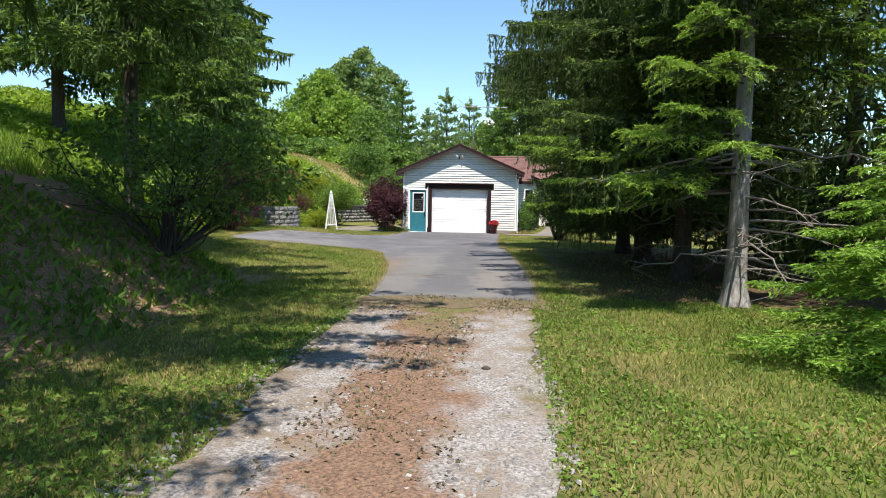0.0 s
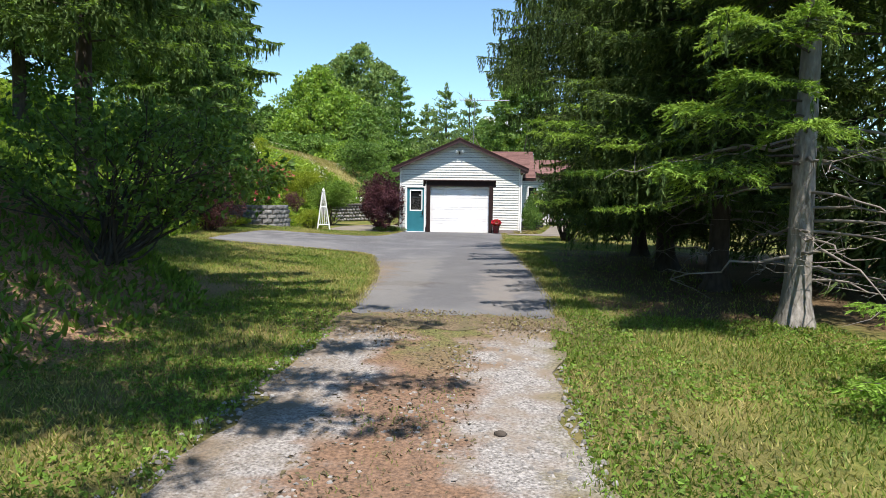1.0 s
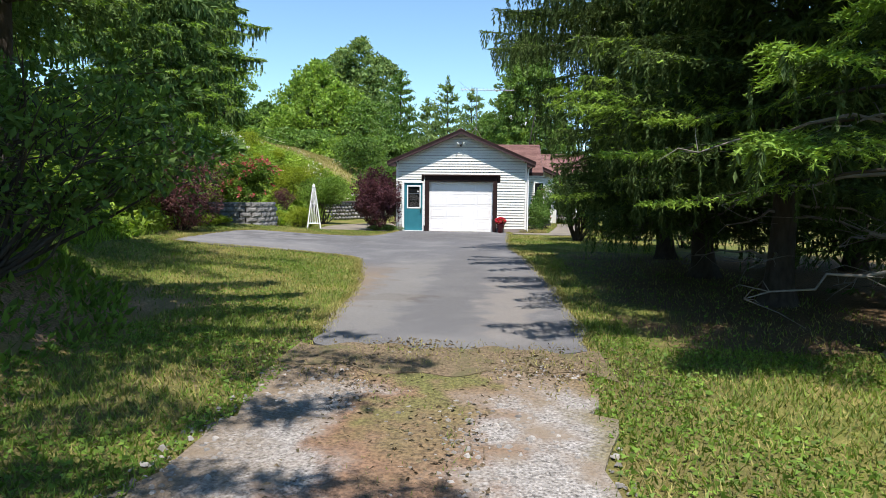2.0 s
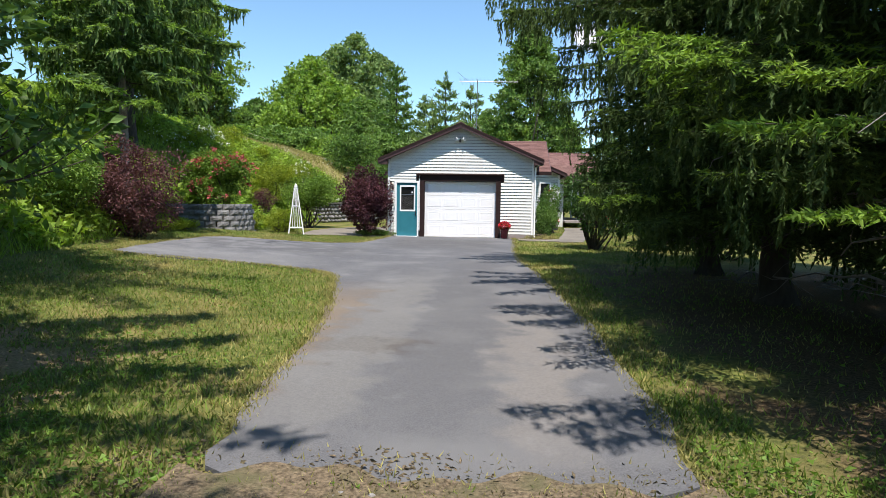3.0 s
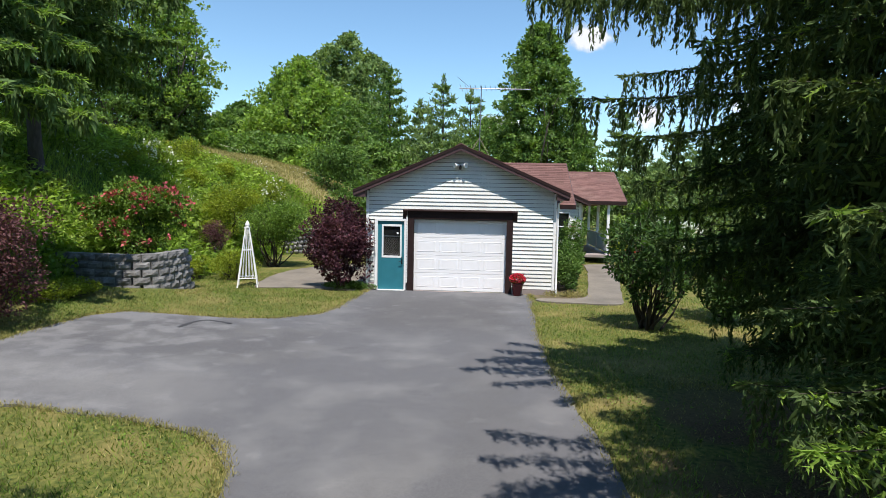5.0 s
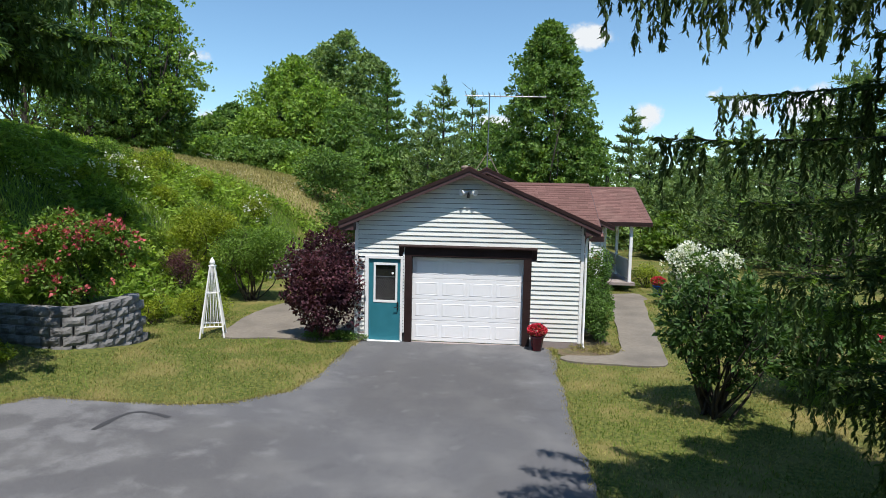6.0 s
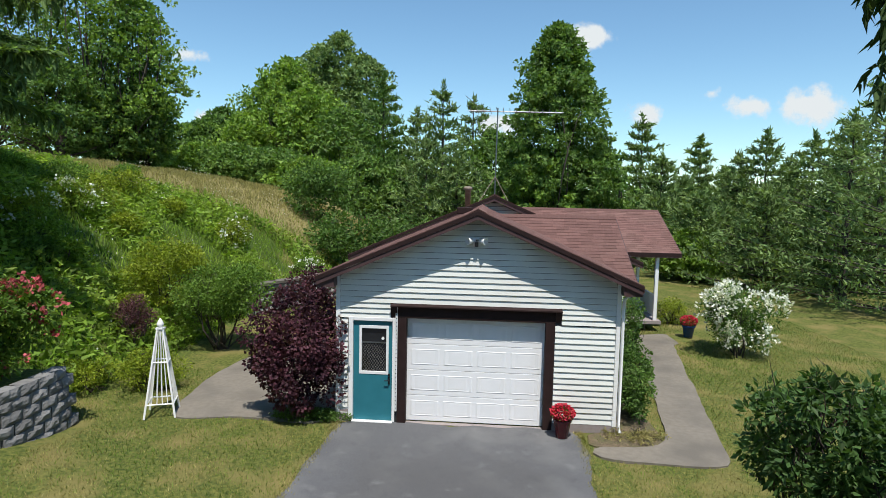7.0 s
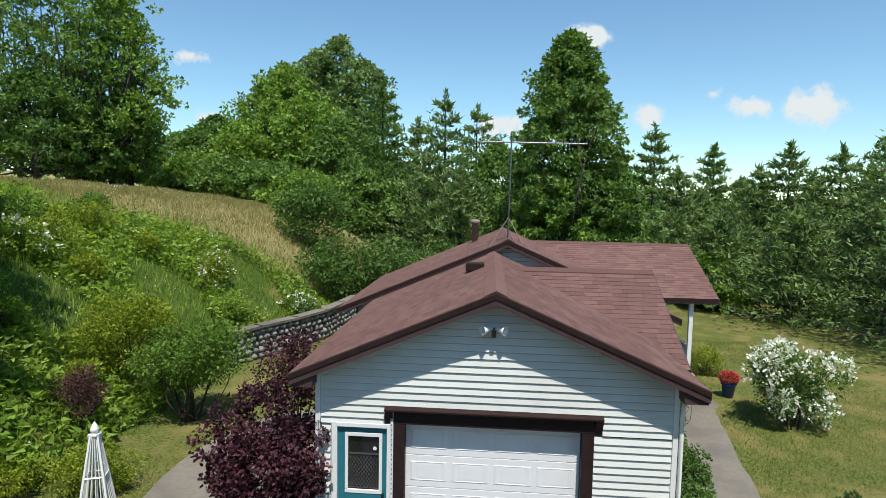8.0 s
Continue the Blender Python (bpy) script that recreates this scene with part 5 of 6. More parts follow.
# west side: trees on the bank and the hill
BANK_BOUGHS = [(7.2, 0.35, 5.0, 0.06, 0), (6.8, 0.1, 5.2, 0.06, 0), (7.6, 0.6, 4.8, 0.06, 0), (4.3, -0.1, 3.6, 0.12, -1), (4.0, 0.25, 3.6, 0.15, 0), (4.1, -0.5, 3.4, 0.15, -1), (3.7, 0.6, 3.2, 0.15, 0), (3.8, -0.9, 3.2, 0.15, 0), (4.4, -1.3, 3.2, 0.15, -1), (3.6, -1.6, 3.4, 0.15, 0), (4.6, 0.1, 4.4, 0.1, -1), (4.2, -0.25, 4.2, 0.1, 0), (3.5, -1.2, 3.0, 0.1, 0),
               (5.5, -0.14, 6.9, 0.05, 0), (5.7, 0.05, 6.0, 0.05, 0), (5.4, 0.3, 5.4, 0.06, 0), (5.5, -0.33, 6.2, 0.05, 0), (6.0, -0.5, 5.6, 0.06, 0), (5.2, -0.02, 5.2, 0.1, 0)]
TRACK_BOUGHS = [(6.5, 0.3, 5.5, 0.06, 0), (6.6, -0.1, 5.4, 0.06, 0), (4.3, 1.0, 3.5, 0.12, -1), (4.0, 1.4, 3.6, 0.15, 0), (4.5, 0.7, 4.2, 0.1, -1), (4.1, 1.7, 3.8, 0.15, 0), (3.8, 1.2, 3.2, 0.15, 0), (5.4, 0.0, 6.1, 0.05, 0), (5.3, 0.25, 6.4, 0.05, 0), (5.7, -0.12, 5.4, 0.05, 0), (5.6, 0.42, 6.0, 0.05, 0), (6.0, 0.12, 5.8, 0.05, 0)]
OVERHEAD = dict(mat=SPRUCE, bark=BARK_DARK, trunk_r=0.24, hang=0.5, finger=0.18, gap=0.11, bottle=True, shade_side=-1, power=0.7)
conifer("hemlock_tree", -5.2, -22.4, 9.5, 5.0, 3.5, 60, "tall hemlock whose boughs hang over the bank", "tree", droop=0.24, seed=9, fresh=0.15, core=4500, core_leaf=0.26, fill=0.5, own=BANK_BOUGHS, skirt=0.8, **OVERHEAD)
conifer("hemlock_tree", -4.4, -26.2, 9, 4.8, 3.9, 50, "tall hemlock whose boughs hang over the track", "tree", droop=0.16, seed=19, fresh=0.05, core=8000, core_leaf=0.26, skirt=0.9, fill=0.5, own=TRACK_BOUGHS, **OVERHEAD)
HILL = dict(trunk_r=0.2, droop=0.34, hang=0.5, finger=0.2, gap=0.085, bottle=True, plain=True, power=0.8, skirt=0.8)
conifer("spruce_tree", -9.4, -6.4, 9.5, 2.6, 3.8, 52, "spruce on the hillside above the drive", "tree", mat=PINE, bark=BARK, seed=13, fresh=0.6, core=6000, core_leaf=0.24, fill=0.4, own=[(3.3, 4.6, 2.4, 0.25, 1), (3.0, 4.2, 2.3, 0.3, 1), (3.6, 5.0, 2.3, 0.25, 1), (3.4, 5.5, 2.2, 0.3, 1)], **{**HILL, "trunk_r": 0.15})
conifer("spruce_tree", -13.0, -0.3, 15, 5.0, 3.9, 108, "spruce on the hillside above the drive", "tree", mat=PINE, seed=10, fresh=0.3, core=20000, core_leaf=0.24, fill=0.55, **HILL)
conifer("spruce_tree", -12.8, -10.5, 13, 3.8, 2.4, 90, "spruce on the hillside above the drive", "tree", mat=PINE, seed=11, fresh=0.2, core=12000, core_leaf=0.24, **HILL)
conifer("spruce_tree", -16.2, 3.6, 15, 4.2, 2.4, 100, "spruce on the hillside above the house", "tree", mat=PINE, seed=12, core=14000, core_leaf=0.24, **HILL)
# unseen hemlock behind the track's start, added to shade bank and track
SHADE_BOUGHS = [(5.6, 0.2, 4.6, 0.08, 0), (5.8, 0.5, 5.0, 0.08, 0), (5.4, 0.8, 5.0, 0.1, 0), (5.9, 1.1, 4.8, 0.1, 0), (5.5, 1.4, 4.6, 0.1, 0), (6.2, 0.65, 5.2, 0.08, 0), (6.0, 0.35, 4.8, 0.08, 0)]
conifer("hemlock_tree", -3.4, -30.6, 9, 4.6, 4.2, 40, "tall hemlock added out of view to shade the bank", "tree", droop=0.14, seed=29, core=12000, core_leaf=0.3, skirt=0.9, fill=0.7, own=SHADE_BOUGHS, **OVERHEAD)
conifer("hemlock_tree", -6.6, -16.2, 10, 3.6, 3.4, 52, "hemlock with soft drooping boughs above the bank", "tree", droop=0.26, seed=39, fresh=0.4, core=5000, core_leaf=0.24, skirt=0.85, fill=0.6, mat=PINE, bark=BARK_DARK, trunk_r=0.2, hang=0.4, finger=0.15, gap=0.1, bottle=True, shade_side=-1, power=0.75,
        own=[(5.6, -0.5, 4.6, 0.08, 0), (6.0, -0.2, 4.8, 0.08, 0), (5.3, -0.8, 4.4, 0.08, 0), (6.4, 0.1, 4.4, 0.08, 0)])
broadleaf("ash_tree", -17.5, -14.0, 10, 3.4, "leafy tree at the top of the bank", "tree", LEAF_BRIGHT, 14, clumps=70, per=70, leaf=0.2)
shrub("viburnum_shrub", -3.75, -19.85, (2.6, 2.5, 1.24), "dark green many-stemmed shrub spreading over the bank", "shrub", LEAF_MID, 15, n=7600, leaf=0.105, stems=34, low=0.2, lobes=96, lobe=(0.11, 0.24), lean=(0.1, 0.55))

# shrubs round the drive and the garage
shrub("barberry_shrub", -8.2, -7.9, (1.4, 1.25, 1.42), "rounded dark red barberry at the lawn's edge", "shrub", LEAF_RED, 20, n=15000, leaf=0.075, low=0.0, lobes=40, lobe=(0.22, 0.4), stems=14)
shrub("spirea_shrub", -8.85, -9.9, (1.3, 1.0, 0.95), "bushy mid green shrub beside the barberry", "shrub", LEAF_BRIGHT, 21, n=9000, leaf=0.09, low=0.05, lobes=18)
shrub("rhododendron_shrub", -8.85, -1.8, (1.42, 1.1, 1.1), "rhododendron covered in crimson flowers above the block wall", "shrub", LEAF_BRIGHT, 22, n=12000, leaf=0.11, low=0.0, lobes=34, lobe=(0.22, 0.4), flowers=PETAL_ROSE, petals=250, petal=0.085, truss=9, base_z=1.0)
shrub("groundcover", -8.7, -5.1, (0.75, 1.2, 0.22), "low yellow-green ground cover below the block wall", "plant", LEAF_YELLOW, 41, n=5000, leaf=0.06, low=0.0, stems=6, lobes=30, lobe=(0.2, 0.4))
shrub("smokebush_shrub", -3.62, -0.05, (1.28, 0.85, 1.38), "tall purple smoke bush against the garage corner", "shrub", LEAF_MAROON, 23, n=12500, leaf=0.08, low=0.05, lobes=60, width=0.75, lobe=(0.14, 0.30))
shrub("smokebush_shrub", -4.6, 4.3, (0.9, 0.9, 1.25), "reddish smoke bush behind the garage corner", "shrub", LEAF_MAROON, 24, n=4000, leaf=0.08, low=0.3, lobes=14, width=0.75)
shrub("groundcover", -3.3, -0.1, (0.75, 0.3, 0.14), "low green ground cover at the foot of the bush", "plant", LEAF_MID, 25, n=3000, leaf=0.05, low=0.0, stems=5, lobes=12)
shrub("spirea_shrub", -7.6, 1.3, (0.85, 0.75, 0.5), "low yellow-green spirea beside the obelisk", "shrub", LEAF_YELLOW, 26, n=5500, leaf=0.06, low=0.05, lobes=14)
shrub("spirea_shrub", -8.7, 0.9, (0.6, 0.6, 0.4), "low yellow-green spirea beside the obelisk", "shrub", LEAF_YELLOW, 27, n=3000, leaf=0.06, low=0.05, lobes=10)
shrub("barberry_shrub", -8.95, 3.1, (0.55, 0.5, 0.55), "small dark red barberry on the bank", "shrub", LEAF_RED, 28, n=3500, leaf=0.05, low=0.65, lobes=12)
shrub("forsythia_shrub", -7.5, 5.0, (1.55, 1.3, 1.0), "arching green shrub with a dark hollow beneath", "shrub", LEAF_BRIGHT, 29, n=12000, leaf=0.09, low=0.75, lobes=40, lobe=(0.22, 0.4), stems=16)
shrub("forsythia_shrub", -9.6, 5.4, (1.5, 1.3, 1.0), "arching yellow-green shrub on the bank", "shrub", LEAF_YELLOW, 30, n=9000, leaf=0.09, low=0.1, lobes=20)
shrub("rose_shrub", 3.42, 1.2, (0.55, 1.3, 0.8), "leafy green shrub row along the garage wall", "shrub", LEAF_MID, 31, n=7000, leaf=0.075, low=0.0, lobes=44, lobe=(0.16, 0.32))
shrub("rose_shrub", 3.8, 4.2, (0.65, 1.4, 1.15), "leafy green shrub row along the garage wall", "shrub", LEAF_MID, 32, n=6500, leaf=0.08, low=0.0, lobes=44, lobe=(0.16, 0.32), flowers=PETAL_PINK, petals=10, petal=0.05)
shrub("rhododendron_shrub", 4.45, -4.2, (1.3, 1.2, 1.34), "open green rhododendron on the lawn", "shrub", LEAF_DARK, 33, n=5400, leaf=0.12, low=0.22, lobes=70, stems=28, lobe=(0.10, 0.22))
shrub("rhododendron_shrub", 6.7, -3.0, (1.3, 1.2, 1.05), "dark rhododendron with few faded blooms", "shrub", LEAF_DARK, 34, n=6000, leaf=0.12, low=0.1, lobes=40, lobe=(0.18, 0.34), flowers=PETAL_RED, petals=6, petal=0.06)
shrub("azalea_shrub", 7.4, -6.5, (1.3, 1.2, 0.8), "dark green shrub at the edge of the spruces", "shrub", LEAF_DARK, 35, n=5000, leaf=0.1, low=0.0, lobes=16)
shrub("dogwood_tree", 7.8, 6.6, (1.2, 1.2, 1.15), "small dogwood covered in white blossom", "tree", LEAF_MID, 36, n=6500, leaf=0.1, low=0.12, lobes=34, lobe=(0.2, 0.4), flowers=PETAL_WHITE, petals=900, petal=0.085, truss=6)
shrub("boxwood_shrub", 7.1, 11.0, (0.75, 0.7, 0.5), "clipped yellow-green shrub beside the porch path", "shrub", LEAF_YELLOW, 37, n=3500, leaf=0.06, low=0.0, lobes=12)
shrub("boxwood_shrub", 6.6, 2.0, (0.3, 0.3, 0.25), "small dark green shrub in the lawn", "shrub", LEAF_DARK, 38, n=1200, leaf=0.06, low=0.0, lobes=8, stems=4)
shrub("barberry_shrub", 7.9, 0.8, (0.5, 0.5, 0.4), "small reddish shrub in the lawn", "shrub", LEAF_RED, 39, n=1800, leaf=0.06, low=0.0, lobes=8, stems=4)

# plants up the hillside
q_hill = np.random.default_rng(50)
for k in range(34):
    hx, hy = q_hill.uniform(-19, -8.0), q_hill.uniform(2.0, 24)
    if hx > np.interp(hy, FOOT_Y, FOOT_X) - 1.0:
        continue
    r = q_hill.uniform(0.5, 1.05)
    if hy - 0.714 * hx > 22.5:
        continue
    bloom = k % 5 == 0
    shrub("meadow_shrub", hx, hy, (r, r, r * 0.62), "wild green brush on the hillside" + (" with white blossom" if bloom else ""), "shrub", (LEAF_BRIGHT, LEAF_YELLOW, MEADOW)[k % 3], 60 + k, n=2200, leaf=0.10, low=0.0, lobes=12, stems=5,
          flowers=PETAL_WHITE if bloom else None, petals=60, petal=0.09)
for hx, hy, r in ((-4.6, 19.5, 2.4), (-7.2, 18.5, 2.2), (-2.2, 21.0, 2.2), (-9.5, 21.5, 2.3)):
    shrub("sumac_thicket", hx, hy, (r, r * 0.8, r * 0.75), "dense leafy thicket behind the house", "shrub", LEAF_MID, int(200 + hx * 3), n=5200, leaf=0.2, low=0.0, lobes=20)


# far trees: kind, place, height of the top, radius, tone
HILL_STAND = (
    ("d", -31.9, 29.0, 22.5, 4.2, "m"), ("d", -26.8, 27.0, 22.9, 4.0, "m"), ("d", -24.7, 28.0, 19.9, 3.4, "b"), ("d", -26.1, 31.0, 19.6, 3.2, "m"), ("d", -32.0, 25.0, 21.4, 4.5, "m"),
    ("d", -24.1, 29.0, 12.7, 2.0, "k"), ("d", -26.7, 24.0, 12.7, 2.6, "k"), ("d", -25.4, 27.0, 11.0, 2.4, "k"),
)
NORTH_STAND = (
    ("d", -31.6, 53.0, 12.7, 4.5, "m"), ("d", -30.3, 55.0, 14.2, 3.2, "k"), ("d", -25.1, 51.0, 13.1, 5.0, "b"), ("d", -25.8, 63.0, 21.8, 5.5, "b"), ("d", -30.3, 69.0, 20.2, 5.0, "m"),
    ("d", -20.4, 69.0, 26.6, 5.5, "s"), ("d", -24.0, 71.0, 25.4, 5.0, "s"), ("d", -16.1, 65.0, 22.6, 5.0, "s"), ("d", -18.6, 49.0, 15.7, 4.4, "b"), ("d", -21.2, 51.0, 18.5, 3.0, "b"),
    ("d", -14.1, 47.0, 13.0, 4.5, "m"), ("d", -25.5, 39.0, 8.1, 3.2, "b"), ("d", -21.2, 37.0, 8.3, 3.2, "m"), ("d", -17.6, 36.0, 7.6, 3.4, "m"), ("d", -14.1, 35.0, 6.8, 3.2, "b"),
    ("d", -10.0, 36.0, 7.7, 3.6, "m"), ("d", -7.7, 38.0, 7.9, 3.0, "k"),
)
PINES_NORTH = (
    ("p", -9.1, 40.0, 14.8, 4.6, "k"), ("p", -6.3, 41.0, 12.0, 5.0, "s"), ("p", -3.8, 38.0, 13.7, 4.6, "s"), ("p", -1.4, 43.0, 13.5, 5.2, "s"), ("p", -4.3, 31.0, 8.7, 4.6, "s"),
    ("p", -2.1, 29.0, 7.5, 4.0, "s"),
)
HOUSE_STAND = (
    ("d", 0.5, 39.0, 10.3, 3.5, "m"), ("m", 3.9, 23.0, 14.7, 3.6, "t"), ("d", 3.2, 22.0, 7.3, 2.2, "b"), ("d", 6.6, 24.0, 8.0, 2.2, "m"), ("d", 1.9, 27.0, 8.5, 2.4, "k"),
    ("d", 12.0, 24.0, 2.3, 1.8, "b"),
)
PINES_EAST = (
    ("p", 13.1, 41.0, 11.6, 3.6, "s"), ("p", 13.3, 35.0, 8.0, 3.2, "s"), ("p", 21.5, 51.0, 11.0, 3.2, "s"), ("p", 23.3, 49.0, 7.9, 3.6, "s"), ("p", 18.9, 35.0, 8.1, 3.2, "s"),
    ("p", 20.0, 33.0, 9.6, 3.2, "s"), ("p", 22.6, 35.0, 7.8, 3.2, "s"), ("p", 22.2, 31.0, 9.3, 3.2, "s"), ("p", 22.9, 29.0, 7.9, 3.2, "s"), ("p", 20.7, 24.0, 9.4, 3.4, "s"),
    ("p", 20.6, 21.0, 11.4, 3.6, "s"), ("p", 23.2, 21.0, 10.7, 3.6, "s"), ("p", 15.7, 29.0, 4.3, 2.6, "s"), ("p", 17.1, 27.0, 4.4, 2.6, "s"), ("p", 18.3, 25.0, 3.9, 2.6, "s"),
    ("p", 19.9, 25.0, 5.2, 2.8, "s"), ("p", 20.7, 23.0, 5.6, 2.8, "s"), ("p", 11.8, 31.0, 4.9, 2.8, "s"), ("p", 16.3, 39.0, 6.5, 3.2, "s"),
)
NEAR_PINES = (("p", 16.8, 13.5, 9.6, 4.2, "s"), ("p", 17.5, 18.5, 9.0, 4.0, "s"), ("p", 14.6, 20.5, 5.4, 3.2, "s"), ("p", 12.6, 24.5, 5.0, 2.8, "s"), ("p", 19.5, 9.0, 10.5, 4.2, "s"))
FAR = HILL_STAND + NORTH_STAND + PINES_NORTH + HOUSE_STAND + PINES_EAST + NEAR_PINES
# all but k take leaf colours paled for haze
TONES = {"t": HAZED_MID, "m": HAZED_MID, "b": HAZED_BRIGHT, "k": LEAF_MID, "s": HAZED_PINE}
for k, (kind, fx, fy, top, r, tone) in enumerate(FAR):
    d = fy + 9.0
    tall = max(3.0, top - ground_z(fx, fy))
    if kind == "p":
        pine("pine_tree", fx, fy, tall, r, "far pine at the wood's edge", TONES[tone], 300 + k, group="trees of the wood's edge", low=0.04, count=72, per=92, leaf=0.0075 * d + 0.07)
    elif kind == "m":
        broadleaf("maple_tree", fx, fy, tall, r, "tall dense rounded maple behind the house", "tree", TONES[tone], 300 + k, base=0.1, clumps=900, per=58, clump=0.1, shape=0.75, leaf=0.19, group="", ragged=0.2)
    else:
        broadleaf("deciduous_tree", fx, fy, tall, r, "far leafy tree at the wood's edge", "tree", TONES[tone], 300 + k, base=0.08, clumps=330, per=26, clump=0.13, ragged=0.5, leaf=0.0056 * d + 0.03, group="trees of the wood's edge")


def far_woods():
    """The wood behind, to either side and behind the camera, as one belt of leaf clumps."""
    q = np.random.default_rng(77)
    at = []
    for k in range(520):
        a = q.uniform(-0.4, 2 * math.pi - 0.4)
        rad = q.uniform(85, 120)
        x, y = math.cos(a) * rad, math.sin(a) * rad - 5
        z = ground_z(x, y)
        hgt = q.uniform(5, 8)
        n = 60
        p, _ = blob_points(q, n, (x, y, z + hgt * 0.5), (3.4, 3.4, hgt * 0.55), 0.3)
        at.append(p)
    at = np.concatenate(at)
    ob = part("far_woods", raw("far_woods", *leaf_quads(at, q.normal(size=at.shape) + np.array([0, 0, 0.3]), q.uniform(0.7, 1.3, len(at)), 0.7), LEAF_MID), LEAF_MID)
    tagged(ob, "distant belt of mixed green woodland", "woods", kind="stuff")


far_woods()
# unseen trees added behind and beside the start of the walk, to shade the track
for k, (bx, by, bh) in enumerate(((-6.5, -34, 12), (13.0, -33.5, 13), (-7, -41, 14), (8, -40, 14))):
    conifer("spruce_tree", bx, by, bh, 3.6, 2.0, 40, "tall spruce added out of view beside the gravel track", "tree", mat=SPRUCE, trunk_r=0.2, seed=400 + k, finger=0.24, gap=0.13)

# ---------------------------------------------------------------- garden things
def obelisk():
    ob = thing("garden_obelisk", "white wooden garden obelisk with a finial", "trellis", (-6.42, -0.15, 0.0))
    top, h, b = 0.055, 1.78, 0.29
    turn = math.radians(20)

    def at(sx, sy, z):
        k = b + (top - b) * z / h
        x, y = sx * k, sy * k
        return (x * math.cos(turn) - y * math.sin(turn), x * math.sin(turn) + y * math.cos(turn), z)

    for sx, sy in ((-1, -1), (1, -1), (1, 1), (-1, 1)):
        part("leg", rod(bmesh.new(), at(sx, sy, 0), at(sx, sy, h), 0.026, 0.02, 4), WHITE, ob)
    for z in (0.28, 1.12):
        for (ax, ay), (cx, cy) in (((-1, -1), (1, -1)), ((1, -1), (1, 1)), ((1, 1), (-1, 1)), ((-1, 1), (-1, -1))):
            part("crossbar", rod(bmesh.new(), at(ax, ay, z), at(cx, cy, z), 0.017, 0.017, 4), WHITE, ob)
    for (ax, ay), (cx, cy) in (((-1, -1), (1, -1)), ((1, -1), (1, 1)), ((1, 1), (-1, 1)), ((-1, 1), (-1, -1))):
        for f in (0.2, 0.4, 0.6, 0.8):
            p, q = [a + (c - a) * f for a, c in zip(at(ax, ay, 0.28), at(cx, cy, 0.28))], [a + (c - a) * f for a, c in zip(at(ax, ay, h), at(cx, cy, h))]
            part("slat", rod(bmesh.new(), p, q, 0.0095, 0.008, 4), WHITE, ob)
    part("cap", boxed(-0.075, 0.075, -0.075, 0.075, h, h + 0.035, bevel=0.006), WHITE, ob)
    part("finial", lathe(bmesh.new(), [(0.045, h + 0.035), (0.07, h + 0.085), (0.066, h + 0.12), (0.04, h + 0.17), (0.006, h + 0.23)], 14), WHITE, ob)


obelisk()


def flower_pot(name, label, x, y, z, r, h, glaze, bloom, seed):
    q = np.random.default_rng(seed)
    ob = thing(name, label, "flower pot", (x, y, z))
    part("pot", lathe(bmesh.new(), [(r * 0.68, 0), (r * 0.95, h * 0.86), (r * 1.06, h * 0.87), (r * 1.08, h), (r * 0.96, h), (r * 0.9, h * 0.9)], 22), glaze, ob)
    p, d = blob_points(q, 420, (0, 0, h + r * 0.55), (r * 1.2, r * 1.2, r * 0.7), 0.2)
    part("leaves", raw("leaves", *leaf_quads(p, d, 0.06, 0.6), LEAF_MID), LEAF_MID, ob)["kind"] = "stuff"
    p, d = blob_points(q, 700, (0, 0, h + r * 0.72), (r * 1.25, r * 1.25, r * 0.75), 0.75)
    part("blossom", raw("blossom", *leaf_quads(p, d + q.normal(size=d.shape) * 0.5, 0.055, 0.9), bloom), bloom, ob)["kind"] = "stuff"


flower_pot("flower_pot", "burgundy glazed pot of crimson flowers by the garage door", 1.72, -0.36, 0.03, 0.17, 0.36, BURGUNDY, PETAL_RED, 1)
flower_pot("flower_pot", "blue glazed pot of red and white flowers by the path", 7.05, 8.75, 0.03, 0.21, 0.4, BLUE, PETAL_RED, 2)
shrub("dead_grass_tuft", 3.1, -0.3, (0.7, 0.28, 0.10), "dry straw-coloured tuft in the mulch bed", "plant", GRASS_DRY, 81, n=900, leaf=0.08, stems=4, low=0.0, lobes=8, width=0.2)


def split_block(seed, lx, ly, lz):
    """A split-faced wall block: a box whose outer face is rough."""
    q = np.random.default_rng(seed)
    bm = bmesh.new()
    nx, nz = 4, 3
    grid = [[bm.verts.new((-lx / 2 + lx * i / nx, -ly / 2 - (0.0 if i in (0, nx) or k in (0, nz) else 0.022 + q.uniform(0, 0.03)), lz * k / nz)) for i in range(nx + 1)] for k in range(nz + 1)]
    for k in range(nz):
        for i in range(nx):
            bm.faces.new((grid[k][i], grid[k][i + 1], grid[k + 1][i + 1], grid[k + 1][i]))
    back = [bm.verts.new(c) for c in ((-lx / 2 + 0.03, ly / 2, 0), (lx / 2 - 0.03, ly / 2, 0), (lx / 2 - 0.03, ly / 2, lz), (-lx / 2 + 0.03, ly / 2, lz))]
    bm.faces.new(back[::-1])
    bm.faces.new([*grid[nz], back[2], back[3]])
    bm.faces.new([*grid[0][::-1], back[0], back[1]])
    bm.faces.new([grid[k][0] for k in range(nz, -1, -1)] + [back[0], back[3]])
    bm.faces.new([grid[k][nx] for k in range(nz + 1)] + [back[2], back[1]])
    me = bpy.data.meshes.new("block")
    bmesh.ops.recalc_face_normals(bm, faces=bm.faces)
    bm.to_mesh(me)
    bm.free()
    me.materials.append(BLOCK)
    return me


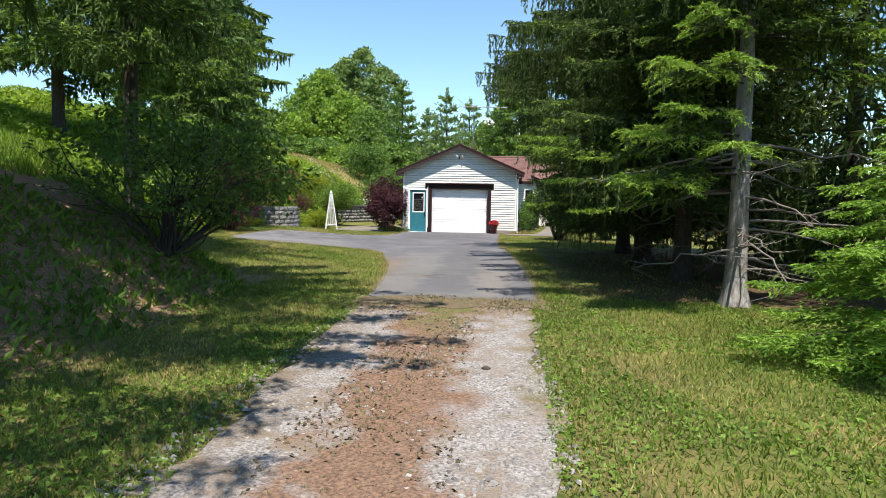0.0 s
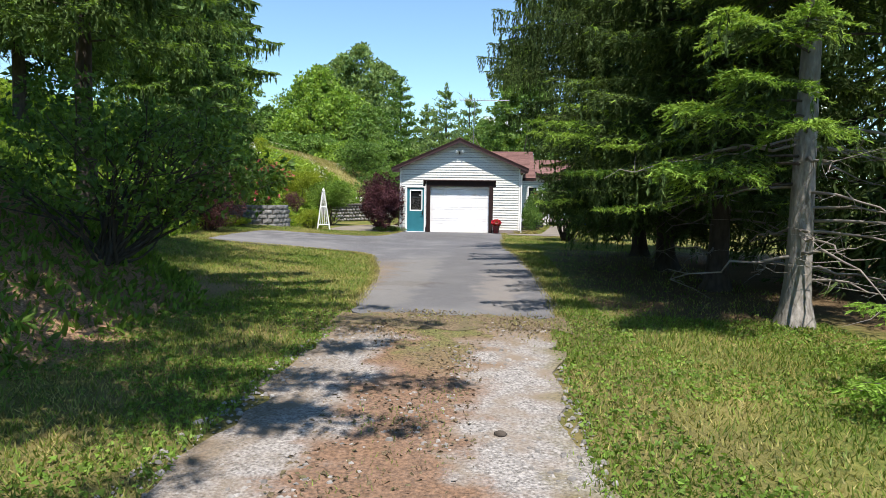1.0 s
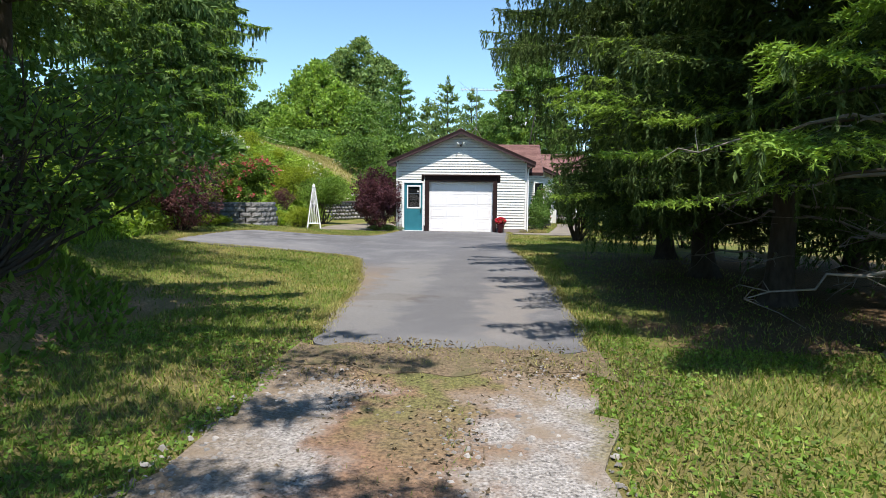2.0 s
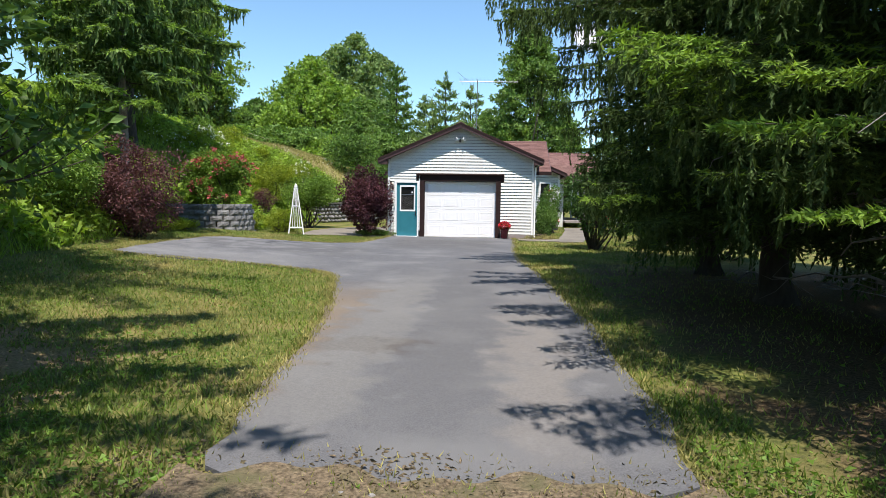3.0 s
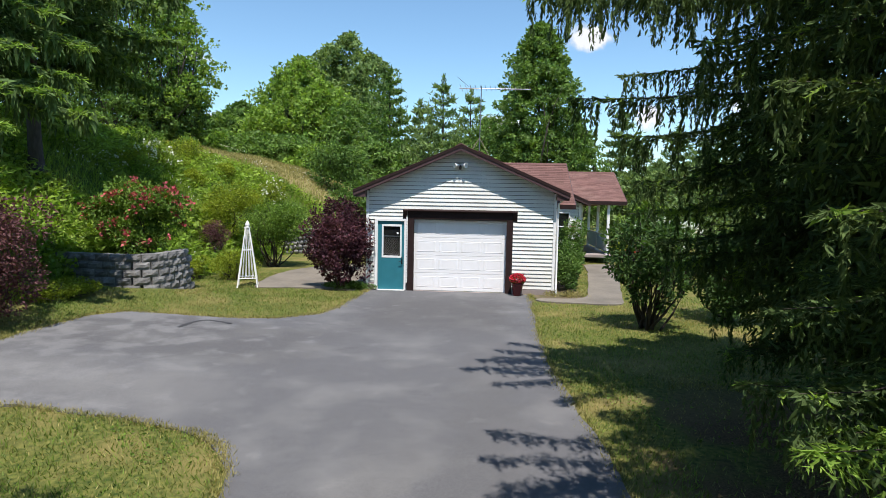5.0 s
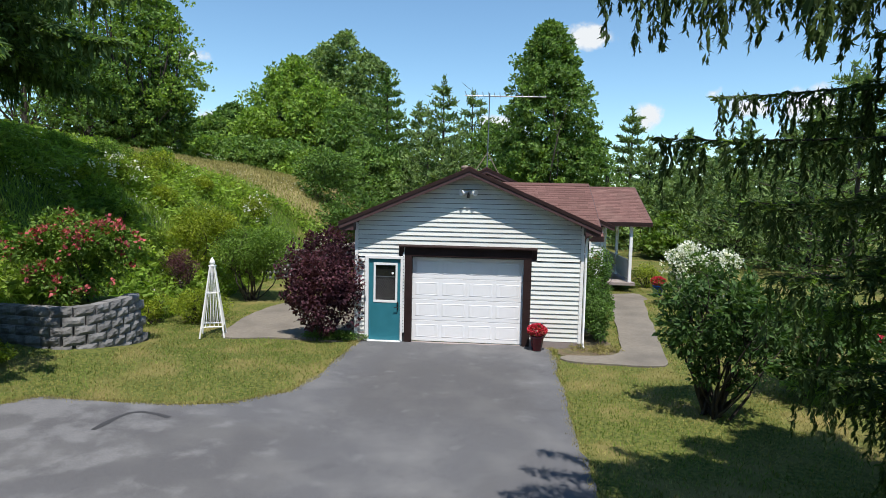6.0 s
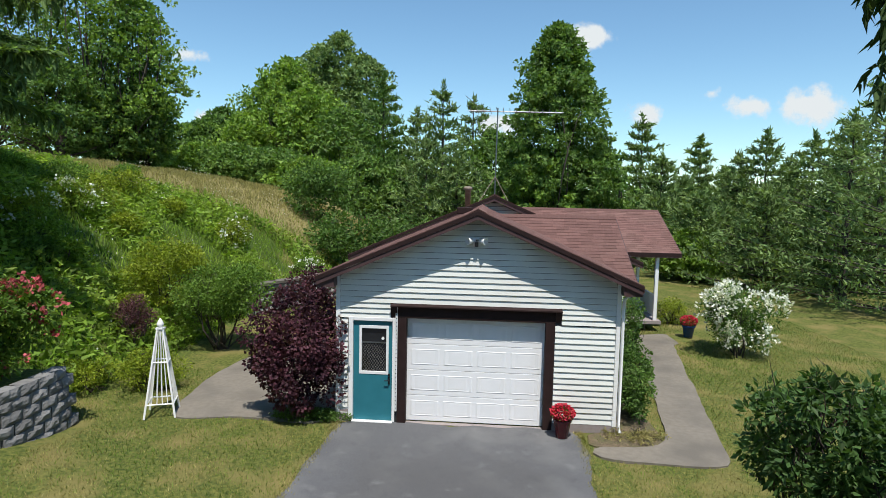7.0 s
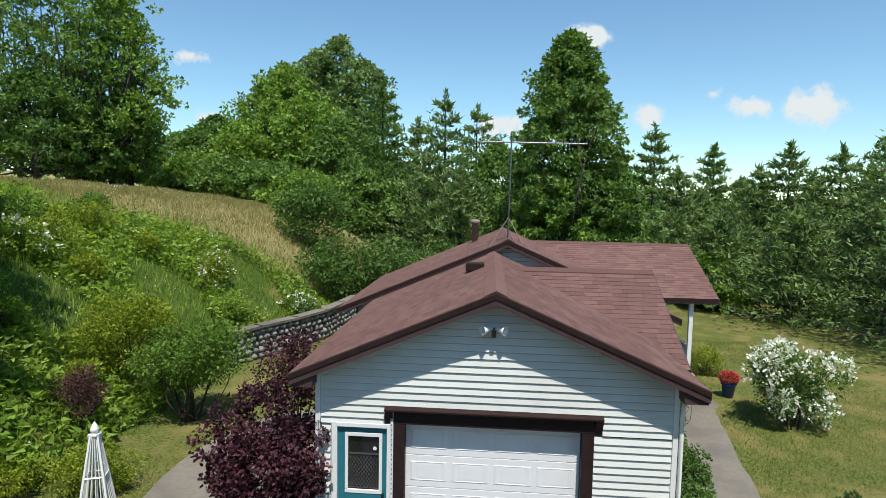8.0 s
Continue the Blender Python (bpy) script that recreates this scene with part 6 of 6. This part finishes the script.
def block_wall():
    """Courses of split-faced blocks along a line that turns back round a rounded corner."""
    ob = thing("retaining_wall", "grey split-face block retaining wall holding the planting bed", "wall", (0, 0, 0))
    bend = [(-8.5 + 0.7 * math.sin(a), -2.38 - 0.7 * math.cos(a)) for a in np.linspace(0.0, 1.5, 7)]
    line = np.array([(-11.9, -2.7), *bend, (-7.78, -1.6), (-7.9, -0.75)])
    far = np.concatenate([[0], np.cumsum(np.linalg.norm(np.diff(line, axis=0), axis=1))])
    shapes = [split_block(k, 0.40, 0.24, 0.196) for k in range(6)]
    q = np.random.default_rng(4)
    for course in range(6):
        t = 0.2 + 0.2 * (course % 2)
        while t < far[-1] - 0.1:
            (x, y), (x2, y2) = ([np.interp(t + e, far, line[:, k]) for k in (0, 1)] for e in (-0.1, 0.1))
            a = math.atan2(y2 - y, x2 - x)
            b = new("block", shapes[q.integers(0, 6)])
            b.parent = ob
            b.matrix_basis = pose((x + x2) / 2 - math.sin(a) * 0.018 * course, (y + y2) / 2 + math.cos(a) * 0.018 * course, 0.0 + course * 0.199, q.uniform(-1, 1), 0, math.degrees(a) + q.uniform(-2, 2))
            t += 0.408
    core = bmesh.new()
    prism(core, [(-11.9, -2.58), (-8.6, -2.9), (-8.12, -2.65), (-7.96, -2.2), (-7.98, -0.75), (-11.9, -0.75)], "z", 0.0, 1.0)
    part("core", core, BARK_DARK, ob, "dark soil fill behind the blocks")


block_wall()


def stone_wall():
    """A dry wall of rounded field stones along the foot of the hill, with a flat coping."""
    ob = thing("stone_wall", "rounded fieldstone retaining wall with a concrete coping", "wall", (0, 0, 0))
    q = np.random.default_rng(6)
    line = np.array([(-8.7, 9.3), (-8.1, 10.8), (-7.3, 12.4), (-6.7, 14.0), (-6.4, 15.8), (-6.2, 17.5)])
    seg = np.linalg.norm(np.diff(line, axis=0), axis=1)
    s = np.concatenate([[0], np.cumsum(seg)])
    stones = []
    for k in range(5):
        bm = bmesh.new()
        bmesh.ops.create_icosphere(bm, subdivisions=2, radius=0.5)
        for v in bm.verts:
            v.co *= 1 + 0.16 * noise.noise(v.co * 2.2 + Vector((k * 7, 0, 0)))
        for f in bm.faces:
            f.smooth = True
        me = bpy.data.meshes.new("stone")
        bm.to_mesh(me)
        bm.free()
        me.materials.append(FIELDSTONE)
        stones.append(me)
    z = 0.0
    while z < 1.0:
        t = q.uniform(0, 0.2)
        while t < s[-1]:
            x, y = np.interp(t, s, line[:, 0]), np.interp(t, s, line[:, 1])
            x2, y2 = np.interp(t + 0.1, s, line[:, 0]), np.interp(t + 0.1, s, line[:, 1])
            w = q.uniform(0.24, 0.40)
            b = new("stone", stones[q.integers(0, 5)])
            b.parent = ob
            b.matrix_basis = pose(x, y, z + 0.11, q.uniform(-12, 12), q.uniform(-12, 12), math.degrees(math.atan2(y2 - y, x2 - x))) @ Matrix.Diagonal((w * 1.1, 0.42, 0.27, 1))
            t += w * 0.98
        z += 0.215
    for a, b in zip(line, line[1:]):
        d, n = (b - a) / np.linalg.norm(b - a), None
        n = np.array([-d[1], d[0]]) * 0.22
        bm = bmesh.new()
        prism(bm, [tuple(a - n - d * 0.05), tuple(b - n + d * 0.05), tuple(b + n + d * 0.05), tuple(a + n - d * 0.05)], "z", 1.08, 1.17)
        part("coping", bm, CONCRETE, ob, "flat concrete coping")
        bm = bmesh.new()
        prism(bm, [tuple(a - n * 0.3), tuple(b - n * 0.3), tuple(b + n * 0.9), tuple(a + n * 0.9)], "z", -0.1, 1.08)
        part("backing", bm, BARK_DARK, ob, "dark mortar joints")


stone_wall()


# ---------------------------------------------------------------- grass, weeds, litter, stones
def scatter(n, x0, x1, y0, y1, keep):
    x, y = rng.uniform(x0, x1, n), rng.uniform(y0, y1, n)
    k = keep(x, y)
    x, y = x[k], y[k]
    return np.stack([x, y, land(x, y) - 0.004], 1)


def lawn_here(x, y):
    off = ~(inside(x, y, DRIVE) | inside(x, y, GRAVEL_EDGE) | inside(x, y, WALK) | inside(x, y, PATIO))
    off &= ~((x > -2.9) & (x < 3.6) & (y > -0.05)) & ~((x > -11.6) & (x < -7.35) & (y > -3.25) & (y < -0.8))
    shade = (x > 3.1) & (y > -19.4) & (y < -8.5)
    earth = (x < -2.7) & (y < -17.5)
    return off & (~shade | (rng.uniform(size=len(x)) < 0.16)) & (~earth | (rng.uniform(size=len(x)) < 0.12))


def hill_here(x, y):
    return x < np.interp(y, FOOT_Y, FOOT_X) - 0.1


def stuff(name, shape, mat, label, category):
    return tagged(part(name, raw(name, *shape, mat), mat), label, category, kind="stuff")


near_lawn = np.concatenate([scatter(110000, -3.6, 6.0, -27.0, -18, lawn_here), scatter(120000, -9.5, 6.5, -18, -8, lawn_here), scatter(90000, -9.5, 6.8, -8, 3, lawn_here), scatter(60000, 2.9, 12, 3, 16, lawn_here)])
dry = rng.uniform(size=len(near_lawn)) < 0.36 + 0.3 * np.sin(near_lawn[:, 0] * 1.1 + 1 + 0.5 * np.sin(near_lawn[:, 1])) * np.sin(near_lawn[:, 1] * 0.9) + 0.2 * np.sin(near_lawn[:, 0] * 2.7 + near_lawn[:, 1] * 1.9) + 0.16 * (near_lawn[:, 1] > -13)
stuff("grass", blades(near_lawn[~dry], 0.07, 0.015, 0.6), GRASS, "short uneven green lawn grass", "grass")
stuff("dry_grass", blades(near_lawn[dry], 0.06, 0.014, 0.65), GRASS_DRY, "straw-coloured dry lawn grass", "grass")
clover_at = np.concatenate([scatter(44000, -3.6, 6.0, -27.0, -19, lambda x, y: lawn_here(x, y) & (np.sin(x * 1.7 + y) * np.sin(y * 1.3 - x * 0.6) > -0.25)), scatter(24000, -9, 6.5, -19, -9, lambda x, y: lawn_here(x, y) & (np.sin(x * 1.3 + y) * np.sin(y * 0.9 - x * 0.6) > 0.1))])
cl_way = rng.normal(size=clover_at.shape) * np.array([1, 1, 0.25])
stuff("clover", slivers(clover_at + np.array([0, 0, 0.03]), cl_way, rng.uniform(0.02, 0.05, len(clover_at)), 0.75), LEAF_BRIGHT, "patches of low clover and weeds in the lawn", "weeds")
rut_weeds = scatter(9000, -0.9, 2.6, -29, -19.6, lambda x, y: ((np.abs(x - 1.0) < 0.4) | (x < -0.3) | (x > 2.05)) & (np.sin(x * 5 + y * 2) * np.sin(y * 3.1) > -0.1))
stuff("rut_grass", blades(rut_weeds + np.array([0, 0, 0.01]), 0.05, 0.01, 0.7), GRASS, "thin weeds between the wheel ruts", "grass")
bank = scatter(20000, -9, -2.3, -27, -13.5, lambda x, y: hill_here(x, y) & (np.sin(x * 1.1 + y * 0.7) * np.sin(y * 0.9) > -0.35))
stuff("bank_weeds", leaf_quads(bank, rng.normal(size=bank.shape) * np.array([0.6, 0.6, 0.3]) + np.array([0, 0, 0.7]), rng.uniform(0.06, 0.2, len(bank)), 0.36), LEAF_BRIGHT, "low weeds and ivy on the shaded bank", "weeds")


meadow = scatter(170000, -24, -4, -20, 30, lambda x, y: hill_here(x, y) & ((y > -13) | (x < -7.0)))
straw = meadow[:, 1] - 0.714 * meadow[:, 0] + rng.normal(size=len(meadow)) * 1.3 > 24.3
lowm, top_ = meadow[~straw], meadow[straw]
stuff("meadow_grass", blades(lowm, 0.36, 0.03, 0.45), MEADOW, "tall rough meadow grass on the hillside", "grass")
stuff("hilltop_grass", blades(top_, 0.22, 0.025, 0.35), GRASS_DRY, "dry straw-coloured grass on the hilltop", "grass")
weeds = scatter(150000, -20, -4, -12, 28, lambda x, y: hill_here(x, y) & (np.sin(x * 0.9 + y * 0.5) * np.sin(y * 0.8 - x * 0.3) > -0.3))
weeds = weeds[weeds[:, 1] - 0.714 * weeds[:, 0] < 23.5]
weeds[:, 2] += rng.uniform(0.05, 0.55, len(weeds))
stuff("meadow_weeds", slivers(weeds, rng.normal(size=weeds.shape) * np.array([1, 1, 0.5]) + np.array([0, 0, 0.2]), rng.uniform(0.1, 0.26, len(weeds)), 0.5), MEADOW, "leafy weeds among the meadow grass", "weeds")
blooms = scatter(2600, -17, -6, 0, 20, lambda x, y: hill_here(x, y) & (np.sin(x * 1.4 + y * 0.4) * np.sin(y * 0.9) > 0.35))
blooms[:, 2] += 0.5
stuff("daisies", leaf_quads(blooms, rng.normal(size=blooms.shape) * 0.5 + np.array([0, -0.3, 0.8]), 0.055, 0.9), PETAL_WHITE, "white wild flowers in the meadow", "flowers")

# loose stones and dead leaves on the track
sp = scatter(7500, -0.45, 2.3, -27.5, -19.9, lambda x, y: (np.abs(x - 0.9) > 0.3) | (rng.uniform(size=len(x)) < 0.4))
v, f = [], []
for c in sp:
    r = 0.007 + 0.02 * rng.uniform() ** 3
    a = rng.uniform(0, 6.28) + np.array([0, 1.57, 3.14, 4.71])
    ring = np.stack([np.cos(a) * r * 1.2, np.sin(a) * r, np.zeros(4)], 1) + rng.normal(size=(4, 3)) * r * 0.2
    v.append(np.concatenate([ring + c + (0, 0, 0.012), ring * 0.55 + c + (0, 0, 0.012 + r * 0.8)]))
v = np.concatenate(v)
k8 = np.arange(len(sp))[:, None, None] * 8
f = (np.array([(4, 5, 6, 7), (0, 1, 5, 4), (1, 2, 6, 5), (2, 3, 7, 6), (3, 0, 4, 7)])[None] + k8).reshape(-1, 4)
stuff("gravel_stones", (v, f), STONE_BIT, "loose pale gravel on the track", "gravel")
dl = scatter(6500, -0.7, 2.6, -28.5, -19.5, lambda x, y: (np.abs(x - 0.9) < 0.6) | (y > -20.6))
stuff("dead_leaves", leaf_quads(dl + np.array([0, 0, 0.03]), rng.normal(size=dl.shape) * np.array([1, 1, 0.2]), rng.uniform(0.02, 0.055, len(dl)), 0.6), DUFF, "dead brown leaves on the track", "leaves")
rim_x = np.linspace(-0.45, 2.55, 90)
rim = [(float(x), float(-19.68 + 0.07 * math.sin(5 * x) + 0.05 * math.sin(13 * x + 1))) for x in rim_x] + [(float(x), float(-20.5 + 0.12 * math.sin(3.1 * x + 2) + 0.07 * math.sin(9 * x))) for x in rim_x[::-1]]
sheet("litter_strip", rim, 0.018, 0.006, DUFF, "brown strip of earth and leaf litter across the asphalt end", "litter", kind="stuff")
seam = scatter(9000, -0.9, 3.0, -21.3, -19.35, lambda x, y: rng.uniform(size=len(x)) < 1.0 - np.abs(y + 20.1) / 1.1)
seam_grass = seam[rng.uniform(size=len(seam)) < 0.3]
stuff("seam_grass", blades(seam_grass + np.array([0, 0, 0.02]), 0.05, 0.012, 0.8), GRASS_DRY, "sparse dry grass at the end of the asphalt", "grass")
stuff("seam_litter", leaf_quads(seam + np.array([0, 0, 0.025]), rng.normal(size=seam.shape) * np.array([1, 1, 0.25]), rng.uniform(0.015, 0.045, len(seam)), 0.5), DUFF, "dead leaves at the end of the asphalt", "leaves")
edge_at = []
for (xa, ya), (xb, yb) in [*zip(DRIVE[10:], DRIVE[11:]), *zip(DRIVE[1:9], DRIVE[2:10])]:
    t = rng.uniform(size=500)
    edge_at.append(np.stack([xa + (xb - xa) * t + rng.normal(size=500) * 0.06 - 0.01, ya + (yb - ya) * t + rng.normal(size=500) * 0.05, np.zeros(500)], 1))
    edge_at[-1][:, 2] = lie(edge_at[-1][:, 0], edge_at[-1][:, 1]) + 0.008
stuff("edge_grass", blades(np.concatenate(edge_at), 0.055, 0.012, 0.7), GRASS_DRY, "ragged grass creeping over the asphalt edge", "grass")
def tar_line(points, width):
    """A poured tar seam: a thin ribbon of uneven width along a crack."""
    bm = bmesh.new()
    q = np.random.default_rng(12)
    p = np.array(points, float)
    d = np.gradient(p, axis=0)
    n = np.stack([-d[:, 1], d[:, 0]], 1) / np.linalg.norm(d, axis=1)[:, None]
    w = width * q.uniform(0.6, 1.3, len(p))
    rows = [[bm.verts.new((*(a + b * c * k), 0.0185 + float(lie(*(a + b * c * k))))) for k in (-0.5, 0.5)] for a, b, c in zip(p, n, w)]
    for (a, b), (c, e) in zip(rows, rows[1:]):
        bm.faces.new((a, b, e, c))
    return tagged(part("tar_seam", bm, TAR), "dark tar-filled crack in the asphalt", "crack", kind="stuff")


TAR = material("tar", (0.035, 0.035, 0.038), (0.055, 0.055, 0.058), scale=30.0, rough=0.7, bump=0.2)
tar_line([(-5.1, -6.6), (-5.08, -6.35), (-5.06, -6.1), (-5.0, -5.9), (-4.85, -5.8), (-4.6, -5.82), (-4.35, -5.9)], 0.09)
tagged(part("clod", lathe(bmesh.new(), [(0.04, 0), (0.048, 0.01), (0.03, 0.022), (0.012, 0.026)], 7, (1.66, -23.7, 0.008)), BARK_DARK), "dark clod of earth on the gravel", "clod")


# ---------------------------------------------------------------- clouds
def cloud(x, y, z, wide, tall):
    """A far bank of vapour, curved like a shallow bowl."""
    bm = bmesh.new()
    bmesh.ops.create_grid(bm, x_segments=12, y_segments=8, size=1.0)
    for v in bm.verts:
        v.co = Vector((v.co.x, 0.15 * (v.co.x ** 2 + v.co.y ** 2), v.co.y))
    ob = tagged(part("cloud", bm, CLOUD), "small white fair-weather cloud", "cloud", kind="backdrop")
    ob.matrix_basis = Matrix.Translation((x, y, z)) @ Matrix.Diagonal((wide, 30, tall, 1))


for cx, cy, cz, wide, tall in ((762, 1491, 242, 140, 80), (640, 1541, 242, 90, 45), (550, 1541, 276, 40, 35), (401, 1591, 222, 60, 60), (228, 1491, 405, 95, 50), (29, 1691, 217, 120, 55), (-824, 1691, 222, 75, 50), (-832, 1591, 381, 70, 36)):
    cloud(cx, cy, cz, wide, tall)
